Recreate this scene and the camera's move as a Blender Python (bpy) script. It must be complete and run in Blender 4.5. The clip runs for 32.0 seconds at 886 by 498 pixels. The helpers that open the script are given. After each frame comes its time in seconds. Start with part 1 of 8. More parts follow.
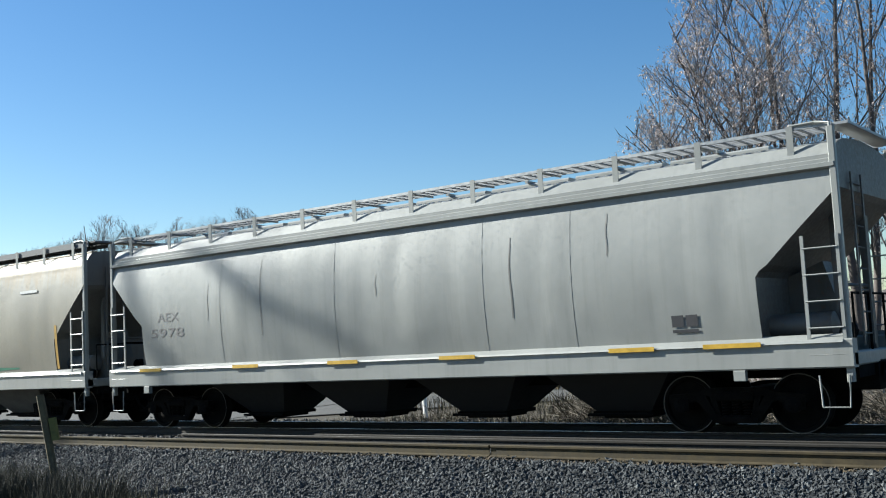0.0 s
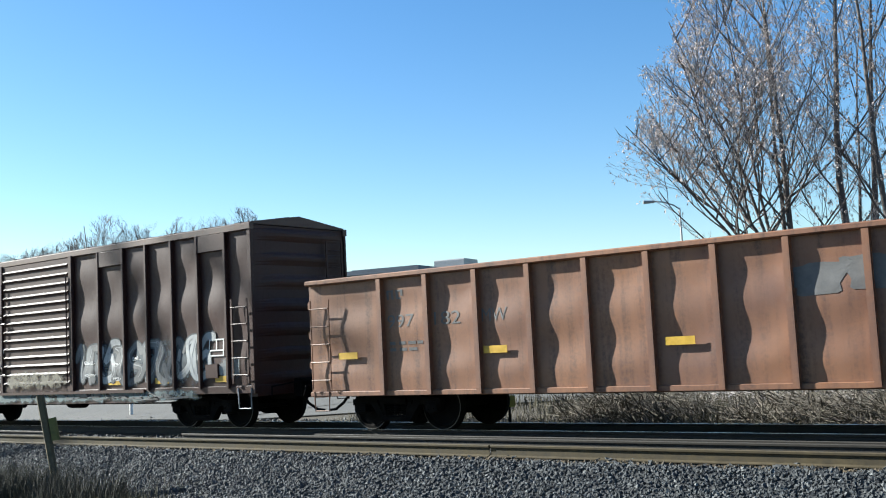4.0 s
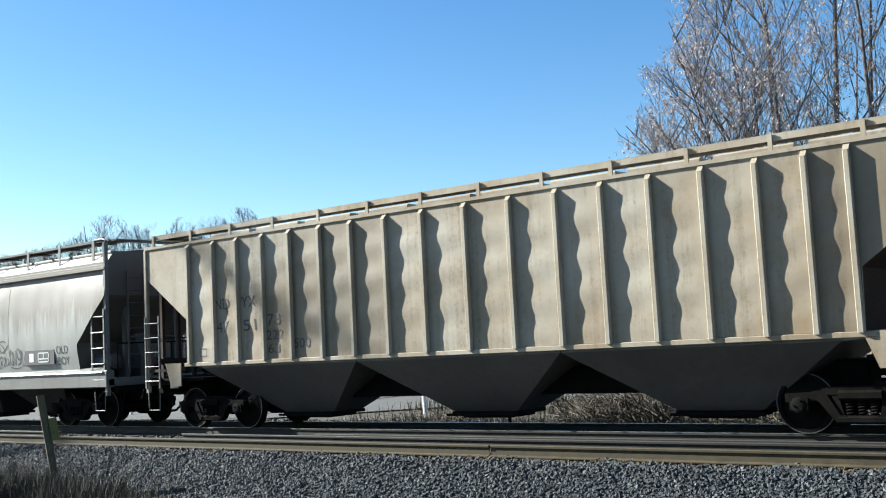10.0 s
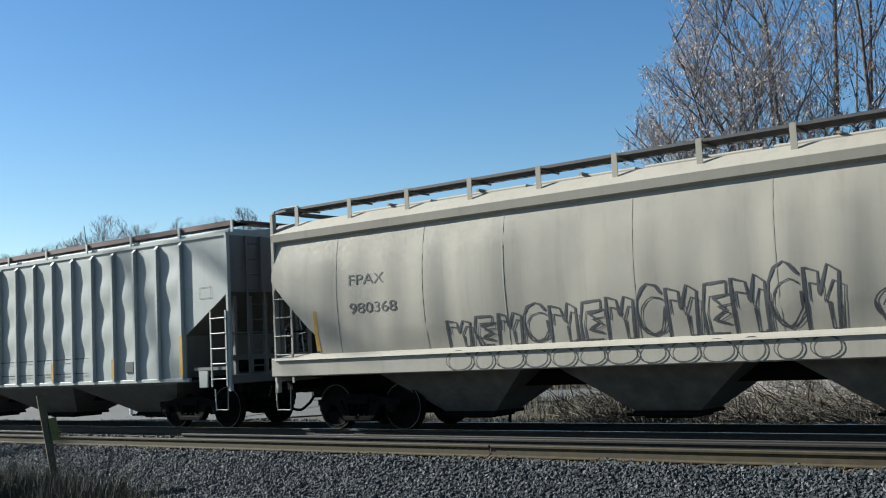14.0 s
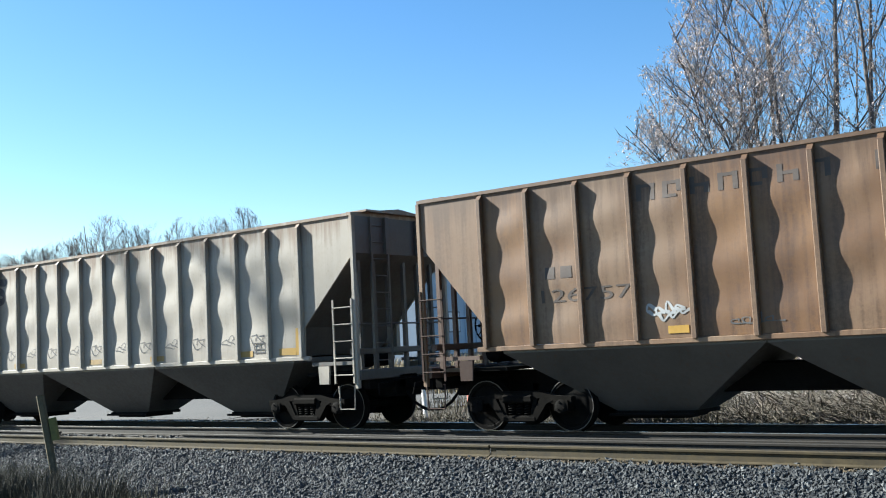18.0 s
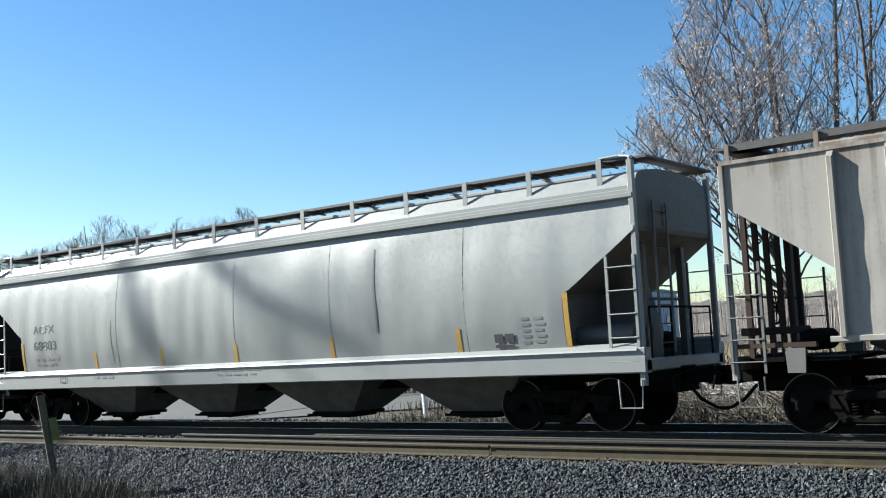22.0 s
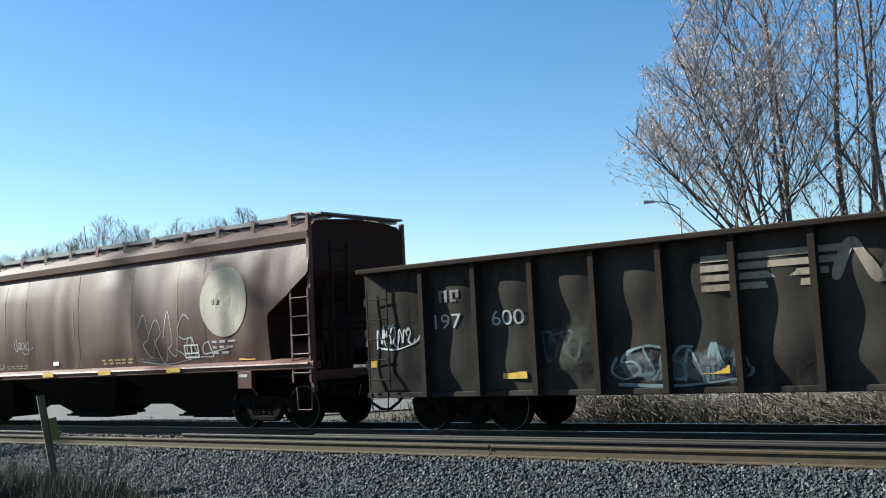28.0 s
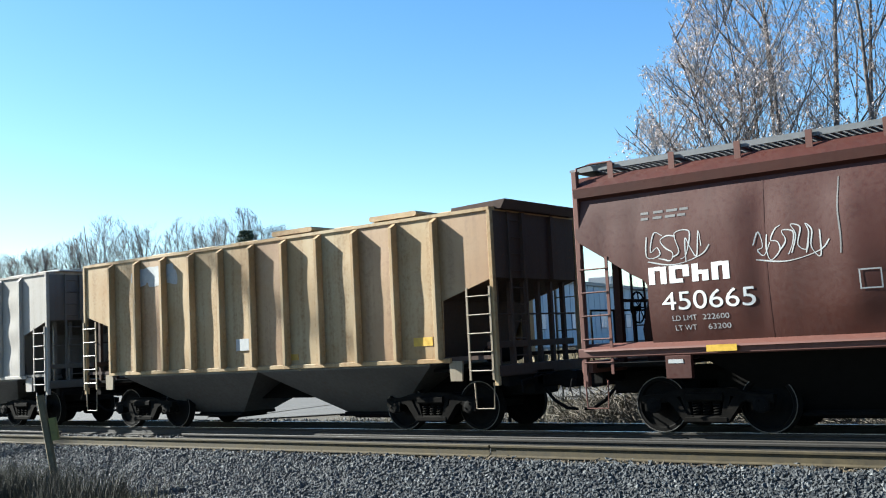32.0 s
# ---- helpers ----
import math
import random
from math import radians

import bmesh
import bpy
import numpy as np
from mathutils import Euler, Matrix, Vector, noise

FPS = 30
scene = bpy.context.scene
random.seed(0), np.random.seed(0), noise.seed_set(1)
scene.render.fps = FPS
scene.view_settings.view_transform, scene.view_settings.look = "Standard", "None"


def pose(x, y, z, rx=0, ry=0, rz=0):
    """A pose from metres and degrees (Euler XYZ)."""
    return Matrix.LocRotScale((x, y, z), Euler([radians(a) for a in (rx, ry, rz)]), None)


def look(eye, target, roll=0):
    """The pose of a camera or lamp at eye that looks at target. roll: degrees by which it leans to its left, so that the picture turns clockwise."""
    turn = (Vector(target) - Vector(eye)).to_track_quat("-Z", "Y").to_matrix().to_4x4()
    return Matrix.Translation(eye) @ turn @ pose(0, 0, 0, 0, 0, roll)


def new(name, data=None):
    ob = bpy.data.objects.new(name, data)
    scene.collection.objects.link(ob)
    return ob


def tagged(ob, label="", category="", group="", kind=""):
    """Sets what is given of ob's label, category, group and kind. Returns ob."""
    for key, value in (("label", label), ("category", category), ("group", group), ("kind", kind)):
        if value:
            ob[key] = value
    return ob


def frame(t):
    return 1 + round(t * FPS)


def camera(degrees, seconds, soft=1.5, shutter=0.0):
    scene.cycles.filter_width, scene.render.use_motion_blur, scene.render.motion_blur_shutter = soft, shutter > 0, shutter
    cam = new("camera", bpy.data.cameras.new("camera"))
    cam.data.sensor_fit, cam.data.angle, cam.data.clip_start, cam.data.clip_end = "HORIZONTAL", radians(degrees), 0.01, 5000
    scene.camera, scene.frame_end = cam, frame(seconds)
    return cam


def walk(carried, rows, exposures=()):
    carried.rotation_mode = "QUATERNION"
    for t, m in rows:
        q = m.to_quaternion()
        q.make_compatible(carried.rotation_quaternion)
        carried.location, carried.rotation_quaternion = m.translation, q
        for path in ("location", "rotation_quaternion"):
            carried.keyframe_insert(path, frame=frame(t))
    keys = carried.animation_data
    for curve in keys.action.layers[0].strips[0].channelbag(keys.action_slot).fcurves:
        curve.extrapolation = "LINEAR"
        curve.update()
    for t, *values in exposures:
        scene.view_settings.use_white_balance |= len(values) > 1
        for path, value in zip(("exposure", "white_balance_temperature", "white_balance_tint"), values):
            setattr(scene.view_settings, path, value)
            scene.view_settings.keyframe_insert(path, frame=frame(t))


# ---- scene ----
# camera: stands still beside the line and looks up the track
EYE_Z = 1.595
cam = camera(45.94, 32.0, soft=1.1)
STAND = pose(0, 0, EYE_Z, 0, 0, 37.377) @ pose(0, 0, 0, 95.265) @ pose(0, 0, 0, 0, 0, -2.925)
EXPOSURES = [(0.0, 1.48), (1.0, 1.48), (2.0, 1.55), (3.5, 1.8), (5.0, 2.1), (6.0, 2.25), (7.0, 2.3), (8.0, 2.3), (9.0, 2.28), (10.0, 1.9), (11.0, 1.78), (12.0, 1.6), (13.0, 1.6), (14.0, 1.38), (15.0, 1.62),
             (18.0, 2.05), (19.0, 1.9), (20.0, 1.84), (21.0, 1.82), (22.0, 1.76), (23.0, 1.52), (24.0, 1.57), (25.0, 1.72), (28.0, 1.78), (29.0, 2.1), (30.0, 2.18), (31.0, 2.18), (32.0, 2.2)]
walk(cam, [(0.0, STAND), (32.0, STAND)], [(t, e, 6300, 5) for t, e in EXPOSURES])

# ---- light ----
SUN_UP, SUN_OFF = 29.0, 16.5       # degrees of height; degrees between the sun's bearing and the track
SUN_DIR = Vector((-math.cos(radians(SUN_UP)) * math.cos(radians(SUN_OFF)),
                  -math.cos(radians(SUN_UP)) * math.sin(radians(SUN_OFF)), math.sin(radians(SUN_UP))))
world = bpy.data.worlds.new("sky")
scene.world = world
world.use_nodes = True
sky = world.node_tree.nodes.new("ShaderNodeTexSky")
sky.sky_type, sky.sun_disc = "NISHITA", False
sky.sun_elevation, sky.sun_rotation = radians(SUN_UP), math.atan2(SUN_DIR.x, SUN_DIR.y)
sky.air_density, sky.dust_density, sky.ozone_density = 1.0, 0.3, 2.0
back = world.node_tree.nodes["Background"]
back.inputs["Strength"].default_value = 0.05
tint = world.node_tree.nodes.new("ShaderNodeHueSaturation")
tint.inputs["Hue"].default_value, tint.inputs["Saturation"].default_value = 0.504, 1.3
world.node_tree.links.new(sky.outputs["Color"], tint.inputs["Color"])
world.node_tree.links.new(tint.outputs["Color"], back.inputs["Color"])
sun = new("sun", bpy.data.lights.new("sun", "SUN"))
sun.data.energy, sun.data.angle, sun.data.color = 5.0, radians(0.55), (1.0, 0.975, 0.91)
sun.matrix_world = look(SUN_DIR * 200, (0, 0, 0))
# ---- materials ----
def nodes_of(name):
    m = bpy.data.materials.new(name)
    m.use_nodes = True
    return m, m.node_tree.nodes, m.node_tree.links, m.node_tree.nodes["Principled BSDF"]


def mapped(n, l, scale, out="Object"):
    tc, mp = n.new("ShaderNodeTexCoord"), n.new("ShaderNodeMapping")
    mp.inputs["Scale"].default_value = scale
    l.new(tc.outputs[out], mp.inputs["Vector"])
    return mp.outputs["Vector"]


def noise_of(n, l, vec, scale, detail=4.0, rough=0.6):
    t = n.new("ShaderNodeTexNoise")
    t.inputs["Scale"].default_value, t.inputs["Detail"].default_value, t.inputs["Roughness"].default_value = scale, detail, rough
    l.new(vec, t.inputs["Vector"])
    return t.outputs["Fac"]


def ramp(n, l, fac, lo, hi, a=0.0, b=1.0):
    r = n.new("ShaderNodeMapRange")
    r.inputs["From Min"].default_value, r.inputs["From Max"].default_value = lo, hi
    r.inputs["To Min"].default_value, r.inputs["To Max"].default_value = a, b
    l.new(fac, r.inputs["Value"])
    return r.outputs["Result"]


def mix(n, l, fac, a, b):
    m = n.new("ShaderNodeMix")
    m.data_type = "RGBA"
    if isinstance(fac, float):
        m.inputs["Factor"].default_value = fac
    else:
        l.new(fac, m.inputs["Factor"])
    for sock, v in (("A", a), ("B", b)):
        s = [i for i in m.inputs if i.name == sock and i.type == "RGBA"][0]
        if isinstance(v, tuple):
            s.default_value = (*v[:3], 1)
        else:
            l.new(v, s)
    return [o for o in m.outputs if o.type == "RGBA"][0]


def bump(n, l, b, height, strength, dist=0.02):
    k = n.new("ShaderNodeBump")
    k.inputs["Strength"].default_value, k.inputs["Distance"].default_value = strength, dist
    l.new(height, k.inputs["Height"])
    l.new(k.outputs["Normal"], b.inputs["Normal"])


def paint(name, col, worn=None, rust=(0.16, 0.07, 0.035), amount=0.35, streak=0.5, rough=0.5, seed=0.0, metal=0.0, high=0.0, spec=0.5, blackened=None):
    """Weathered vehicle paint: blotches of a worn tone, vertical streaks, patches and runs of rust."""
    m, n, l, b = nodes_of(name)
    worn = worn or tuple(c * 0.72 for c in col)
    tc, mp = n.new("ShaderNodeTexCoord"), n.new("ShaderNodeMapping")
    mp.inputs["Location"].default_value = (seed * 7.3, seed * 3.1, seed)
    l.new(tc.outputs["Object"], mp.inputs["Vector"])
    v = mp.outputs["Vector"]
    st = n.new("ShaderNodeMapping")
    st.inputs["Scale"].default_value = (5.0, 5.0, 0.22)
    l.new(v, st.inputs["Vector"])
    big = noise_of(n, l, v, 0.55, 5.0, 0.6)
    run = noise_of(n, l, st.outputs["Vector"], 1.0, 5.0, 0.65)
    fine = noise_of(n, l, v, 14.0, 4.0, 0.7)
    c = mix(n, l, ramp(n, l, big, 0.35, 0.7), col, worn)
    c = mix(n, l, ramp(n, l, run, 0.5, 0.78, 0.0, streak), c, tuple(x * 0.55 for x in worn))
    ad = n.new("ShaderNodeMath")
    ad.operation = "MULTIPLY"
    l.new(ramp(n, l, run, 0.42, 0.72), ad.inputs[0])
    l.new(ramp(n, l, fine, 0.62 - 0.3 * amount, 0.74 - 0.2 * amount), ad.inputs[1])
    c = mix(n, l, ramp(n, l, ad.outputs[0], 0.0, 1.0, 0.0, min(1.0, amount * 1.6)), c, rust)
    if high:
        # rust and old dust that has run down from the roof edge
        sep = n.new("ShaderNodeSeparateXYZ")
        l.new(tc.outputs["Object"], sep.inputs[0])
        hm = n.new("ShaderNodeMath")
        hm.operation = "MULTIPLY_ADD"
        l.new(run, hm.inputs[0])
        hm.inputs[1].default_value = 2.2
        l.new(sep.outputs["Z"], hm.inputs[2])
        c = mix(n, l, ramp(n, l, hm.outputs[0], high, high + 0.45, 0.0, 0.72), c, rust)
    if blackened:
        # near-black up to a ragged line, and over the end past x
        low, past = blackened
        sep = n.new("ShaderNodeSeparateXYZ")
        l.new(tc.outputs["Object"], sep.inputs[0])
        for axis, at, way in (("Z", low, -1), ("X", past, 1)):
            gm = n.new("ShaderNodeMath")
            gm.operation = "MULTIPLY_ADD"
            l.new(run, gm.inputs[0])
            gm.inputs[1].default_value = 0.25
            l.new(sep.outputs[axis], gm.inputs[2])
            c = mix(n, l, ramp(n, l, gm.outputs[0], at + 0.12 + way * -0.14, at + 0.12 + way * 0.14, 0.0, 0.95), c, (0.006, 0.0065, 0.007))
    l.new(c, b.inputs["Base Color"])
    gloss = 0.25 if spec > 0.55 else 1.0
    l.new(ramp(n, l, fine, 0.3, 0.7, rough - 0.1 * gloss, rough + 0.15 * gloss), b.inputs["Roughness"])
    b.inputs["Metallic"].default_value = metal
    b.inputs["Specular IOR Level"].default_value = spec
    bump(n, l, b, fine, 0.12 * gloss, 0.01)
    return m


def plain(name, col, rough=0.6, metal=0.0, var=0.25, scale=6.0, relief=0.2, spec=0.5):
    m, n, l, b = nodes_of(name)
    v = mapped(n, l, (1, 1, 1))
    f = noise_of(n, l, v, scale, 5.0, 0.65)
    c = mix(n, l, ramp(n, l, f, 0.3, 0.72), tuple(x * (1 - var) for x in col), tuple(min(1, x * (1 + var)) for x in col))
    l.new(c, b.inputs["Base Color"])
    l.new(ramp(n, l, f, 0.3, 0.7, max(0.05, rough - 0.12), min(1, rough + 0.12)), b.inputs["Roughness"])
    b.inputs["Metallic"].default_value = metal
    b.inputs["Specular IOR Level"].default_value = spec
    if relief:
        bump(n, l, b, f, relief, 0.01)
    return m


def islands(name, tones, rough=0.85, scale=30.0, relief=0.5):
    """Stones, twigs, leaves: each piece takes a tone of its own."""
    m, n, l, b = nodes_of(name)
    geo = n.new("ShaderNodeNewGeometry")
    cr = n.new("ShaderNodeValToRGB")
    cr.color_ramp.elements[0].color = (*tones[0], 1)
    cr.color_ramp.elements[1].color = (*tones[-1], 1)
    for i, t in enumerate(tones[1:-1]):
        e = cr.color_ramp.elements.new((i + 1) / (len(tones) - 1))
        e.color = (*t, 1)
    l.new(geo.outputs["Random Per Island"], cr.inputs["Fac"])
    f = noise_of(n, l, mapped(n, l, (1, 1, 1)), scale, 3.0)
    c = mix(n, l, ramp(n, l, f, 0.3, 0.7, 0.0, 0.4), cr.outputs["Color"], tuple(x * 0.5 for x in tones[0]))
    l.new(c, b.inputs["Base Color"])
    b.inputs["Roughness"].default_value = rough
    bump(n, l, b, f, relief, 0.02)
    return m


def spray(name, col, dense=0.9, grain=3.0):
    """Sprayed paint that thins out to nothing at the rim of its patch."""
    m, n, l, b = nodes_of(name)
    tc, sep = n.new("ShaderNodeTexCoord"), n.new("ShaderNodeSeparateXYZ")
    l.new(tc.outputs["Generated"], sep.inputs[0])
    f = noise_of(n, l, mapped(n, l, (1, 1, 1)), grain, 4.0, 0.6)
    total = ramp(n, l, f, 0.3, 0.7, -0.35, 0.35)
    for axis in ("X", "Z"):
        dist = n.new("ShaderNodeMath")
        dist.operation = "PINGPONG"
        dist.inputs[1].default_value = 0.5
        l.new(sep.outputs[axis], dist.inputs[0])
        low = n.new("ShaderNodeMath")
        low.operation = "ADD"
        l.new(total, low.inputs[0])
        l.new(ramp(n, l, dist.outputs[0], 0.0, 0.12 if axis == "X" else 0.3, -0.5, 0.0), low.inputs[1])
        total = low.outputs[0]
    l.new(ramp(n, l, total, -0.35, 0.05, 0.0, dense), b.inputs["Alpha"])
    c = mix(n, l, ramp(n, l, noise_of(n, l, mapped(n, l, (1, 1, 1)), 7.0), 0.35, 0.7), tuple(x * 0.7 for x in col), col)
    l.new(c, b.inputs["Base Color"])
    b.inputs["Roughness"].default_value = 0.75
    b.inputs["Specular IOR Level"].default_value = 0.25
    return m


def ground_mat(name, tones, scales=(0.15, 2.0, 18.0), rough=0.95, relief=0.6):
    m, n, l, b = nodes_of(name)
    v = mapped(n, l, (1, 1, 1))
    f1, f2, f3 = (noise_of(n, l, v, s, 5.0, 0.65) for s in scales)
    c = mix(n, l, ramp(n, l, f1, 0.35, 0.65), tones[0], tones[1])
    c = mix(n, l, ramp(n, l, f2, 0.45, 0.7), c, tones[2])
    c = mix(n, l, ramp(n, l, f3, 0.4, 0.75, 0.0, 0.6), c, tuple(x * 0.45 for x in tones[0]))
    l.new(c, b.inputs["Base Color"])
    b.inputs["Roughness"].default_value = rough
    bump(n, l, b, f3, relief, 0.05)
    return m


M = {
    "ballast": ground_mat("ballast_bed", [(0.024, 0.025, 0.027), (0.03, 0.031, 0.033), (0.018, 0.018, 0.02)], (0.4, 3.0, 22.0)),
    "stones": islands("ballast_stones", [(0.014, 0.016, 0.018), (0.03, 0.034, 0.037), (0.05, 0.055, 0.058), (0.02, 0.023, 0.026), (0.038, 0.042, 0.046), (0.15, 0.155, 0.155)]),
    "dirt": ground_mat("dry_ground", [(0.0457, 0.0371, 0.0243), (0.0571, 0.0457, 0.0286), (0.0314, 0.0257, 0.0172)]),
    "asphalt": ground_mat("grey_asphalt", [(0.062, 0.06, 0.056), (0.074, 0.071, 0.066), (0.052, 0.051, 0.049)], (0.2, 2.0, 40.0), 0.9, 0.2),
    "railside": plain("rusty_rail", (0.017, 0.0135, 0.01), 0.75, 0.2, 0.4, 9.0, 0.4),
    "railtop": plain("worn_rail_head", (0.42, 0.41, 0.4), 0.3, 0.9, 0.15, 20.0, 0.0),
    "oldrail": plain("old_rail", (0.046, 0.035, 0.018), 0.8, 0.0, 0.45, 5.0, 0.4, 0.3),
    "tie": plain("timber_tie", (0.0338, 0.0262, 0.0201), 0.9, 0.0, 0.4, 12.0, 0.6),
    # grimy running gear, colours lowered further to carry the shade under the cars
    "steel": plain("near_black_grimy_steel", (0.0062, 0.0058, 0.0056), 0.9, 0.0, 0.4, 8.0, 0.3, 0.06),
    "frame": plain("near_black_grimy_frame", (0.0062, 0.0055, 0.0048), 0.9, 0.0, 0.75, 4.0, 0.6, 0.05),
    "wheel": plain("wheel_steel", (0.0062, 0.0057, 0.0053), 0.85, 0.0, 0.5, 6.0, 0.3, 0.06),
    "tread": plain("polished_wheel_rim", (0.09, 0.085, 0.08), 0.5, 0.9, 0.25, 12.0, 0.0),
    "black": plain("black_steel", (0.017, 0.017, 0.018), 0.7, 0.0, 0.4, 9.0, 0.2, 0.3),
    "yellow": plain("yellow_reflector", (0.42, 0.252, 0.0168), 0.5, 0.0, 0.2, 9.0, 0.0),
    "white": plain("white_lettering", (0.54, 0.54, 0.525), 0.6, 0.0, 0.12, 20.0, 0.0),
    "ink": plain("black_lettering", (0.03, 0.03, 0.035), 0.6, 0.0, 0.2, 20.0, 0.0),
    "galv": plain("galvanised_steel", (0.293, 0.299, 0.305), 0.5, 0.5, 0.2, 12.0, 0.0),
    "bark": plain("grey_bark", (0.085, 0.07, 0.064), 0.9, 0.0, 0.4, 5.0, 0.6),
    "twig": islands("bare_twigs", [(0.21, 0.19, 0.18), (0.33, 0.3, 0.285), (0.46, 0.42, 0.4)]),
    "fartwig": islands("dull_bare_twigs", [(0.13, 0.11, 0.1), (0.2, 0.17, 0.155), (0.29, 0.25, 0.23)]),
    "seed": islands("dry_seed_clusters", [(0.36, 0.29, 0.255), (0.5, 0.42, 0.385), (0.42, 0.33, 0.28)]),
    "needle": islands("conifer_needles", [(0.018, 0.03, 0.016), (0.035, 0.055, 0.026), (0.05, 0.07, 0.03)]),
    "grass": islands("dry_grass", [(0.174, 0.133, 0.0714), (0.23, 0.184, 0.102), (0.133, 0.102, 0.051)]),
    "weeds": islands("dark_weeds", [(0.042, 0.0385, 0.021), (0.07, 0.063, 0.035), (0.098, 0.077, 0.042)]),
    "ditch": islands("dark_ditch_weeds", [(0.016, 0.017, 0.011), (0.03, 0.03, 0.018), (0.045, 0.04, 0.024)]),
    "brush": islands("dead_brush", [(0.055, 0.043, 0.03), (0.095, 0.08, 0.059), (0.15, 0.13, 0.1), (0.038, 0.029, 0.021)]),
    "post": plain("weathered_timber_post", (0.085, 0.07, 0.04), 0.9, 0.0, 0.4, 9.0, 0.5),
    "stake": plain("yellowed_timber_stake", (0.12, 0.115, 0.035), 0.85, 0.0, 0.3, 9.0, 0.5),
}
# ---- mesh helpers ----
class Geo:
    """Vertices and faces of one part."""
    def __init__(self):
        self.v, self.f = [], []

    def add(self, verts, faces):
        k = len(self.v)
        self.v += [tuple(p) for p in verts]
        self.f += [tuple(i + k for i in q) for q in faces]
        return self

    def box(self, x0, x1, y0, y1, z0, z1, b=0.0):
        """A box; b cuts its long edges, so that they catch the light."""
        if b <= 0:
            vs = [(x, y, z) for x in (x0, x1) for y in (y0, y1) for z in (z0, z1)]
            return self.add(vs, [(0, 1, 3, 2), (4, 6, 7, 5), (0, 4, 5, 1), (2, 3, 7, 6), (0, 2, 6, 4), (1, 5, 7, 3)])
        dx, dy, dz = x1 - x0, y1 - y0, z1 - z0
        ax = max((dx, 0), (dy, 1), (dz, 2))[1]
        lo, hi = (x0, y0, z0), (x1, y1, z1)
        i, j = [a for a in (0, 1, 2) if a != ax]
        ring = [(lo[i] + b, lo[j]), (hi[i] - b, lo[j]), (hi[i], lo[j] + b), (hi[i], hi[j] - b), (hi[i] - b, hi[j]), (lo[i] + b, hi[j]), (lo[i], hi[j] - b), (lo[i], lo[j] + b)]
        vs = []
        for e in (lo[ax], hi[ax]):
            for p, q in ring:
                c = [0, 0, 0]
                c[ax], c[i], c[j] = e, p, q
                vs.append(c)
        return self.add(vs, [(k, (k + 1) % 8, 8 + (k + 1) % 8, 8 + k) for k in range(8)] + [tuple(range(7, -1, -1)), tuple(range(8, 16))])

    def tube(self, pts, r, n=6, r1=None):
        """A round bar along a line of points, tapering from r to r1."""
        pts = [Vector(p) for p in pts]
        r1 = r if r1 is None else r1
        vs, m = [], len(pts)
        for i, p in enumerate(pts):
            d = (pts[min(i + 1, m - 1)] - pts[max(i - 1, 0)]).normalized()
            u = d.orthogonal().normalized() if abs(d.z) > 0.9 else d.cross(Vector((0, 0, 1))).normalized()
            w = d.cross(u)
            q = r + (r1 - r) * i / max(1, m - 1)
            vs += [p + (u * math.cos(a) + w * math.sin(a)) * q for a in (2 * math.pi * k / n for k in range(n))]
        fs = [(i * n + k, i * n + (k + 1) % n, (i + 1) * n + (k + 1) % n, (i + 1) * n + k) for i in range(m - 1) for k in range(n)]
        return self.add(vs, fs + [tuple(range(n - 1, -1, -1)), tuple((m - 1) * n + k for k in range(n))])

    def turned(self, rings, n=24, axis=1, hollow=False):
        """A turned body: rings of (place along the axis, radius), round the axis x, y or z through the origin."""
        vs = []
        for s, r in rings:
            for k in range(n):
                a = 2 * math.pi * k / n
                c = [0, 0, 0]
                c[axis], c[(axis + 1) % 3], c[(axis + 2) % 3] = s, r * math.cos(a), r * math.sin(a)
                vs.append(c)
        m = len(rings)
        if hollow:
            return self.add(vs, [(i * n + k, i * n + (k + 1) % n, (i + 1) % m * n + (k + 1) % n, (i + 1) % m * n + k) for i in range(m) for k in range(n)])
        fs = [(i * n + k, i * n + (k + 1) % n, (i + 1) * n + (k + 1) % n, (i + 1) * n + k) for i in range(m - 1) for k in range(n)]
        return self.add(vs, fs + [tuple(range(n - 1, -1, -1)), tuple((m - 1) * n + k for k in range(n))])

    def solid(self, poly, y0, y1):
        """A plate with an outline in x and z, between two values of y."""
        n = len(poly)
        vs = [(x, y0, z) for x, z in poly] + [(x, y1, z) for x, z in poly]
        return self.add(vs, [tuple(range(n)), tuple(range(2 * n - 1, n - 1, -1))] + [(k, n + k, n + (k + 1) % n, (k + 1) % n) for k in range(n)])

    def moved(self, m):
        self.v = [tuple(m @ Vector(p)) for p in self.v]
        return self

    def mesh(self, name, mat, smooth=False, angle=None):
        me = bpy.data.meshes.new(name)
        me.from_pydata(self.v, [], self.f)
        me.materials.append(mat)
        if smooth:
            me.polygons.foreach_set("use_smooth", [True] * len(me.polygons))
            me.update()
            if angle:
                me.set_sharp_from_angle(angle=radians(angle))
        bm = bmesh.new()
        bm.from_mesh(me)
        bmesh.ops.recalc_face_normals(bm, faces=bm.faces)
        bm.to_mesh(me)
        bm.free()
        return me


def part(name, g, mat, parent, label="", smooth=False, angle=35):
    me = g if isinstance(g, bpy.types.Mesh) else g.mesh(name, mat, smooth, angle)
    ob = new(name, me)
    ob.parent = parent
    if label:
        ob["label"] = label
    return ob


def thing(name, label, category, group="", kind="", at=None):
    ob = new(name)
    ob.empty_display_size = 0.2
    if at is not None:
        ob.matrix_basis = at
    return tagged(ob, label, category, group, kind)


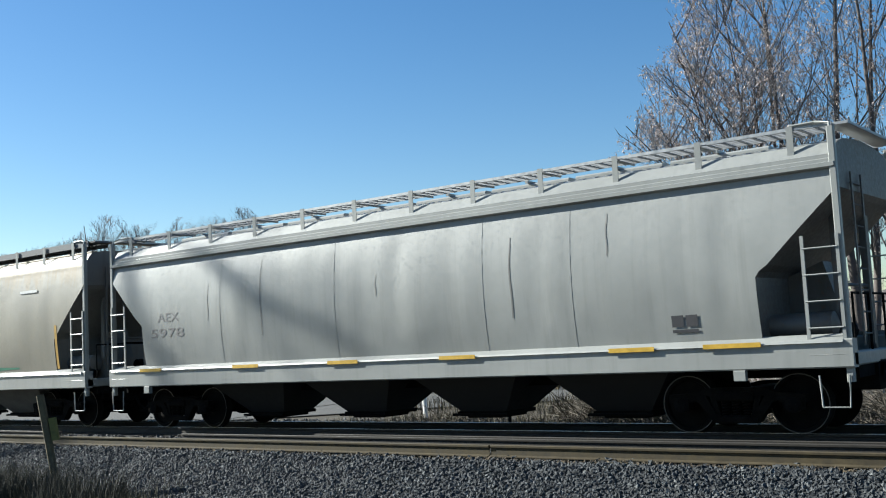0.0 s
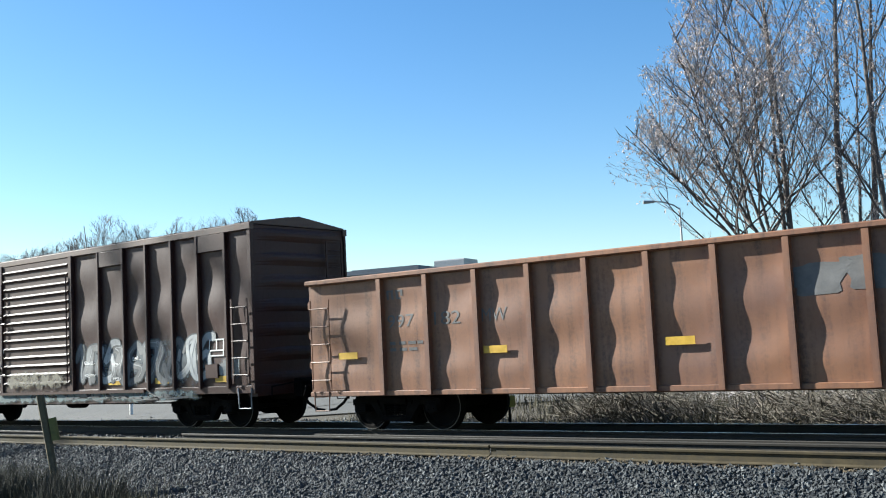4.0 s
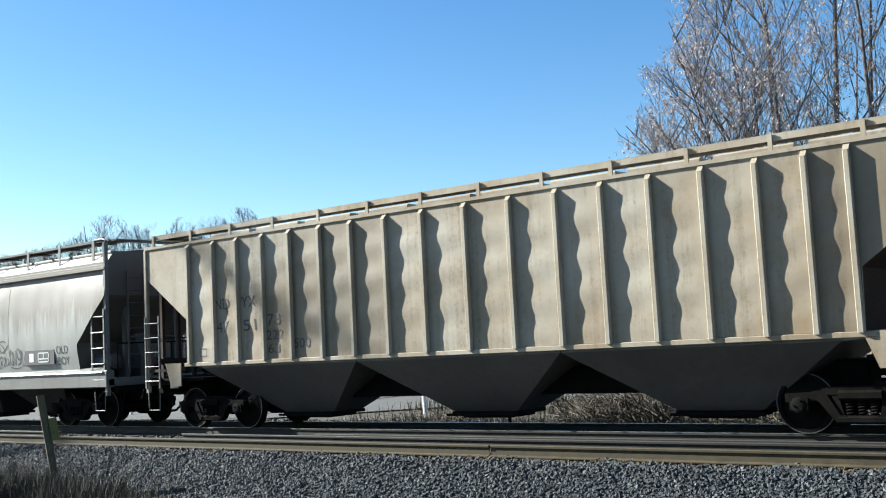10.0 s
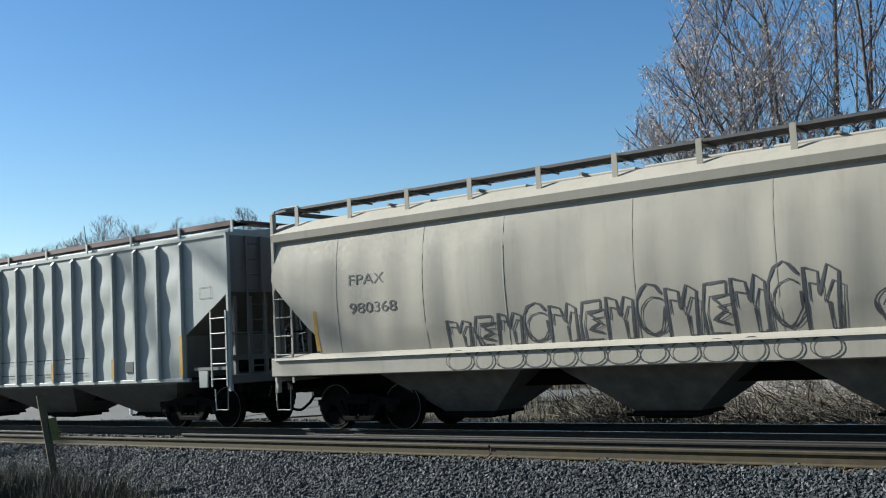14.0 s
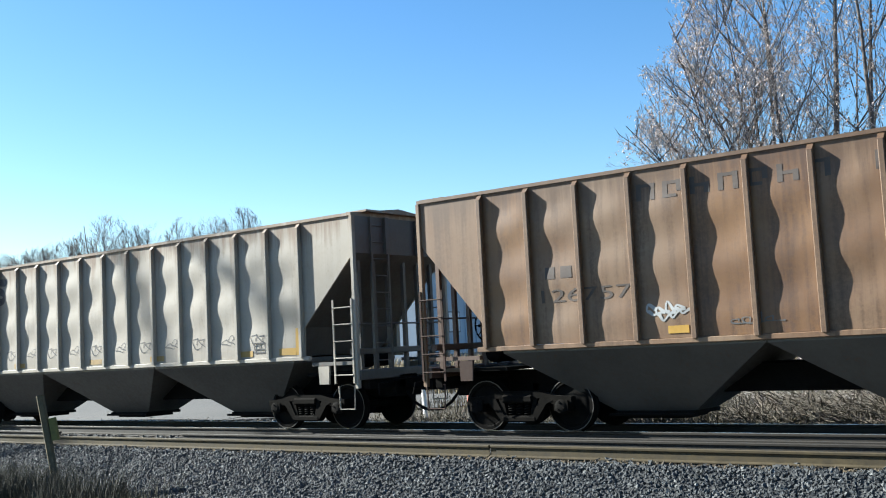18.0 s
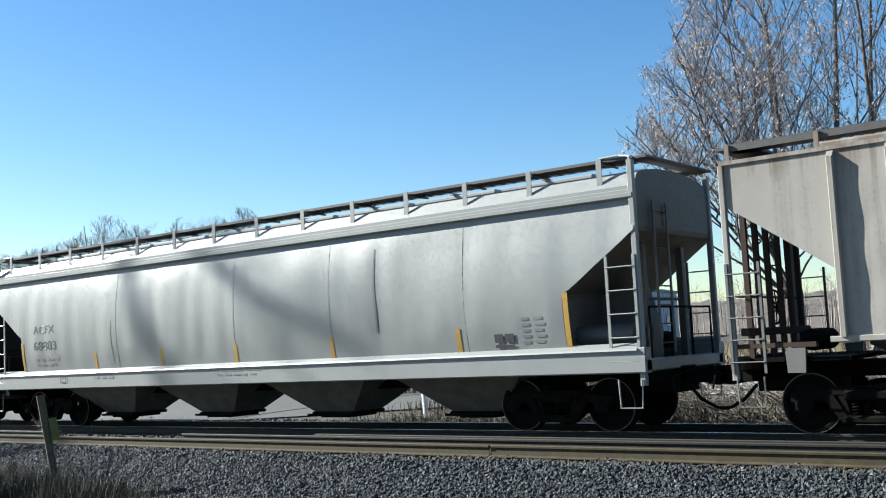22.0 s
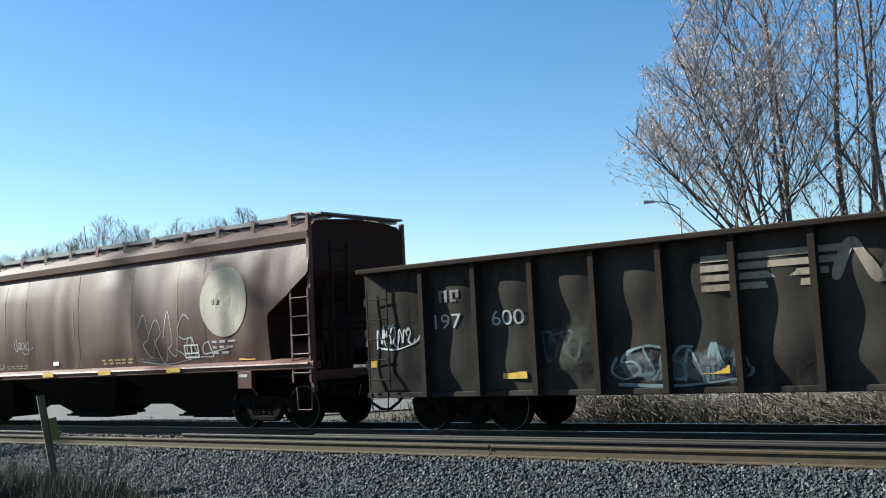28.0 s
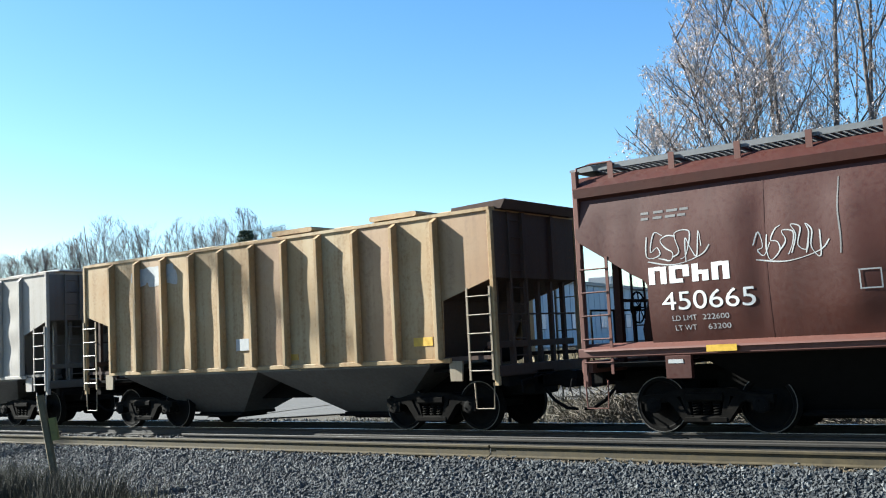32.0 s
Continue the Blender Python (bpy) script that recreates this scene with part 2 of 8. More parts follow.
def single(name, g, mat, label, category="", group="", kind="", smooth=False):
    return tagged(new(name, g.mesh(name, mat, smooth, 35)), label, category, group, kind)


def mirror_x(g):
    h = Geo()
    h.v, h.f = [(-x, y, z) for x, y, z in g.v], [tuple(reversed(f)) for f in g.f]
    return h


def mirror_y(g):
    h = Geo()
    h.v, h.f = [(x, -y, z) for x, y, z in g.v], [tuple(reversed(f)) for f in g.f]
    return h


class Skin:
    """A vehicle's near side as a surface: y at a place in x and z, less an offset."""
    def __init__(self, f, d=0.0):
        self.f, self.d = f, d

    def __call__(self, x, z):
        return self.f(x, z) - self.d

    def __sub__(self, d):
        return Skin(self.f, self.d + d)


SKINS = {}


def lettering(words, height, mat, parent, x, z, y, width=None, name="lettering", label=""):
    """Painted writing on a vehicle's near side; x is its start, z its foot, y the surface."""
    cu = bpy.data.curves.new("words", "FONT")
    cu.body, cu.size, cu.extrude = words, height / 0.7, 0.0
    tmp = bpy.data.objects.new("words", cu)
    scene.collection.objects.link(tmp)
    me = bpy.data.meshes.new_from_object(tmp)
    bpy.data.objects.remove(tmp)
    xs = [v.co.x for v in me.vertices]
    k = width / (max(xs) - min(xs)) if width else 1.0
    lo = min(xs)
    for v in me.vertices:
        px, pz = x + (v.co.x - lo) * k, z + v.co.y
        v.co = (px, (y(px, pz) if callable(y) else y), pz)
    me.materials.clear()
    me.materials.append(mat)
    ob = new(name, me)
    ob.parent = parent
    if label:
        ob["label"] = label
    return ob


def decal(x0, x1, z0, z1, y, lift=-0.001):
    """A flat painted mark that follows the surface y."""
    g, n = Geo(), 3
    for k in range(n + 1):
        z = z0 + (z1 - z0) * k / n
        g.v += [(x, (y(x, z) if callable(y) else y) - lift, z) for x in (x0, x1)]
    g.f = [(2 * k, 2 * k + 1, 2 * k + 3, 2 * k + 2) for k in range(n)]
    return g


def blocks(widths, height, mat, parent, x, z, y, gap=0.06, name="letter", bold=1.0):
    """Plain shapes in place of the letters of a name: two stems joined by a bar or two."""
    for k, w in enumerate(widths):
        if w > 0:
            z0, z1, st = z + height * 0.05, z + height * 0.95, bold * min(w * 0.34, height * 0.28)
            g = decal(x, x + st, z0, z1, y)
            if w > height * 0.45:
                h = decal(x + w - st, x + w, z0 + height * (0.0, 0.3, 0.0)[k % 3], z1 - height * (0.0, 0.0, 0.35)[k % 3], y)
                g.add(h.v, h.f)
                for q in ((0.78,), (0.4,), (0.0, 0.78))[(k * 2) % 3]:
                    h = decal(x + st, x + w - st, z0 + (z1 - z0) * q, z0 + (z1 - z0) * q + height * 0.17 * bold, y)
                    g.add(h.v, h.f)
            part(name, g, mat, parent)
        x += abs(w) + gap


# ---- railway vehicles ----
YT = 16.62            # middle of the track, rails' tops at z = 0
WHEEL_R = 0.457
V0, V1 = 11.174, -0.0221


def run(t):
    """How far the train has come at t seconds, from where it is at 16 s."""
    return V0 * (t - 16) + V1 * (t - 16) ** 2 / 2


CARS, WHEELSETS = [], []


def wheelset_meshes():
    g = Geo()
    for s in (1, -1):
        rings = [(0.66, 0.1), (0.675, 0.2), (0.69, 0.34), (0.675, 0.4), (0.675, 0.482), (0.7, 0.478), (0.712, 0.46), (0.815, 0.45), (0.82, 0.385), (0.775, 0.36), (0.765, 0.22), (0.8, 0.13), (0.83, 0.11)]
        g.turned([(s * a, r) for a, r in rings], 28)
    g.turned([(-1.02, 0.075), (1.02, 0.075)], 10)
    for s in (1, -1):
        g.turned([(s * 1.0, 0.12), (s * 1.16, 0.12), (s * 1.17, 0.1), (s * 1.18, 0.06)], 12)
        for k in range(3):
            a = 2 * math.pi * k / 3
            g.box(*sorted((0.07 * math.cos(a) - 0.015, 0.07 * math.cos(a) + 0.015)), *sorted((s * 1.17, s * 1.195)), 0.07 * math.sin(a) - 0.015, 0.07 * math.sin(a) + 0.015)
    rims = [Geo(), Geo()]
    for s in (1, -1):
        rims[s > 0].turned([(s * 0.822, 0.4515), (s * 0.827, 0.4515), (s * 0.827, 0.437), (s * 0.822, 0.437)], 28, 1, True)
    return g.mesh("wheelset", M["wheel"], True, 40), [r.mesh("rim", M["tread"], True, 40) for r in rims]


WHEELSET, RIM = wheelset_meshes()


def sideframe_mesh():
    g = Geo()
    y0, y1 = -1.14, -0.98
    a = 0.889
    g.solid([(-a - 0.2, 0.62), (-a + 0.16, 0.64), (-0.42, 0.72), (0.42, 0.72), (a - 0.16, 0.64), (a + 0.2, 0.62), (a + 0.2, 0.5), (a - 0.18, 0.5),
             (0.46, 0.6), (-0.46, 0.6), (-a + 0.18, 0.5), (-a - 0.2, 0.5)], y0, y1)
    for s in (1, -1):
        g.solid([(s * (a - 0.16), 0.56), (s * (a - 0.3), 0.5), (s * 0.36, 0.2), (s * 0.22, 0.2), (s * 0.22, 0.3), (s * 0.3, 0.31), (s * (a - 0.42), 0.6)], y0 - 0.01, y1)
        g.solid([(s * 0.24, 0.28), (s * 0.32, 0.28), (s * 0.42, 0.62), (s * 0.32, 0.62)], y0 + 0.01, y1)
        g.box(*sorted((s * (a - 0.14), s * (a + 0.14))), y0 - 0.02, y1, 0.38, 0.56)
    g.box(-0.34, 0.34, y0 - 0.02, y1, 0.18, 0.3, 0.03)
    g.box(-0.3, 0.3, y0 - 0.05, y1, 0.52, 0.66, 0.03)
    return g


def spring_mesh():
    g = Geo()
    for x in (0.0,):
        pts = [(x + 0.062 * math.cos(k * 1.05), -1.08 + 0.062 * math.sin(k * 1.05), 0.3 + 0.22 * k / 30) for k in range(31)]
        g.tube(pts, 0.014, 5)
    return g


SIDEFRAME_N = sideframe_mesh()
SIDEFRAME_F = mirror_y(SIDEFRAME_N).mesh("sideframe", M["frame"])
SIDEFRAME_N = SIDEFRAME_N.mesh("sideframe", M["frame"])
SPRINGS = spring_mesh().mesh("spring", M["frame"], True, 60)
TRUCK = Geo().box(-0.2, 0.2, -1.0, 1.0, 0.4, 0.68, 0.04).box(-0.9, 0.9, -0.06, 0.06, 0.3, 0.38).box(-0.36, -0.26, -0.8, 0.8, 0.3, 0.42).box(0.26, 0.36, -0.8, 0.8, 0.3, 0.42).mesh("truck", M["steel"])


def coupler_mesh():
    g = Geo()
    g.box(-0.1, 0.42, -0.11, 0.11, 0.76, 1.0, 0.03)
    g.solid([(0.4, 0.74), (0.56, 0.72), (0.72, 0.74), (0.74, 0.88), (0.72, 1.02), (0.56, 1.04), (0.4, 1.02)], -0.14, 0.16)
    g.tube([(0.1, -0.2, 0.72), (0.3, -0.22, 0.5), (0.55, -0.2, 0.36), (0.75, -0.18, 0.34)], 0.03, 6)
    g.tube([(0.25, -0.15, 0.98), (0.3, -0.6, 0.98), (0.32, -1.3, 0.92), (0.36, -1.34, 0.72)], 0.016, 5)
    return g


COUPLER_R = coupler_mesh()
COUPLER_L = mirror_x(COUPLER_R).mesh("coupler", M["steel"])
COUPLER_R = COUPLER_R.mesh("coupler", M["steel"])


def running_gear(car, half, inset, fill=None):
    """Two trucks with their wheelsets, and a coupler at each end."""
    for s in (-1, 1):
        tr = part("truck", TRUCK, None, car)
        tr.location.x = s * (half - inset)
        part("sideframe", SIDEFRAME_N, None, tr)
        part("sideframe", SIDEFRAME_F, None, tr)
        for x in (-0.17, 0.0, 0.17):
            part("spring", SPRINGS, None, tr).location.x = x
        for w in (-0.889, 0.889):
            ws = part("wheelset", WHEELSET, None, tr)
            ws.location = (w, 0, WHEEL_R)
            WHEELSETS.append((ws, car, s * (half - inset) + w))
            for me in RIM:
                part("rim", me, None, ws)
        cp = part("coupler", COUPLER_R if s > 0 else COUPLER_L, None, car)
        cp.location.x = s * half


def ladder(x, y, z0, z1, w, rungs, r=0.013, rail=0.025, along=True):
    """Two stiles and round rungs, in the side's plane or across the car."""
    g = Geo()
    for k in (0, 1):
        if along:
            g.box(x + k * w - rail, x + k * w + rail, y - 0.012, y + 0.012, z0, z1)
        else:
            g.box(x - 0.012, x + 0.012, y + k * w - rail, y + k * w + rail, z0, z1)
    for i in range(rungs):
        z = z0 + (z1 - z0) * (i + 0.5) / rungs
        g.tube([(x, y - 0.02, z), (x + w, y - 0.02, z)] if along else [(x - 0.02, y, z), (x - 0.02, y + w, z)], r, 5)
    return g


def stirrup(x, y, w=0.42, top=0.9, foot=0.45):
    return Geo().tube([(x, y, top), (x + 0.02, y, foot), (x + w - 0.02, y, foot), (x + w, y, top)], 0.016, 5)


def brake_wheel(car, x, y, z, mat):
    g = Geo()
    ring = [(0.0, 0.28 * math.cos(a), 0.28 * math.sin(a)) for a in (2 * math.pi * k / 20 for k in range(21))]
    g.tube(ring, 0.018, 5)
    for k in range(4):
        a = math.pi * k / 4
        g.tube([(0.0, -0.28 * math.cos(a), -0.28 * math.sin(a)), (0.03, 0, 0), (0.0, 0.28 * math.cos(a), 0.28 * math.sin(a))], 0.012, 4)
    g.turned([(-0.12, 0.03), (0.05, 0.03)], 8, 0)
    g.moved(Matrix.Translation((x, y, z)))
    return part("brake_wheel", g, mat, car)


def bays(car, inner, count, z_top, y_top, mat, gate, foot=1.1, z_low=0.3, sill_z=0.62):
    """The hopper bottoms side by side, each tapering to its outlet gate, and the sill that runs through them."""
    wb = 2 * inner / count
    for k in range(count):
        x = -inner + wb * (k + 0.5)
        f, yl, w, zs = foot, 0.42, wb / 2 - 0.01, z_top - 0.1
        g = Geo()
        top = [(x - w, -y_top, z_top), (x + w, -y_top, z_top), (x + w, y_top, z_top), (x - w, y_top, z_top)]
        mid = [(x - w, -y_top, zs), (x + w, -y_top, zs), (x + w, y_top, zs), (x - w, y_top, zs)]
        low = [(x - f, -yl, z_low), (x + f, -yl, z_low), (x + f, yl, z_low), (x - f, yl, z_low)]
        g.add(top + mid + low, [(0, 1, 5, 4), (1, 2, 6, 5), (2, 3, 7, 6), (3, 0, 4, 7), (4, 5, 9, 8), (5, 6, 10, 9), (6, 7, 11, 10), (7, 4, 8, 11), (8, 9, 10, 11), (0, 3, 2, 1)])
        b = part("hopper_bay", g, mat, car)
        og = Geo().box(x - f - 0.05, x + f + 0.05, -yl - 0.1, yl + 0.1, z_low - 0.04, z_low + 0.03, 0.02)
        og.box(x - f * 0.8, x + f * 0.8, -yl, yl, z_low - 0.1, z_low - 0.04)
        og.tube([(x - f - 0.12, -yl - 0.16, z_low - 0.03), (x + f + 0.12, -yl - 0.16, z_low - 0.03)], 0.028, 6)
        part("outlet_gate", og, gate, b)
    part("through_sill", Geo().box(-inner, inner, -0.36, 0.36, sill_z, 1.08, 0.02), M["steel"], car)


def new_car(name, x0, x1, label, group=""):
    car = thing(name, label, "freight car", group)
    CARS.append((car, (x0 + x1) / 2))
    return car, (x1 - x0) / 2


def reflectors(car, y, z, xs, h=0.09, w=0.45, mat=None):
    for x in xs:
        yy = y(x, z) if callable(y) else y
        part("reflector", Geo().box(x, x + w, yy - 0.004, yy + 0.004, z, z + h), mat or M["yellow"], car)


def bars(car, x, z, y, lines, mat, h=0.09, step=0.16, name="lettering"):
    """Unreadable writing: lines of (offset, length) as plain bars, a bar for each word."""
    for k, (o, w) in enumerate(lines):
        if w <= 0:
            continue
        n = max(1, round(w / 0.24))
        for i in range(n):
            xa = x + o + w * i / n
            part(name, decal(xa, xa + w / n * (0.62 + 0.22 * ((i * 7 + k * 3) % 3) / 2), z - k * step, z - k * step + h, y), mat, car)


def ribbon(g, pts, w, y, wave=0.0):
    """A painted stroke: a flat strip through points in x and z, laid on the surface y."""
    n = len(pts)
    vs = []
    for i, (x, z) in enumerate(pts):
        ax, az = pts[max(0, i - 1)]
        bx, bz = pts[min(n - 1, i + 1)]
        dx, dz = bx - ax, bz - az
        d = math.hypot(dx, dz) or 1.0
        hw = w / 2 * (0.75 + 0.25 * math.sin(i * 0.5))
        for s in (1, -1):
            px, pz = x - dz / d * hw * s, z + dx / d * hw * s
            vs.append((px, y(px, pz) if callable(y) else y, pz))
    g.add(vs, [(2 * i, 2 * i + 1, 2 * i + 3, 2 * i + 2) for i in range(n - 1)])


def scribble(car, x0, x1, z0, z1, y, mat, seed, letters=5, w=0.05, name="graffiti", label="", loops=1.0):
    """A tag in quick spray strokes: looping shapes side by side, no words."""
    rnd = random.Random(seed)
    g = Geo()
    h, n = z1 - z0, letters * 26
    ph = [rnd.uniform(0, 6.28) for _ in range(4)]
    pts = []
    for i in range(n + 1):
        u = i / n
        a = 2 * math.pi * letters * u
        big = 0.32 + 0.16 * math.sin(2.3 * letters * u + ph[0]) + 0.06 * math.sin(5.1 * letters * u + ph[1])
        px = x0 + (x1 - x0) * (0.06 + 0.88 * u) + loops * 0.55 * (x1 - x0) / letters * math.cos(a + 0.6 * math.sin(a + ph[2]))
        pz = (z0 + z1) / 2 + h * big * math.sin(a + 0.5 * math.sin(2 * a + ph[3])) + 0.1 * h * math.sin(7 * u + ph[1])
        pts.append((px, (z0 + z1) / 2 + (pz - (z0 + z1) / 2) * 0.82))
    ribbon(g, pts, w, y)
    return part(name, g, mat, car, label)


def blobs(car, x0, x1, z0, z1, y, mat, seed, count=5, name="graffiti", label="", edge=None, ew=0.06, fat=1.0):
    """Filled letter-like shapes of a large painted piece, ragged at the rim, with an outline where edge is given."""
    rnd = random.Random(seed)
    g, line = Geo(), Geo()
    step = (x1 - x0) / count

    def lay(p, q):
        return y(p, q) if callable(y) else y

    for k in range(count):
        cx, cz = x0 + (k + 0.5) * step, (z0 + z1) / 2 + rnd.uniform(-0.06, 0.06) * (z1 - z0)
        a, b = fat * step * rnd.uniform(0.46, 0.62), (z1 - z0) / 2 * rnd.uniform(0.78, 1.0)
        n, ph, slant = 24, rnd.uniform(0, 6), rnd.uniform(-0.25, 0.35)
        ring = []
        for i in range(n):
            t = 2 * math.pi * i / n
            q = 1 + 0.12 * math.sin(3 * t + ph) + 0.1 * math.sin(5 * t + 2 * ph)
            ex = math.copysign(abs(math.cos(t)) ** 0.5, math.cos(t))
            ez = math.copysign(abs(math.sin(t)) ** 0.5, math.sin(t))
            ring.append((cx + a * ex * q + slant * b * ez, max(z0 - 0.05, min(z1 + 0.05, cz + b * ez * q))))
        px = [(cx, cz)] + [(cx + (p - cx) * f, cz + (q - cz) * f) for f in (0.25, 0.5, 0.75, 1.0) for p, q in ring]
        g.add([(p, lay(p, q) - 0.0005 * (k % 3), q) for p, q in px],
              [(0, i + 1, (i + 1) % n + 1) for i in range(n)] + [(1 + n * f + i, 1 + n * f + (i + 1) % n, 1 + n * (f + 1) + (i + 1) % n, 1 + n * (f + 1) + i) for f in range(3) for i in range(n)])
        if edge:
            up = y - 0.004
            ribbon(line, ring + ring[:2], ew, up)
            # an inner stroke or two that cuts the shape into a letter
            for w in range(2):
                u0, u1 = rnd.uniform(-0.6, 0.6), rnd.uniform(-0.6, 0.6)
                pts = [(cx + a * (u0 + (u1 - u0) * q / 6) + slant * b * v + 0.08 * math.sin(q), cz + b * v) for q in range(7) for v in ((-0.55 + 1.1 * q / 6) * (1 if w else -0.6),)]
                ribbon(line, pts, ew * rnd.uniform(0.9, 1.8), up)
    ob = part(name, g, mat, car, label)
    if edge:
        part("outline", line, edge, ob)
    return ob


GLYPHS = (((0.95, 0.8), (0.55, 1.0), (0.15, 0.75), (0.4, 0.5), (0.85, 0.4), (0.8, 0.1), (0.35, 0.0), (0.0, 0.2)),
          ((0.0, 0.0), (0.12, 0.9), (0.35, 0.55), (0.6, 0.1), (0.75, 0.95), (1.0, 0.5)),
          ((0.0, 0.1), (0.5, 0.45), (0.25, 0.9), (1.0, 0.95), (0.85, 0.3), (0.55, 0.0)),
          ((0.1, 0.9), (0.0, 0.4), (0.3, 0.05), (0.8, 0.2), (0.7, 0.6), (0.35, 0.5), (0.6, 0.95), (1.0, 1.0)),
          ((0.0, 0.6), (0.4, 1.0), (0.6, 0.55), (0.3, 0.25), (0.7, 0.0), (1.0, 0.4)),
          ((0.05, 0.0), (0.3, 0.7), (0.1, 1.0), (0.55, 0.85), (0.45, 0.3), (0.9, 0.05), (1.0, 0.7)))


def curved(pts, n=7):
    """A smooth line through points."""
    out = []
    for i in range(len(pts) - 1):
        p = [pts[max(0, min(len(pts) - 1, i + q))] for q in (-1, 0, 1, 2)]
        for k in range(n):
            t = k / n
            out.append(tuple(0.5 * (2 * p[1][a] + (p[2][a] - p[0][a]) * t + (2 * p[0][a] - 5 * p[1][a] + 4 * p[2][a] - p[3][a]) * t * t + (3 * p[1][a] - p[0][a] - 3 * p[2][a] + p[3][a]) * t ** 3) for a in (0, 1)))
    return out + [tuple(pts[-1])]


def haze(car, x0, x1, z0, z1, y, mat, label=""):
    """A cloud of sprayed paint laid on the side."""
    g = Geo()
    n, m = max(6, int((x1 - x0) / 0.09)), max(5, int((z1 - z0) / 0.09))
    for i in range(n + 1):
        for j in range(m + 1):
            x, z = x0 + (x1 - x0) * i / n, z0 + (z1 - z0) * j / m
            g.v.append((x, y(x, z) - 0.006 if callable(y) else y, z))
    g.f = [(i * (m + 1) + j, (i + 1) * (m + 1) + j, (i + 1) * (m + 1) + j + 1, i * (m + 1) + j + 1) for i in range(n) for j in range(m)]
    return part("spray_cloud", g, mat, car, label)


def wide(pts, w, y):
    """A broad stroke with rounded ends, four strips across, laid on the surface."""
    g, n = Geo(), len(pts)
    for i, (x, z) in enumerate(pts):
        ax, az = pts[max(0, i - 1)]
        bx, bz = pts[min(n - 1, i + 1)]
        d = math.hypot(bx - ax, bz - az) or 1.0
        hw = w / 2 * min(1.0, 0.45 + 0.4 * min(i, n - 1 - i)) * (0.86 + 0.14 * math.sin(i * 0.45))
        for q in (-1.0, -0.5, 0.0, 0.5, 1.0):
            px, pz = x - (bz - az) / d * hw * q, z + (bx - ax) / d * hw * q
            g.v.append((px, y(px, pz) if callable(y) else y, pz))
    g.f = [(5 * i + q, 5 * i + q + 1, 5 * i + q + 6, 5 * i + q + 5) for i in range(n - 1) for q in range(4)]
    return g


def piece(car, x0, x1, z0, z1, y, fills, edge, seed, count, w=0.2, rim=0.05, slant=0.12, name="graffiti", label=""):
    """A large painted piece: broad bent strokes side by side, none of them a letter, each with a dark rim and a thin highlight."""
    rnd = random.Random(seed)
    step = (x1 - x0) / count
    last = -1
    for k in range(count):
        pick = rnd.randrange(len(GLYPHS))
        if pick == last:
            pick = (pick + 1) % len(GLYPHS)
        last = pick
        flip, tall, drop = rnd.random() < 0.35, rnd.uniform(0.82, 1.0), rnd.uniform(0, 0.1)
        pts = []
        for u, v in GLYPHS[pick]:
            u = 1 - u if flip else u
            u, v = u + rnd.uniform(-0.08, 0.08), max(0.0, min(1.0, drop + v * tall + rnd.uniform(-0.05, 0.05)))
            pts.append((x0 + (k - 0.2 + 1.4 * u) * step + slant * (v - 0.5), z0 + w / 2 + (z1 - z0 - w) * v))
        line = curved(pts)
        lift = 0.0012 * (k % 4)
        if edge:
            part("rim", wide(line, w + 2 * rim, y - 0.0085 - lift), edge, car)
        part(name, wide(line, w, y - 0.0125 - lift), fills[rnd.randrange(len(fills))], car, label)
        g = Geo()
        a = rnd.randrange(0, max(1, len(line) // 2))
        ribbon(g, [(p + w * 0.2, q + w * 0.15) for p, q in line[a:a + len(line) // 2]], 0.022, y - 0.018)
        part("highlight", g, P["chalk"], car)


STROKES = {
    "G": (((0.9, 0.85), (0.5, 1.0), (0.05, 0.6), (0.2, 0.05), (0.75, 0.1), (0.85, 0.45), (0.45, 0.45)),),
    "H": (((0.1, 1.0), (0.15, 0.5), (0.1, 0.0)), ((0.1, 0.45), (0.5, 0.55), (0.9, 0.5)), ((0.85, 1.0), (0.8, 0.5), (0.9, -0.05))),
    "O": (((0.5, 1.0), (0.1, 0.65), (0.15, 0.15), (0.6, 0.0), (0.95, 0.45), (0.75, 0.95), (0.4, 1.0)),),
    "U": (((0.1, 1.0), (0.08, 0.3), (0.45, 0.0), (0.85, 0.25), (0.9, 1.0)),),
    "L": (((0.2, 1.05), (0.15, 0.4), (0.2, 0.0), (0.95, 0.08)),),
    "S": (((0.95, 0.95), (0.4, 1.05), (0.1, 0.75), (0.5, 0.5), (0.9, 0.3), (0.6, -0.05), (0.0, 0.05)),),
}


def sprayed_word(car, word, x, z, h, w, y, mat, line=0.03):
    """A word in quick thin strokes."""
    for k, c in enumerate(word):
        g = Geo()
        for pts in STROKES[c]:
            ribbon(g, curved([(x + (k + p * 0.86) * w, z + q * h + 0.03 * math.sin(k * 2.1)) for p, q in pts], 5), line, y)
        part("graffiti", g, mat, car)


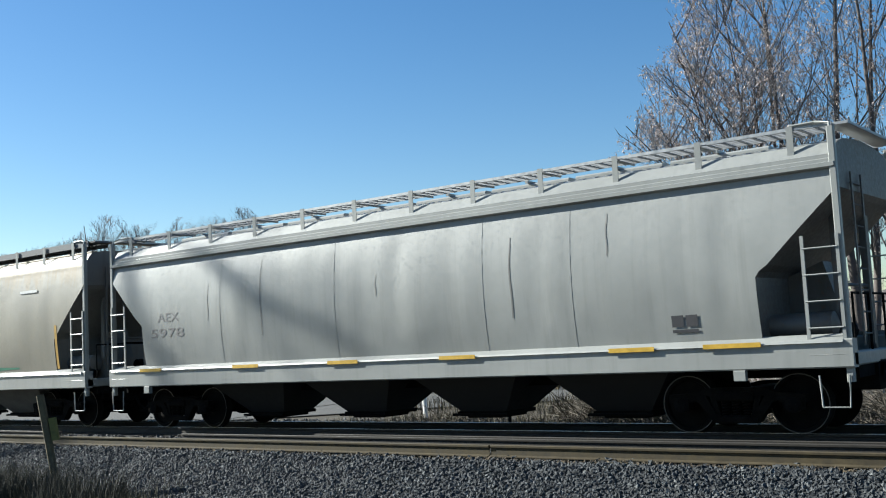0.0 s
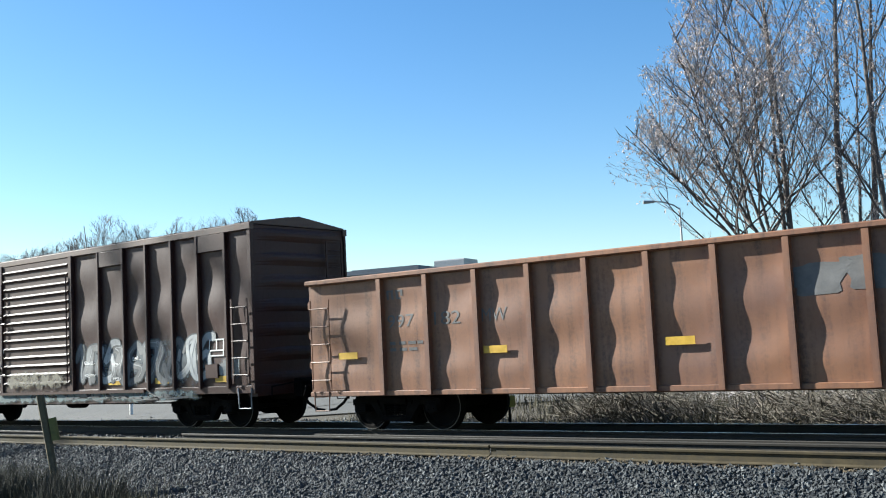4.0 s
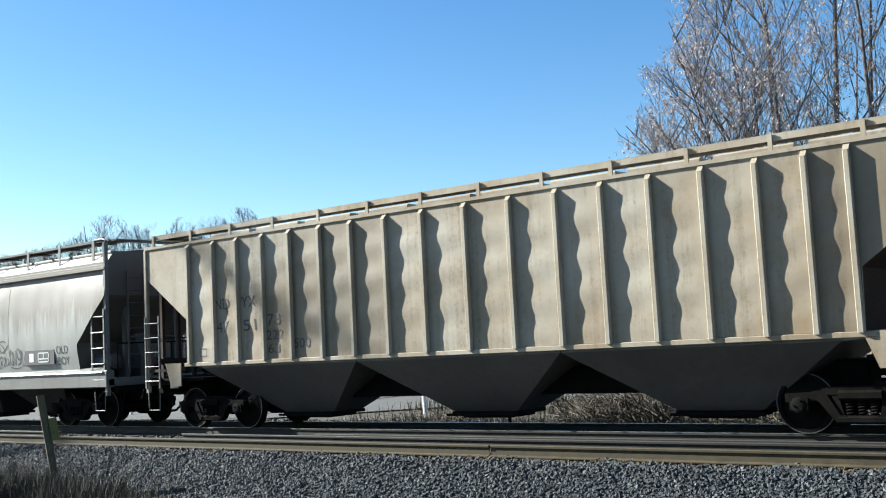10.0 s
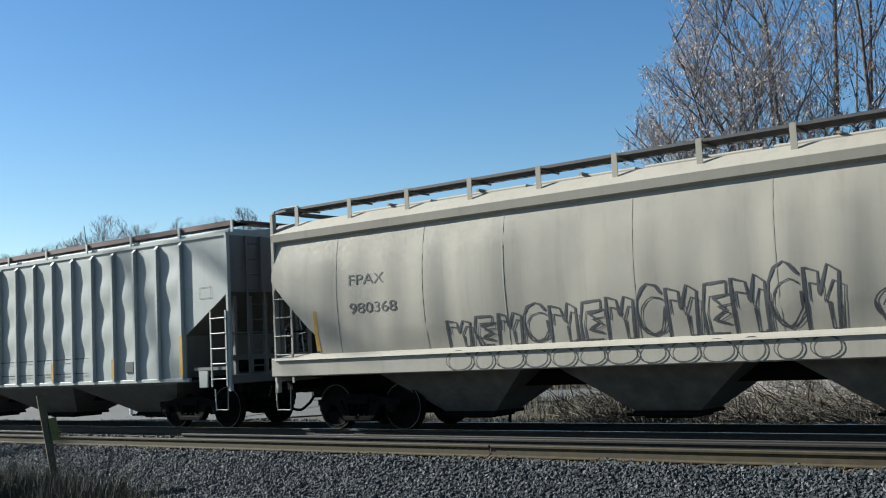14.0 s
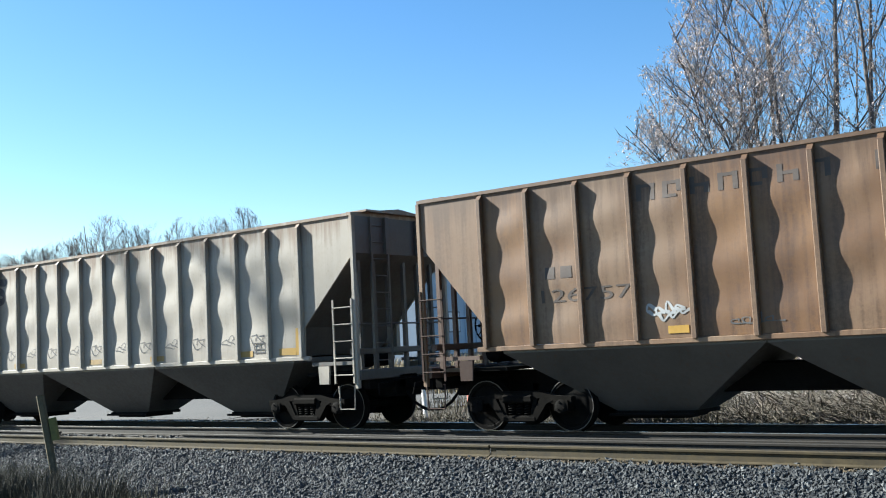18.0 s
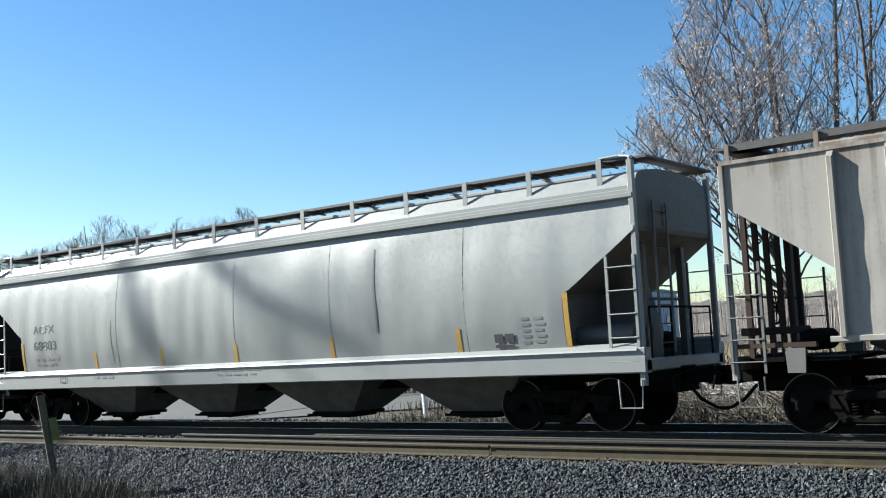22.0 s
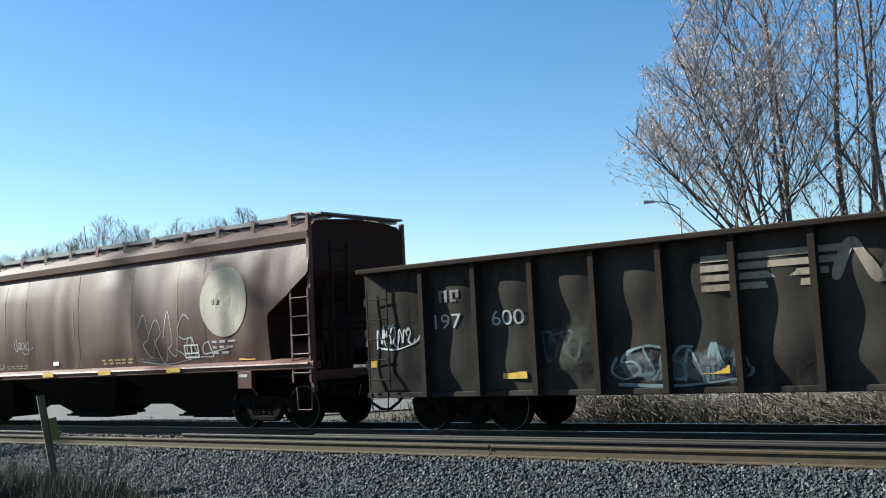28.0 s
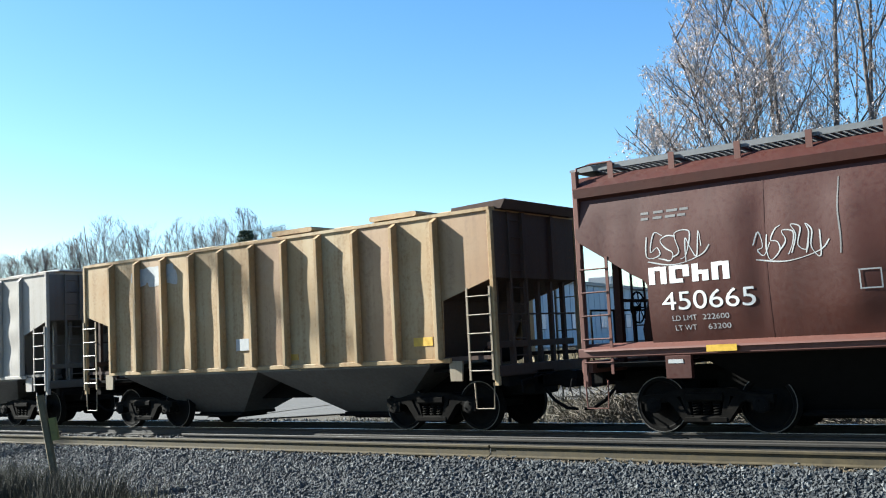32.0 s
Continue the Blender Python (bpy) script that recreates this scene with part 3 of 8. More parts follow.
def tag(car, x0, x1, z0, z1, y, mat, seed, count=4, w=0.02):
    """A quick illegible tag: tall bent strokes that overlap, with a long tail."""
    rnd = random.Random(seed)
    step = (x1 - x0) / count
    for k in range(count):
        pts = [(x0 + (k - 0.15 + 1.3 * u) * step + rnd.uniform(-0.1, 0.1) * step, z0 + (z1 - z0) * min(1.1, max(-0.1, v + rnd.uniform(-0.15, 0.15)))) for u, v in GLYPHS[rnd.randrange(len(GLYPHS))]]
        g = Geo()
        ribbon(g, curved(pts, 5), w, y)
        if k == count - 1:
            ribbon(g, curved([(x0, z0 + rnd.uniform(-0.05, 0.05)), ((x0 + x1) / 2, z0 - 0.06), (x1, z0 + 0.05), (x1 + 0.15, z0 + 0.2)], 6), w, y)
        part("graffiti", g, mat, car)


def panel_skin(xs, z0, z1, y, amp, seeds, waves, belly=0.0):
    """The near surface of a row of side sheets, for paint that lies on them."""
    def f(x, z):
        for k in range(len(xs) - 1):
            if xs[k] <= x <= xs[k + 1] and z0 <= z <= z1:
                u, w = (x - xs[k]) / (xs[k + 1] - xs[k]), (z - z0) / (z1 - z0)
                edge = min(1.0, 4 * min(u, 1 - u)) * min(1.0, 6 * min(w, 1 - w))
                return y - amp * (0.75 * math.sin(w * math.pi * 2 * waves + 0.4 * math.sin(seeds[k] * 3)) + noise.noise(Vector((x * 0.9, z * 1.3, seeds[k] * 3.7))) * 0.9) * edge - belly * math.sin(math.pi * u) * edge
        return y
    return Skin(f, 0.006)


def ribbed_panel(x0, x1, z0, z1, y, amp, seed, nx=None, nz=20, waves=3.0, belly=0.0):
    """A side sheet between two posts that bellies out a little, and dents."""
    nx = nx or max(4, int((x1 - x0) / 0.14))
    g = Geo()
    vs = []
    for i in range(nx + 1):
        for j in range(nz + 1):
            u, w = i / nx, j / nz
            x, z = x0 + (x1 - x0) * u, z0 + (z1 - z0) * w
            edge = min(1.0, 4 * min(u, 1 - u)) * min(1.0, 6 * min(w, 1 - w))
            d = amp * (0.75 * math.sin(w * math.pi * 2 * waves + 0.4 * math.sin(seed * 3)) + noise.noise(Vector((x * 0.9, z * 1.3, seed * 3.7))) * 0.9) * edge + belly * math.sin(math.pi * u) * edge
            vs.append((x, y - d, z))
    k = nz + 1
    return g.add(vs, [(i * k + j, (i + 1) * k + j, (i + 1) * k + j + 1, i * k + j + 1) for i in range(nx) for j in range(nz)])


# -- covered hopper with smooth, round sides --
def round_side(z_sill, z_eave, y_sill, y_mid):
    def y_at(x, z):
        u = max(0.0, min(1.0, (z - z_sill) / (z_eave - z_sill)))
        return -(y_sill + (y_mid - y_sill) * math.sin(math.pi * (0.1 + 0.82 * u)) ** 0.8)
    return y_at


def smooth_hopper(name, x0, x1, label, mat, sill_mat, roof_mat, z_eave=3.83, z_top=4.22, cut=1.25, bay_n=4, seams=(), bay_mat=None, band=True, walk_mat=None, post_mat=None,
                  dents=0.012, seed=1, sill=(1.0, 1.41), end_in=0.06, group="", end_mat=None, cut_z=3.3, cut_k=2.15, nbr=12, foot=0.52, bay_l=None, bay_z=0.78, walk_up=0.0, folds=0.0, plain_eave=False, board=0.05, grate=False):
    car, half = new_car(name, x0, x1, label, group)
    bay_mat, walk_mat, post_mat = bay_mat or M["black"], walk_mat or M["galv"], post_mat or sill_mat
    zs = sill[1]
    ys, ym = 1.4, 1.58
    side_y = round_side(zs, z_eave, ys, ym)

    def dented(x, z):
        w = (z - zs) / (z_eave - zs)
        if not 0 < w < 1:
            return side_y(x, z)
        return side_y(x, z) - dents * (noise.noise(Vector((x * 0.55, z * 0.5, seed * 5.1 - 1))) * 1.6 + noise.noise(Vector((x * 2.1, z * 0.35, seed * 2.3))) * 0.8 + folds * abs(noise.noise(Vector((x * 1.3, z * 0.12, seed * 1.7))))) * min(1, 5 * min(w, 1 - w))

    # shell: rows of the cross-section, each with its own length
    prof = []
    n = 28
    for k in range(n + 1):
        z = zs + (z_eave - zs) * k / n
        prof.append((-side_y(0, z), z))
    if band:
        prof += [(1.53, z_eave + 0.02), (1.545, z_eave + 0.03), (1.545, z_eave + 0.09), (1.5, z_eave + 0.1), (1.5, z_eave + 0.15), (1.48, z_eave + 0.16), (1.48, z_eave + 0.22), (1.44, z_eave + 0.23), (1.3, z_top + 0.02), (1.0, z_top + 0.1), (0.5, z_top + 0.15), (0.0, z_top + 0.17)]
    elif plain_eave:
        prof += [(1.45, z_eave + 0.1), (1.38, z_eave + 0.22), (1.26, z_top), (1.0, z_top + 0.04), (0.5, z_top + 0.07), (0.0, z_top + 0.08)]
    else:
        prof += [(1.47, z_eave + 0.01), (1.53, z_eave + 0.05), (1.55, z_eave + 0.2), (1.46, z_eave + 0.28), (1.3, z_top - 0.02), (1.0, z_top + 0.02), (0.5, z_top + 0.06), (0.0, z_top + 0.08)]
    top = half - end_in

    def reach(z):
        if z >= cut_z:
            return top
        u = min(1.0, (cut_z - z) / (cut_z - cut_k))
        return top - cut * (u if u < 0.85 else 0.85 + 0.15 * math.sin((u - 0.85) / 0.15 * math.pi / 2))

    cols = 150
    vs, rows = [], []
    for side in (-1, 1):
        for y, z in (prof if side < 0 else prof[-2::-1]):
            r = reach(z)
            rows.append((y, z))
            for i in range(cols + 1):
                u = -1 + 2 * i / cols
                x = u * r
                d = 0.0
                if zs < z < z_eave:
                    w = (z - zs) / (z_eave - zs)
                    d = dents * (noise.noise(Vector((x * 0.55, z * 0.5, seed * 5.1 + side))) * 1.6 + noise.noise(Vector((x * 2.1, z * 0.35, seed * 2.3))) * 0.8 + folds * abs(noise.noise(Vector((x * 1.3, z * 0.12, seed * 1.7))))) * min(1, 5 * min(w, 1 - w))
                vs.append((x, side * (y + d), z))
    m, k = len(rows), cols + 1
    fs = [(j * k + i, j * k + i + 1, (j + 1) * k + i + 1, (j + 1) * k + i) for j in range(m - 1) for i in range(cols)]
    body = Geo().add(vs, fs)
    part("body", body, mat, car, smooth=True, angle=28)
    # end sheets, their slopes and the floor
    for s, i in ((-1, 0), (1, cols)):
        g = Geo()
        half_rows = len(prof)
        pv = []
        for j in range(half_rows):
            a, b = vs[j * k + i], vs[(m - 1 - j) * k + i]
            pv += [(a[0], a[1] * 0.998, a[2]), (a[0] + s * 0.0, 0, a[2]), (b[0], b[1] * 0.998, b[2])]
        g.add(pv, [(3 * j + q, 3 * j + q + 1, 3 * j + q + 4, 3 * j + q + 3) for j in range(half_rows - 1) for q in (0, 1)])
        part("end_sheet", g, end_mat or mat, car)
    # side sills
    for s in (-1, 1):
        a, b = sorted((s * 1.35, s * 1.58))
        g = Geo().box(-half, half, a, b, sill[0], sill[1], 0.02)
        part("side_sill", g, sill_mat, car)
        ledge = [(s * 1.44, sill[1] + 0.07), (s * 1.6, sill[1] - 0.02), (s * 1.62, sill[1] - 0.05), (s * 1.44, sill[1] - 0.05)]
        g = Geo().add([(x, y, z) for x in (-half + 0.12, half - 0.12) for y, z in ledge], [(0, 1, 5, 4), (1, 2, 6, 5), (2, 3, 7, 6), (3, 0, 4, 7), (0, 3, 2, 1), (4, 5, 6, 7)])
        part("sill_ledge", g, sill_mat, car)
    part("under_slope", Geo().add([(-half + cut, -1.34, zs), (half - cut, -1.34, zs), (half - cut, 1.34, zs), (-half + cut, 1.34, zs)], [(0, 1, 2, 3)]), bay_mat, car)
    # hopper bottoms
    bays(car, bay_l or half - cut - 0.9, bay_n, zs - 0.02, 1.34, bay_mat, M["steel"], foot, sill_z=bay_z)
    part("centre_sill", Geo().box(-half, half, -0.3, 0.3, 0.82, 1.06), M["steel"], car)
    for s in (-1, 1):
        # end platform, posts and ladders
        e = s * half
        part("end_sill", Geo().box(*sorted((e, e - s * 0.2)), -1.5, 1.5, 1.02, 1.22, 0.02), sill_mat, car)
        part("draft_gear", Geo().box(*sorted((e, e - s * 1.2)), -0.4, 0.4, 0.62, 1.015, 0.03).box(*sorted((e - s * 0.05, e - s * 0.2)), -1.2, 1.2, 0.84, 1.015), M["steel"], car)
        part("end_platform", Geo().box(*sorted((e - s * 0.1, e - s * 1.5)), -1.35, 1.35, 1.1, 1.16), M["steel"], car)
        for y in (-0.75, 0.75):
            part("end_post", Geo().box(*sorted((e - s * 0.3, e - s * 0.42)), y - 0.06, y + 0.06, 1.16, cut_z + 0.1), end_mat or mat, car)
        for y in (-1.48, 1.48):
            g = Geo().box(*sorted((e - s * 0.03, e - s * 0.13)), y - 0.05, y + 0.05, 0.8, z_top + 0.16 + walk_up, 0.012)
            part("corner_post", g, post_mat, car)
            la = ladder(min(e - s * 0.1, e - s * 0.6), y - 0.07 if y < 0 else y + 0.07, 1.0, 2.9, 0.5, 5)
            part("ladder", la, post_mat, car)
        part("ladder", ladder(e - s * 0.02, -0.9 if s > 0 else 0.4, 1.3, z_eave, 0.5, 8, along=False), end_mat or mat, car)
        part("stirrup", stirrup(min(e - s * 0.08, e - s * 0.5), -1.55), post_mat, car)
        part("stirrup", stirrup(min(e - s * 0.08, e - s * 0.5), 1.55), post_mat, car)
        if s > 0:
            part("air_reservoir", Geo().turned([(-0.62, 0.05), (-0.56, 0.19), (0.56, 0.19), (0.62, 0.05)], 14, 0).moved(Matrix.Translation((e - 0.95, -1.0, 1.62))), end_mat or mat, car, smooth=True)
        # web under the slope, brake cylinder, platform rail
        part("bolster_web", Geo().solid([(e - s * 0.55, 1.16), (e - s * 1.5, 1.16), (e - s * (cut + 0.15), cut_k), (e - s * 0.75, cut_k + 0.25), (e - s * 0.5, 1.7)], -0.2, 0.2), end_mat or mat, car)
        part("brake_cylinder", Geo().turned([(-0.25, 0.05), (-0.22, 0.15), (0.18, 0.15), (0.22, 0.04), (0.5, 0.03)], 12).moved(Matrix.Translation((e - s * 0.75, 0.7, 1.5))), M["steel"], car, smooth=True)
        part("platform_rail", Geo().tube([(e - s * 0.06, -1.2, 1.16), (e - s * 0.06, -1.2, 2.05), (e - s * 0.06, 1.2, 2.05), (e - s * 0.06, 1.2, 1.16)], 0.02, 5).tube([(e - s * 0.06, -0.4, 1.16), (e - s * 0.06, -0.4, 2.05)], 0.02, 5).tube([(e - s * 0.06, 0.4, 1.16), (e - s * 0.06, 0.4, 2.05)], 0.02, 5), M["steel"], car)
        part("cross_brace", Geo().tube([(e - s * 0.36, -0.75, 2.2), (e - s * 0.36, 0.75, 2.2)], 0.03, 5), end_mat or mat, car)
    brake_wheel(car, -half + 0.05, 0.55, 2.1, M["steel"])
    # roof: hatches down the middle, running boards on brackets beside them
    zr = z_top + 0.2 + walk_up
    for s in (-1, 1):
        y = s * 1.06
        g = Geo().box(-half + 0.1, half - 0.1, y - 0.3, y - 0.27, zr + 0.05 - board, zr + 0.05).box(-half + 0.1, half - 0.1, y + 0.27, y + 0.3, zr + 0.05 - board, zr + 0.05)
        for q in range(4):
            g.box(-half + 0.1, half - 0.1, y - 0.2 + 0.13 * q, y - 0.17 + 0.13 * q, zr + 0.01, zr + 0.04)
        if walk_mat is not M["galv"] and not grate:
            g.box(-half + 0.1, half - 0.1, y - 0.26, y + 0.26, zr + 0.012, zr + 0.02)
        nb = int(2 * half / (0.11 if grate else 0.24))
        for q in range(nb):
            x = -half + 0.12 + (2 * half - 0.24) * q / (nb - 1)
            g.box(x - 0.02, x + 0.02, y - 0.27, y + 0.27, zr + 0.008, zr + 0.03)
        rb = part("running_board", g, walk_mat, car)
        for q in range(nbr):
            x = -half + 0.7 + (2 * half - 1.4) * q / (nbr - 1)
            br = Geo().solid([(x - 0.05, z_eave + 0.22), (x + 0.05, z_eave + 0.22), (x + 0.05, zr + 0.06), (x - 0.05, zr + 0.06)], *sorted((s * 1.385, s * 1.4)))
            br.tube([(x, s * 1.3, zr - 0.01), (x, s * 0.7, zr - 0.01)], 0.02, 4)
            part("bracket", br, post_mat, rb)
    hz = z_top + (0.14 if band else 0.06)
    nh = 8
    for q in range(nh):
        x = -half + 1.3 + (2 * half - 2.6) * (q + 0.5) / nh
        w = (half - 1.3) / nh * 0.92
        part("roof_hatch", Geo().box(x - w, x + w, -0.42, 0.42, hz, hz + 0.13, 0.03).box(x - 0.03, x + 0.03, -0.5, 0.5, hz + 0.13, hz + 0.17), roof_mat, car)
    # end walkway with grab rails
    for s in (-1, 1):
        x = s * (half - 0.2)
        part("end_walkway", Geo().box(*sorted((x, x + s * 0.32)), -1.3, 1.3, zr, zr + 0.04), walk_mat, car)
        part("grab_rail", Geo().tube([(x + s * 0.1, -1.5, z_eave), (x + s * 0.1, -1.46, zr + 0.02), (x - s * 0.12, -1.38, zr + 0.07), (x - s * 0.5, -1.36, zr + 0.07), (x - s * 0.55, -1.36, zr)], 0.022, 6), post_mat, car)
    for x in seams:
        g = Geo()
        for k2 in range(9):
            z = zs + 0.02 + (z_eave - zs - 0.04) * k2 / 8
            g.v += [(x - 0.012, dented(x, z) - 0.005, z), (x + 0.012, dented(x, z) - 0.005, z)]
        g.f = [(2 * q, 2 * q + 1, 2 * q + 3, 2 * q + 2) for q in range(8)]
        part("weld_seam", g, mat, car)
    running_gear(car, half, 1.95)
    return car, half, Skin(dented), reach


# -- covered hopper with posts on flat sides --
def ribbed_hopper(name, x0, x1, label, mat, ribs=16, z0=1.5, z1=4.17, inner=7.25, cut_z=3.5, cut_k=2.2, xs=None, waves=3.0, bay_n=3, bay_mat=None, post_mat=None, walk=True, seed=1, rib_d=0.1, amp=0.022, group="", walk_mat=None,
                  inset=1.85, rail_step=1.3, end_mat=None, foot=0.68, stained=(), stain_mat=None, ladder_mat=None):
    car, half = new_car(name, x0, x1, label, group)
    bay_mat, post_mat, walk_mat = bay_mat or mat, post_mat or mat, walk_mat or M["galv"]
    ladder_mat = ladder_mat or post_mat
    ys = 1.46
    top = half - 0.06
    # sides: a sheet per bay between the posts, and the end gores with their sloped lower edge
    xs = xs or [-inner + 2 * inner * k / (ribs - 1) for k in range(ribs)]
    for s in (-1, 1):
        for k in range(len(xs) - 1):
            g = ribbed_panel(xs[k], xs[k + 1], z0, z1, -ys, amp, seed + k * 0.7, waves=waves)
            part("side_panel", g if s < 0 else mirror_y(g), stain_mat if k in stained else mat, car, smooth=True)
        for e in (-1, 1):
            g = Geo().solid([(e * inner, z0), (e * inner, z1), (e * top, z1), (e * top, cut_z), (e * (inner + 0.06), cut_k), (e * (inner + 0.04), z0)], *sorted((s * ys, s * (ys - 0.03))))
            part("end_gore", g, stain_mat if stain_mat and e > 0 else mat, car)
    SKINS[car.name] = panel_skin(xs, z0, z1, -ys, amp, [seed + k * 0.7 for k in range(len(xs))], waves)
    rib = Geo().box(-0.045, 0.045, -ys - rib_d, -ys, z0 - 0.02, z1 - 0.1, 0.012)
    rib.add([(-0.045, -ys - rib_d, z1 - 0.1), (0.045, -ys - rib_d, z1 - 0.1), (0.045, -ys - 0.005, z1), (-0.045, -ys - 0.005, z1), (-0.045, -ys, z1 - 0.1), (0.045, -ys, z1 - 0.1)],
            [(0, 1, 2, 3), (0, 3, 4), (1, 5, 2)])
    rn, rf = rib.mesh("side_post", mat), mirror_y(rib).mesh("side_post", mat)
    for x in xs:
        for me in (rn, rf):
            part("side_post", me, None, car).location.x = x
    for s in (-1, 1):
        part("bottom_rail", Geo().box(-inner - 0.2, inner + 0.2, *sorted((s * (ys - 0.02), s * (ys + 0.05))), z0 - 0.09, z0 - 0.004, 0.01), mat, car)
    # roof
    g = Geo().solid([(-top, z1), (top, z1), (top, z1 + 0.06), (-top, z1 + 0.06)], -ys - 0.03, ys + 0.03)
    g.add([(-top, -ys, z1 + 0.06), (top, -ys, z1 + 0.06), (top, 0, z1 + 0.22), (-top, 0, z1 + 0.22), (-top, ys, z1 + 0.06), (top, ys, z1 + 0.06)], [(0, 1, 2, 3), (3, 2, 5, 4), (0, 3, 4), (1, 5, 2)])
    part("roof", g, mat, car)
    for e in (-1, 1):
        g = Geo().add([(e * top, -ys, cut_z), (e * top, ys, cut_z), (e * top, ys, z1), (e * top, -ys, z1), (e * inner, -ys, cut_k), (e * inner, ys, cut_k), (e * (inner - 0.3), -ys * 0.8, z0), (e * (inner - 0.3), ys * 0.8, z0)], [(0, 1, 2, 3), (0, 4, 5, 1), (4, 6, 7, 5)])
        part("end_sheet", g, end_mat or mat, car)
        for y in (-0.5, 0.5):
            part("end_stiffener", Geo().box(*sorted((e * top, e * (top + 0.08))), y - 0.05, y + 0.05, cut_z, z1), end_mat or mat, car)
        h = e * half
        part("end_sill", Geo().box(*sorted((h, h - e * 0.2)), -1.45, 1.45, 1.0, 1.2, 0.02), end_mat or mat, car)
        part("draft_gear", Geo().box(*sorted((h, h - e * 1.2)), -0.4, 0.4, 0.62, 0.995, 0.03).box(*sorted((h - e * 0.05, h - e * 0.2)), -1.15, 1.15, 0.82, 0.995), M["steel"], car)
        part("end_platform", Geo().box(*sorted((h - e * 0.1, h - e * 1.7)), -1.2, 1.2, 1.1, 1.16), M["steel"], car)
        for y in (-1.15, -0.7, -0.25, 0.25, 0.7, 1.15):
            part("end_post", Geo().box(*sorted((h - e * 0.2, h - e * 0.28)), y - 0.04, y + 0.04, 1.16, cut_z + 0.05), end_mat or mat, car)
        part("end_rail", Geo().box(*sorted((h - e * 0.18, h - e * 0.3)), -1.4, 1.4, 1.5, 1.62, 0.015), end_mat or mat, car)
        part("end_rail", Geo().tube([(h - e * 0.15, -1.4, 2.1), (h - e * 0.15, 1.4, 2.1)], 0.018, 5), end_mat or mat, car)
        for y in (-1.45, 1.45):
            part("corner_post", Geo().box(*sorted((h - e * 0.03, h - e * 0.12)), y - 0.045, y + 0.045, 0.85, z1, 0.012), post_mat, car)
            part("ladder", ladder(min(h - e * 0.06, h - e * 0.62), y + (-0.06 if y < 0 else 0.06), 0.95, 2.6, 0.5, 5, 0.012, 0.02), ladder_mat, car)
            # bolster web between sill and body
            part("corner_bracket", Geo().solid([(h - e * 0.86, 0.94), (h - e * 1.12, 0.94), (h - e * 1.14, 1.3), (h - e * 0.84, 1.3)], *sorted((y, y * 0.97))), ladder_mat, car)
            part("stirrup", stirrup(min(h - e * 0.1, h - e * 0.56), y * 1.02), ladder_mat, car)
            part("side_step", Geo().box(*sorted((h - e * 0.1, h - e * 1.3)), *sorted((y, y * 0.93)), 1.31, 1.38), end_mat or mat, car)
        part("ladder", ladder(h - e * 0.02, -0.95 if e > 0 else 0.45, 1.2, z1, 0.5, 9, along=False), end_mat or mat, car)
        part("air_reservoir", Geo().turned([(-0.5, 0.05), (-0.45, 0.17), (0.45, 0.17), (0.5, 0.05)], 12).moved(Matrix.Translation((h - e * 0.9, 0, 1.4))), M["steel"], car, smooth=True)
    brake_wheel(car, -half + 0.04, 0.5, 1.95, M["steel"])
    part("centre_sill", Geo().box(-half, half, -0.28, 0.28, 0.82, 1.06), M["steel"], car)
    bays(car, inner - 0.3, bay_n, z0 - 0.03, ys - 0.02, bay_mat, M["steel"], foot)
    zr = z1 + (0.3 if walk else 0.1)
    for q in range(7 if not walk else 10):
        nh = 7 if not walk else 10
        x = -top + 1.0 + (2 * top - 2.0) * (q + 0.5) / nh
        w = (top - 1.0) / nh * (0.85 if walk else 0.6)
        part("roof_hatch", Geo().box(x - w, x + w, -0.42, 0.42, z1 + 0.16, z1 + (0.32 if walk else 0.25), 0.03), mat, car)
    for s in (-1, 1):
        y = s * 0.95
        if walk:
            rb = part("running_board", Geo().box(-top, top, y - 0.26, y + 0.26, zr - 0.02, zr + 0.02), walk_mat, car)
            nb = int(2 * top / rail_step)
            for q in range(nb + 1):
                x = -top + 0.05 + (2 * top - 0.1) * q / nb
                part("bracket", Geo().box(x - 0.035, x + 0.035, *sorted((s * 1.24, s * 1.27)), z1 + 0.03, zr + 0.05), mat, rb)
            part("board_edge", Geo().box(-top, top, *sorted((s * 1.23, s * 1.215)), zr - 0.06, zr + 0.05), walk_mat, rb)
    for e in (-1, 1):
        h = e * half
        part("end_walkway", Geo().box(*sorted((h - e * 0.45, h + e * 0.1)), -1.2, 1.2, zr - 0.02, zr + 0.02), walk_mat, car)
    running_gear(car, half, inset)
    return car, half, xs


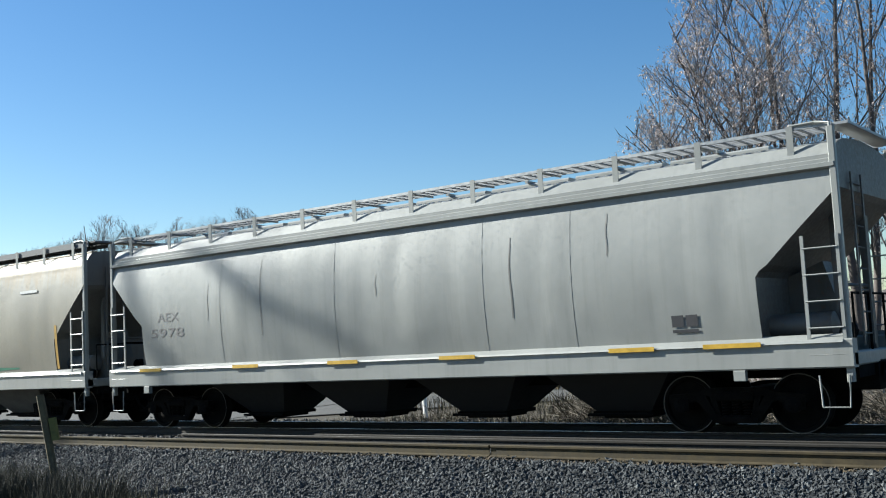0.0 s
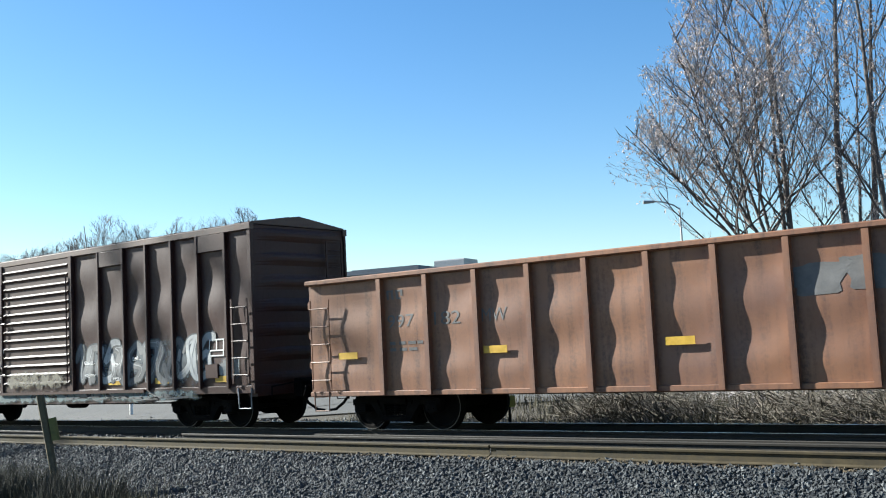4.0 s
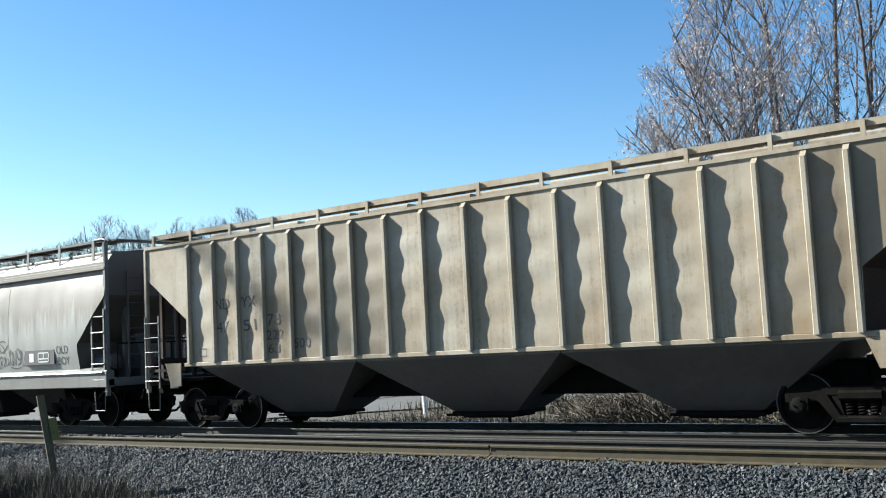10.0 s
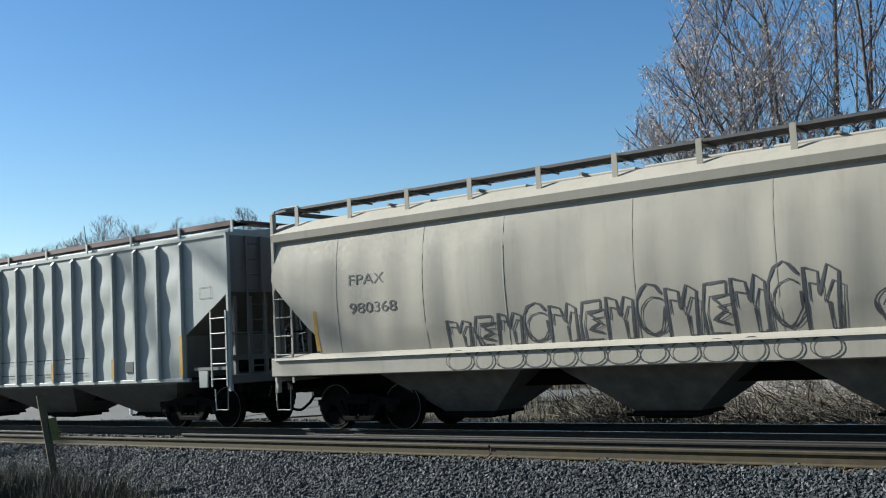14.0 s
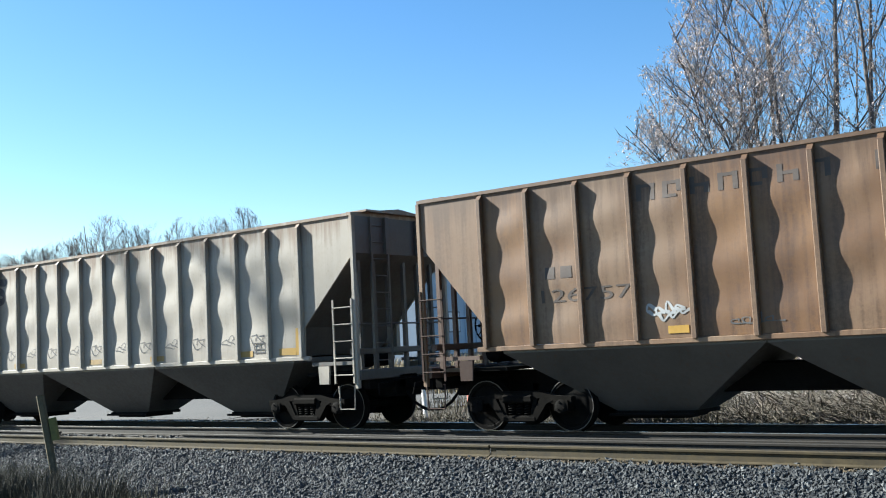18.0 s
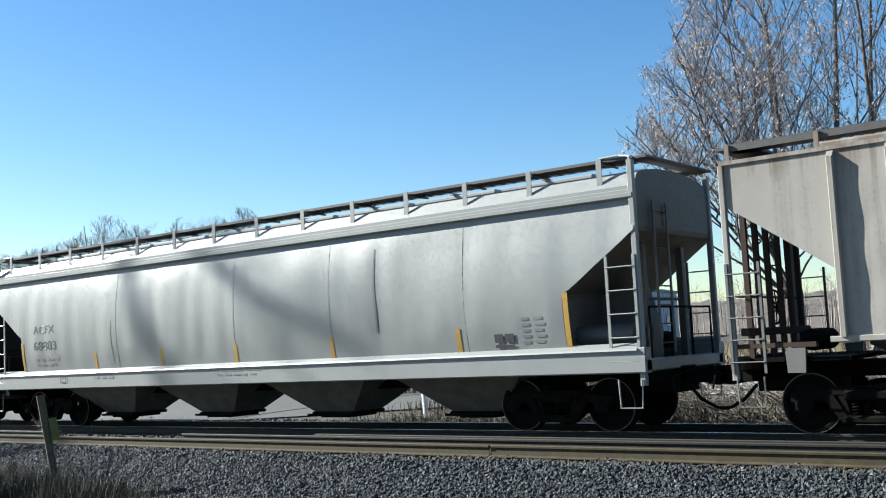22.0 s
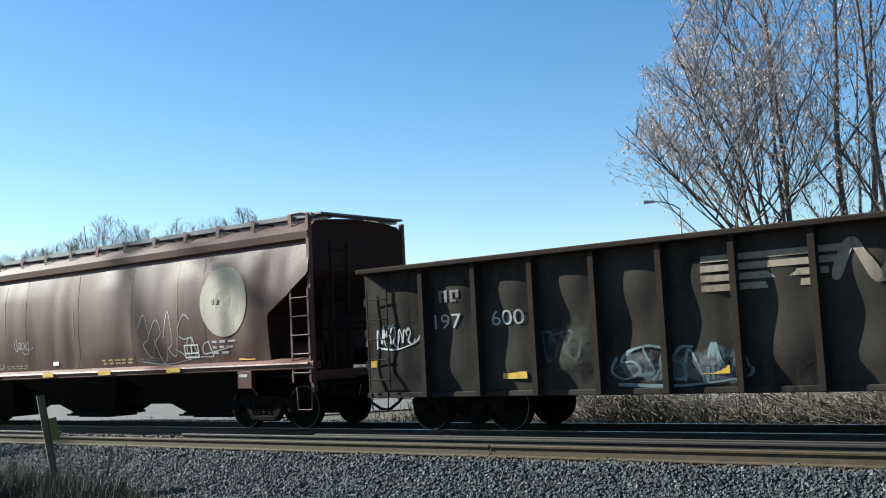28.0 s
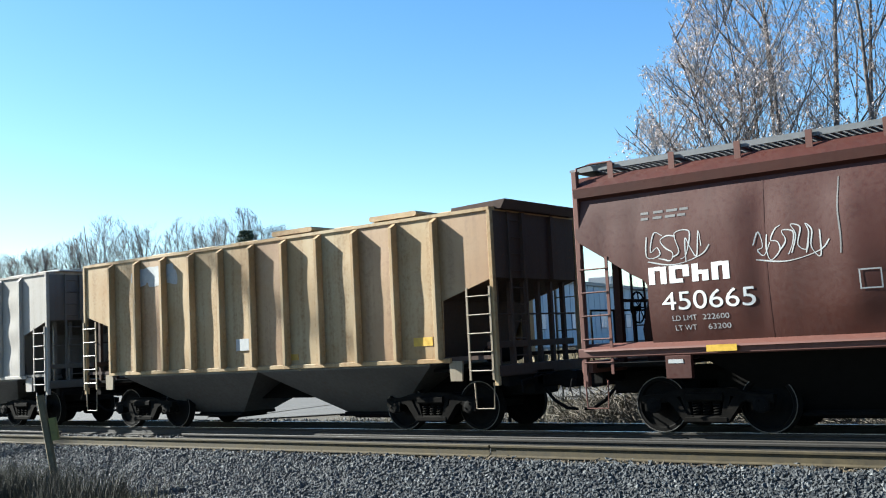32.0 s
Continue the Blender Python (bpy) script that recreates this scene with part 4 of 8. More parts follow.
# -- box car --
def box_car(name, x0, x1, label, mat, roof_mat, left=(), right=(), door=(-1.65, 1.6), louvred=False, z0=0.96, z1=4.41, seed=1, pale=None, group="", headers=(), door_mat=None, door_ribs=7, fascia=0.14):
    car, half = new_car(name, x0, x1, label, group)
    ys = 1.45
    d0, d1 = door
    left = [-half + 0.04, *left, d0]
    right = [d1, *right, half - 0.04]
    for run_x in (left, right):
        for k in range(len(run_x) - 1):
            g = ribbed_panel(run_x[k], run_x[k + 1], z0, z1, -ys, 0.027, seed + k * 0.9 + run_x[k], waves=2.6)
            part("side_panel", g, mat, car, smooth=True)
            part("side_panel", mirror_y(g), mat, car, smooth=True)
    lf, rf = (panel_skin(q, z0, z1, -ys, 0.027, [seed + k * 0.9 + q[k] for k in range(len(q))], 2.6) for q in (left, right))
    SKINS[car.name] = Skin(lambda x, z: -ys - 0.07 if d0 <= x <= d1 else (-ys - 0.05 if z < z0 else (lf(x, z) if x < d0 else rf(x, z))))
    post = Geo().box(-0.04, 0.04, -ys - 0.1, -ys, z0 - 0.05, z1 - 0.12, 0.012)
    pn, pf = post.mesh("side_post", mat), mirror_y(post).mesh("side_post", mat)
    for x in left[1:-1] + right[1:-1]:
        for me in (pn, pf):
            part("side_post", me, None, car).location.x = x
    # deep header plates over two of the bays at each end
    for x, xn in headers:
        part("header_plate", Geo().box(x - 0.04, xn + 0.04, -ys - 0.085, -ys - 0.02, z1 - 0.5, z1 - 0.13, 0.01), mat, car)
    for s in (-1, 1):
        part("side_sill", Geo().box(-half, half, *sorted((s * (ys - 0.08), s * (ys + 0.045))), z0 - 0.17, z0 - 0.003, 0.012), mat, car)
        part("corner_post", Geo().box(-half - 0.02, -half + 0.1, *sorted((s * (ys - 0.02), s * (ys + 0.05))), z0 - 0.15, z1, 0.012), mat, car)
        part("corner_post", Geo().box(half - 0.1, half + 0.02, *sorted((s * (ys - 0.02), s * (ys + 0.05))), z0 - 0.15, z1, 0.012), mat, car)
        part("roof_edge", Geo().box(-half - 0.03, half + 0.03, *sorted((s * (ys - 0.05), s * (ys + 0.07))), z1 - 0.13, z1 + 0.02, 0.015), roof_mat, car)
        # door with its pressed ribs, rails and locking bars
        dg = Geo().box(d0, d1, *sorted((s * (ys - 0.02), s * (ys + 0.06))), z0 - 0.02, z1 - 0.14, 0.01)
        dr = part("door", dg, door_mat or mat, car)
        nrib = 14 if louvred else door_ribs
        for k in range(nrib):
            z = z0 + 0.2 + (z1 - z0 - 0.5) * k / (nrib - 1)
            hgt = 0.07 if louvred else 0.05
            g = Geo()
            yo, yi = s * (ys + 0.105), s * (ys + 0.055)
            vs = [(d0 + 0.12, yi, z - hgt), (d1 - 0.12, yi, z - hgt), (d1 - 0.12, yo, z - 0.01), (d0 + 0.12, yo, z - 0.01), (d0 + 0.12, yi, z + hgt * 0.6), (d1 - 0.12, yi, z + hgt * 0.6)]
            g.add(vs, [(0, 1, 2, 3), (3, 2, 5, 4), (0, 3, 4), (1, 5, 2)])
            part("door_rib", g, door_mat or mat, dr)
        for x in (d0, d1):
            part("door_post", Geo().box(x - 0.07, x + 0.07, *sorted((s * ys, s * (ys + 0.1))), z0 - 0.04, z1 - 0.1, 0.015), mat, dr)
        part("door_track", Geo().box(d0 - 0.1, d1 + 2.9, *sorted((s * ys, s * (ys + 0.1))), z0 - 0.1, z0 - 0.03), mat, dr)
        for x in (d0 + 0.12, d1 - 0.12):
            lb = Geo().tube([(x, s * (ys + 0.13), z0 + 0.2), (x, s * (ys + 0.13), z1 - 0.6)], 0.018, 5)
            part("lock_bar", lb, mat, dr)
        for z in (z0 + 0.55, z0 + 1.9):
            hb = Geo().box(d0 - 0.3, d0 + 0.12, *sorted((s * (ys + 0.1), s * (ys + 0.14))), z, z + 0.09, 0.015).tube([(d0 - 0.1, s * (ys + 0.13), z + 0.2), (d0 + 0.1, s * (ys + 0.17), z - 0.12), (d0 + 0.28, s * (ys + 0.14), z - 0.1)], 0.02, 5)
            part("door_latch", hb, mat, dr)
    # roof sheets with raised seams, above a fascia that shows the seams' ends
    zf = z1 + fascia
    g = Geo().add([(-half, -ys, zf), (half, -ys, zf), (half, 0, zf + 0.2), (-half, 0, zf + 0.2), (-half, ys, zf), (half, ys, zf), (-half, -ys, z1), (half, -ys, z1), (-half, ys, z1), (half, ys, z1)],
                  [(0, 1, 2, 3), (3, 2, 5, 4), (0, 3, 4), (1, 5, 2), (6, 7, 1, 0), (8, 4, 5, 9), (6, 0, 4, 8), (7, 9, 5, 1), (6, 8, 9, 7)])
    roof = part("roof", g, roof_mat, car)
    ns = 15
    for k in range(ns):
        x = -half + 0.4 + (2 * half - 0.8) * k / (ns - 1)
        sg = Geo()
        for s in (-1, 1):
            sg.add([(x - 0.1, s * ys, zf), (x + 0.1, s * ys, zf), (x + 0.1, 0, zf + 0.2), (x - 0.1, 0, zf + 0.2), (x - 0.07, s * (ys + 0.01), zf + 0.015), (x + 0.07, s * (ys + 0.01), zf + 0.015), (x + 0.07, 0, zf + 0.225), (x - 0.07, 0, zf + 0.225)],
                   [(0, 1, 5, 4), (1, 2, 6, 5), (2, 3, 7, 6), (3, 0, 4, 7), (4, 5, 6, 7)])
            sg.box(x - 0.08, x + 0.08, *sorted((s * (ys - 0.01), s * (ys + 0.05))), z1 + 0.03, zf, 0.015)
        part("roof_seam", sg, roof_mat, roof)
    for e in (-1, 1):
        h = e * half
        eg = Geo()
        nz = 60
        vs = []
        for j in range(nz + 1):
            z = z0 - 0.1 + (z1 - z0 + 0.1) * j / nz
            d = 0.05 * max(0.0, math.sin(2 * math.pi * (z - z0) / 0.52)) ** 0.7
            for q in range(5):
                u = -1 + 0.5 * q
                vs.append((h - e * 0.02 + e * (d if abs(u) < 1 else 0), u * (ys - 0.03), z))
        eg.add(vs, [(j * 5 + q, j * 5 + q + 1, (j + 1) * 5 + q + 1, (j + 1) * 5 + q) for j in range(nz) for q in range(4)])
        part("end_wall", eg, mat, car)
        part("end_gable", Geo().add([(h - e * 0.02, -ys, z1 - 0.02), (h - e * 0.02, ys, z1 - 0.02), (h - e * 0.02, 0, z1 + 0.2), (h - e * 0.08, 0, z1 + 0.2)], [(0, 1, 2), (0, 2, 3), (1, 3, 2)]), mat, car)
        part("end_sill", Geo().box(*sorted((h, h - e * 0.3)), -1.4, 1.4, 0.72, 0.98, 0.03), mat, car)
        part("ladder", ladder(min(h - e * 0.1, h - e * 0.58), -ys - 0.11, z0 + 0.05, z0 + (1.85 if e > 0 else 1.75), 0.48, 5), mat, car)
        part("ladder", ladder(h + e * 0.09, 0.75 if e > 0 else -1.25, z0, z1 - 0.3, 0.5, 8, along=False), mat, car)
        part("stirrup", stirrup(min(h - e * 0.08, h - e * 0.5), -ys - 0.06, top=z0 - 0.05, foot=0.48), M["galv"] if e > 0 else mat, car)
        part("stirrup", stirrup(min(h - e * 0.08, h - e * 0.5), ys + 0.06, top=z0 - 0.05, foot=0.48), mat, car)
        part("cushion_unit", Geo().box(*sorted((h, h + e * 0.25)), -0.35, 0.35, 0.66, 1.05, 0.03), M["steel"], car)
    brake_wheel(car, -half - 0.12, 0.5, 2.6, M["steel"])
    part("floor", Geo().box(-half + 0.02, half - 0.02, -ys + 0.06, ys - 0.06, z0 - 0.1, z0 - 0.02), M["steel"], car)
    part("centre_sill", Geo().box(-half, half, -0.3, 0.3, 0.6, 0.9), M["steel"], car)
    for x in (-half * 0.35, 0.0, half * 0.35):
        part("cross_bearer", Geo().solid([(x - 0.08, z0 - 0.1), (x + 0.08, z0 - 0.1), (x + 0.08, 0.62), (x - 0.08, 0.62)], -1.3, 1.3), M["steel"], car)
    for s in (-1, 1):
        part("side_apron", Geo().solid([(-5.6, z0 - 0.17), (5.6, z0 - 0.17), (4.6, 0.62), (-4.6, 0.62)], *sorted((s * (ys - 0.02), s * (ys + 0.03)))), mat, car)
    part("brake_cylinder", Geo().turned([(-0.35, 0.04), (-0.3, 0.16), (0.3, 0.16), (0.35, 0.05)], 12, 0).moved(Matrix.Translation((0.6, -0.75, 0.62))), M["steel"], car, smooth=True)
    part("brake_rod", Geo().tube([(-half * 0.7, -0.5, 0.55), (half * 0.7, -0.5, 0.55)], 0.02, 5), M["steel"], car)
    part("placard_board", Geo().box(half - 1.55, half - 1.15, -ys - 0.06, -ys - 0.01, 1.14, 1.44), mat, car)
    running_gear(car, half, 2.15)
    return car, half, left, right


# -- gondola --
def gondola(name, x0, x1, label, mat, ribs=13, z0=0.8, z1=3.0, seed=1, group="", chord=0.1, amp=0.018, first=7.1, waves=2.2, belly=0.0, post_d=0.11, over=0.12, post_mat=None):
    post_mat = post_mat or mat
    car, half = new_car(name, x0, x1, label, group)
    ys = 1.44
    xs = [-first + 2 * first * k / (ribs - 1) for k in range(ribs)]
    edge = [-half] + xs + [half]
    for k in range(len(edge) - 1):
        g = ribbed_panel(edge[k], edge[k + 1], z0, z1, -ys, amp, seed + 1.3 * k, waves=waves, belly=belly)
        part("side_panel", g, mat, car, smooth=True)
        part("side_panel", mirror_y(g), mat, car, smooth=True)
        i = Geo().box(edge[k], edge[k + 1], -ys + 0.045, -ys + 0.055, z0, z1)
        part("inner_lining", i, mat, car)
        part("inner_lining", mirror_y(i), mat, car)
    SKINS[car.name] = panel_skin(edge, z0, z1, -ys, amp, [seed + 1.3 * k for k in range(len(edge))], waves, belly)
    post = Geo().solid([(-0.05, z0 - 0.08), (0.05, z0 - 0.08), (0.05, z1), (-0.05, z1)], -ys - post_d, -ys)
    pn, pf = post.mesh("side_post", post_mat), mirror_y(post).mesh("side_post", post_mat)
    for x in xs:
        for me in (pn, pf):
            part("side_post", me, None, car).location.x = x
    for s in (-1, 1):
        g = Geo().box(-half, half, *sorted((s * (ys - 0.06), s * (ys + over))), z1, z1 + chord, 0.02)
        part("top_chord", g, post_mat, car)
        part("side_sill", Geo().box(-half, half, *sorted((s * (ys - 0.1), s * (ys + 0.05))), z0 - 0.1, z0 - 0.003, 0.012), mat, car)
    for e in (-1, 1):
        h = e * half
        part("end_wall", Geo().box(*sorted((h, h - e * 0.06)), -ys + 0.01, ys - 0.01, z0, z1 + chord), mat, car)
        for k in range(3):
            z = z0 + 0.45 + 0.6 * k
            part("end_rib", Geo().box(*sorted((h, h + e * 0.1)), -ys + 0.05, ys - 0.05, z, z + 0.16, 0.03), mat, car)
        part("end_sill", Geo().box(*sorted((h, h - e * 0.3)), -1.4, 1.4, 0.68, 1.0, 0.03), mat, car)
        part("ladder", ladder(min(h - e * 0.12, h - e * 0.62), -ys - 0.1, z0 + 0.05, z1 - 0.3, 0.5, 5, 0.013, 0.01), mat, car)
        part("ladder", ladder(h + e * 0.12, 0.7 if e > 0 else -1.2, z0, z1 - 0.2, 0.5, 5, along=False), mat, car)
        part("stirrup", stirrup(min(h - e * 0.1, h - e * 0.52), -ys - 0.05, top=z0, foot=0.42), mat, car)
    part("floor", Geo().box(-half + 0.06, half - 0.06, -ys + 0.05, ys - 0.05, 1.02, 1.1), mat, car)
    part("centre_sill", Geo().box(-half, half, -0.3, 0.3, 0.62, 0.98), M["steel"], car)
    brake_wheel(car, -half - 0.14, 0.5, 1.9, M["steel"])
    running_gear(car, half, 1.9)
    return car, half, xs


# -- tank car --
def tank_car(name, x0, x1, label, mat, group=""):
    car, half = new_car(name, x0, x1, label, group)
    R, zc, hl = 1.38, 2.42, half - 0.52
    rings = []
    for k in range(9):
        a = math.pi / 2 * k / 8
        rings.append((-hl - 0.62 * math.cos(a) + 0.62, max(0.02, R * math.sin(a))))
    n = 26
    rings += [(-hl + 0.62 + (2 * hl - 1.24) * k / n, R) for k in range(1, n)]
    rings += [(-s, r) for s, r in reversed(rings[:9])]
    g = Geo().turned(rings, 56, 0).moved(Matrix.Translation((0, 0, zc)))
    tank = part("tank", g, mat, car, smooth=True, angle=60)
    for x in (-hl + 0.62, hl - 0.62):
        part("head_weld", Geo().turned([(x - 0.015, R), (x - 0.012, R + 0.006), (x + 0.012, R + 0.006), (x + 0.015, R)], 56, 0).moved(Matrix.Translation((0, 0, zc))), mat, tank)
    part("centre_sill", Geo().box(-half, half, -0.32, 0.32, 0.7, 1.04), M["black"], car)
    for s in (-1, 1):
        part("side_rail", Geo().box(-half + 1.3, half - 1.3, *sorted((s * 1.39, s * 1.43)), 1.0, 1.05), P["endgrey"], car)
        part("step_board", Geo().box(-half + 1.3, half - 1.3, *sorted((s * 0.95, s * 1.36)), 0.97, 1.0), M["black"], car)
        for x in (-half * 0.55, -half * 0.2, half * 0.2, half * 0.55):
            part("step_bracket", Geo().tube([(x, s * 0.3, 0.8), (x, s * 1.4, 0.98)], 0.03, 5), M["black"], car)
    for e in (-1, 1):
        h = e * half
        part("end_platform", Geo().box(*sorted((h, h - e * 1.35)), -1.48, 1.48, 0.97, 1.06, 0.015), M["steel"], car)
        part("bolster", Geo().solid([(h - e * 1.6, 1.0), (h - e * 2.6, 1.0), (h - e * 2.45, 1.6), (h - e * 1.8, 1.6)], -0.9, 0.9), M["wheel"], car)
        for y in (-1.42, 1.42):
            part("handrail", Geo().tube([(h - e * 0.22, y, 1.08), (h - e * 0.22, y, 2.02), (h - e * 0.26, y * 0.97, 2.1), (h - e * 0.32, y * 0.92, 2.1)], 0.022, 6), M["galv"], car)
            part("handrail", Geo().tube([(h - e * 1.3, y, 1.06), (h - e * 1.28, y, 1.5), (h - e * 1.24, y * 0.99, 1.62), (h - e * 1.12, y * 0.97, 1.62)], 0.022, 6), M["galv"], car)
        part("end_handrail", Geo().tube([(h - e * 0.05, -1.2, 1.9), (h - e * 0.05, 1.2, 1.9)], 0.02, 5).tube([(h - e * 0.05, -0.4, 1.06), (h - e * 0.05, -0.4, 1.9)], 0.02, 5), M["black"], car)
        part("stirrup", stirrup(min(h - e * 0.1, h - e * 0.55), -1.46, top=0.95, foot=0.5), M["galv"], car)
    X0 = 0.36
    # dome platform with valves and rails
    zt = zc + R - 0.16
    part("platform", Geo().box(X0 - 1.58, X0 + 1.42, -0.8, 0.8, zt + 0.06, zt + 0.11).box(X0 - 1.58, X0 + 1.42, -0.83, -0.78, zt + 0.0, zt + 0.16).box(X0 - 1.58, X0 + 1.42, 0.78, 0.83, zt + 0.0, zt + 0.16), M["steel"], car)
    for x, r, hh in ((X0 - 0.95, 0.27, 0.3), (X0 - 0.05, 0.2, 0.42), (X0 + 0.95, 0.34, 0.22)):
        v = Geo().turned([(zt - 0.02, r * 0.7), (zt + hh * 0.7, r * 0.7), (zt + hh * 0.7, r), (zt + hh, r), (zt + hh + 0.03, r * 0.5)], 18, 2).moved(Matrix.Translation((x, 0.0, 0)))
        for k in range(6):
            a = math.pi * k / 3
            v.tube([(x + r * 0.92 * math.cos(a), r * 0.92 * math.sin(a), zt + hh * 0.6), (x + r * 0.92 * math.cos(a), r * 0.92 * math.sin(a), zt + hh + 0.06)], 0.025, 5)
        part("valve", v, M["steel"], car, smooth=True)
    for s in (-1, 1):
        y = s * 0.8
        zr = zt + 0.98
        part("guard_rail", Geo().tube([(X0 + -1.52, y, zt + 0.1), (X0 + -1.52, y, zr - 0.05), (X0 + -1.44, y, zr), (X0 + -0.9, y, zr), (X0 + -0.82, y, zr - 0.06), (X0 + -0.82, y, zt + 0.1)], 0.024, 6)
             .tube([(X0 + -0.05, y, zt + 0.1), (X0 + -0.05, y, zr - 0.05), (X0 + 0.03, y, zr), (X0 + 1.3, y, zr), (X0 + 1.37, y, zr - 0.06), (X0 + 1.37, y, zt + 0.1)], 0.024, 6), M["black"], car)
    for x in (X0 - 1.52, X0 + 1.37):
        part("guard_rail", Geo().tube([(x, -0.8, zt + 0.93), (x, 0.8, zt + 0.93)], 0.024, 6), M["black"], car)
    X0 += 0.36
    # ladder over the tank's side
    for k in range(2):
        lg = Geo()
        for x in ((X0 - 0.95, X0 - 0.5) if k == 0 else (X0 - 0.62, X0 - 0.2)):
            pts = []
            for q in range(13):
                a = math.radians(88 - q * (88 if k == 0 else 60) / 12)
                pts.append((x, -(R + 0.1) * math.cos(a), zc + (R + 0.1) * math.sin(a)))
            if k == 0:
                pts += [(x, -R - 0.1, 1.5), (x, -R - 0.08, 0.62)]
            lg.tube(pts, 0.022, 6)
        for q in range(10 if k == 0 else 5):
            a = math.radians(78 - q * 17)
            y, z = (-(R + 0.1) * math.cos(a), zc + (R + 0.1) * math.sin(a)) if q < 5 else (-R - 0.1, 2.35 - (q - 5) * 0.36)
            lg.tube([(X0 + (-0.95 if k == 0 else -0.62), y, z), (X0 + (-0.5 if k == 0 else -0.2), y, z)], 0.014, 5)
        part("ladder", lg, M["galv"], car)
    part("pipe", Geo().tube([(-half + 1.5, -0.7, 0.85), (half - 1.5, -0.7, 0.85)], 0.03, 6).tube([(-half + 2.5, -0.85, 0.72), (half - 2.5, -0.85, 0.72)], 0.02, 5), M["black"], car)
    part("bottom_outlet", Geo().turned([(0.72, 0.12), (0.78, 0.2), (1.1, 0.2)], 14, 2), M["black"], car)
    for x in (-0.9, -0.5, 0.6, 0.75):
        part("outlet_leg", Geo().tube([(x, -0.6, 1.0), (x * 0.85, -0.5, 0.6)], 0.025, 5), M["black"], car)
    running_gear(car, half, 1.85)
    return car, half, (R, zc)
# ---- ground, track and ballast ----
def sheet(name, xs, ys, height, mat, label, category="", kind="structure"):
    vs = [(x, y, height(x, y)) for x in xs for y in ys]
    k = len(ys)
    g = Geo().add(vs, [(i * k + j, (i + 1) * k + j, (i + 1) * k + j + 1, i * k + j + 1) for i in range(len(xs) - 1) for j in range(k - 1)])
    return single(name, g, mat, label, category, "", kind, True)


def spaced(*stops):
    out = []
    for a, b, n in stops:
        out += [a + (b - a) * i / n for i in range(n)]
    return out + [stops[-1][1]]


def ground_z(x, y):
    """Height of the open ground: a shallow ditch before the ballast, a flat beyond it that rises into a low bank."""
    u = noise.noise(Vector((x * 0.15, y * 0.15, 3.0)))
    if y < 12:
        base = 0.1 - 1.15 * max(0.0, min(1.0, (y - 2) / 7.5)) ** 1.3
    elif y < 20:
        base = -1.05 + 0.6 * (y - 12) / 8
    else:
        base = -0.45 + 0.35 * min(1.0, (y - 20) / 8) + 0.012 * max(0.0, min(y, 120) - 28)
    far = min(1.0, max(0.0, (abs(x) + abs(y) - 300) / 600))
    return base * (1 - far) + 0.07 * u * (1 - far)


sheet("ground", spaced((-2500, -300, 10), (-300, -60, 24), (-60, 15, 150), (15, 300, 30), (300, 2500, 8)),
      spaced((-2500, -100, 8), (-100, 0, 8), (0, 45, 90), (45, 120, 24), (120, 500, 12), (500, 2500, 8)), ground_z, M["dirt"], "dry bare ground with winter grass")


def bed_z(y):
    d = abs(y - YT)
    if d < 2.5:
        return -0.2
    if d < 3.1:
        return -0.2 - 0.09 * (d - 2.5) / 0.6
    return -0.29 - (d - 3.1) / 2.05


def bed(x, y):
    return bed_z(y) + 0.03 * noise.noise(Vector((x * 1.4, y * 1.4, 1.0)))


sheet("ballast_bed", spaced((-400, -60, 20), (-60, 12, 180), (12, 400, 20)), [YT - 5.6 + 0.2 * k for k in range(57)], bed, M["ballast"], "bed of grey crushed stone ballast under the track")


def stones(name, count, box, size, seed, label):
    """Loose crushed stones: small broken octahedra, each turned its own way."""
    rnd = random.Random(seed)
    vs, fs = [], []
    for k in range(count):
        x, y = rnd.uniform(box[0], box[1]), rnd.uniform(box[2], box[3])
        r = rnd.uniform(*size)
        z = max(bed(x, y), ground_z(x, y)) + r * 0.25
        turn = Euler((rnd.uniform(0, 6), rnd.uniform(0, 6), rnd.uniform(0, 6))).to_matrix()
        b = len(vs)
        for p in ((1, 0, 0), (-1, 0, 0), (0, 1, 0), (0, -1, 0), (0, 0, 1), (0, 0, -1)):
            q = turn @ (Vector(p) * r * rnd.uniform(0.6, 1.15) + Vector((rnd.uniform(-0.25, 0.25) * r, rnd.uniform(-0.25, 0.25) * r, 0)))
            vs.append((x + q.x, y + q.y, z + q.z))
        fs += [(b + i, b + j, b + k2) for i, j, k2 in ((0, 2, 4), (2, 1, 4), (1, 3, 4), (3, 0, 4), (2, 0, 5), (1, 2, 5), (3, 1, 5), (0, 3, 5))]
    g = Geo()
    g.v, g.f = vs, fs
    return single(name, g, M["stones"], label, "gravel", "", "stuff")


stones("ballast_stones", 60000, (-25, -2, 10.9, 13.72), (0.016, 0.044), 5, "loose grey crushed ballast stones on the track shoulder")
stones("ballast_stones_between", 5000, (-32, 2, 13.6, 15.4), (0.03, 0.06), 6, "grey ballast stones beside the ties")
stones("ballast_stones_beyond", 6000, (-34, 2, 17.6, 22.0), (0.03, 0.07), 8, "pale ballast stones beyond the track")


M["litter"] = islands("brown_leaf_litter", [(0.03, 0.02, 0.01), (0.06, 0.04, 0.02), (0.1, 0.075, 0.04), (0.02, 0.014, 0.008)])
tagged(stones("leaf_litter", 2600, (-26, 1, 13.66, 13.8), (0.014, 0.045), 9, "brown dead leaves and chips along the rail's foot"), category="litter").data.materials[0] = M["litter"]


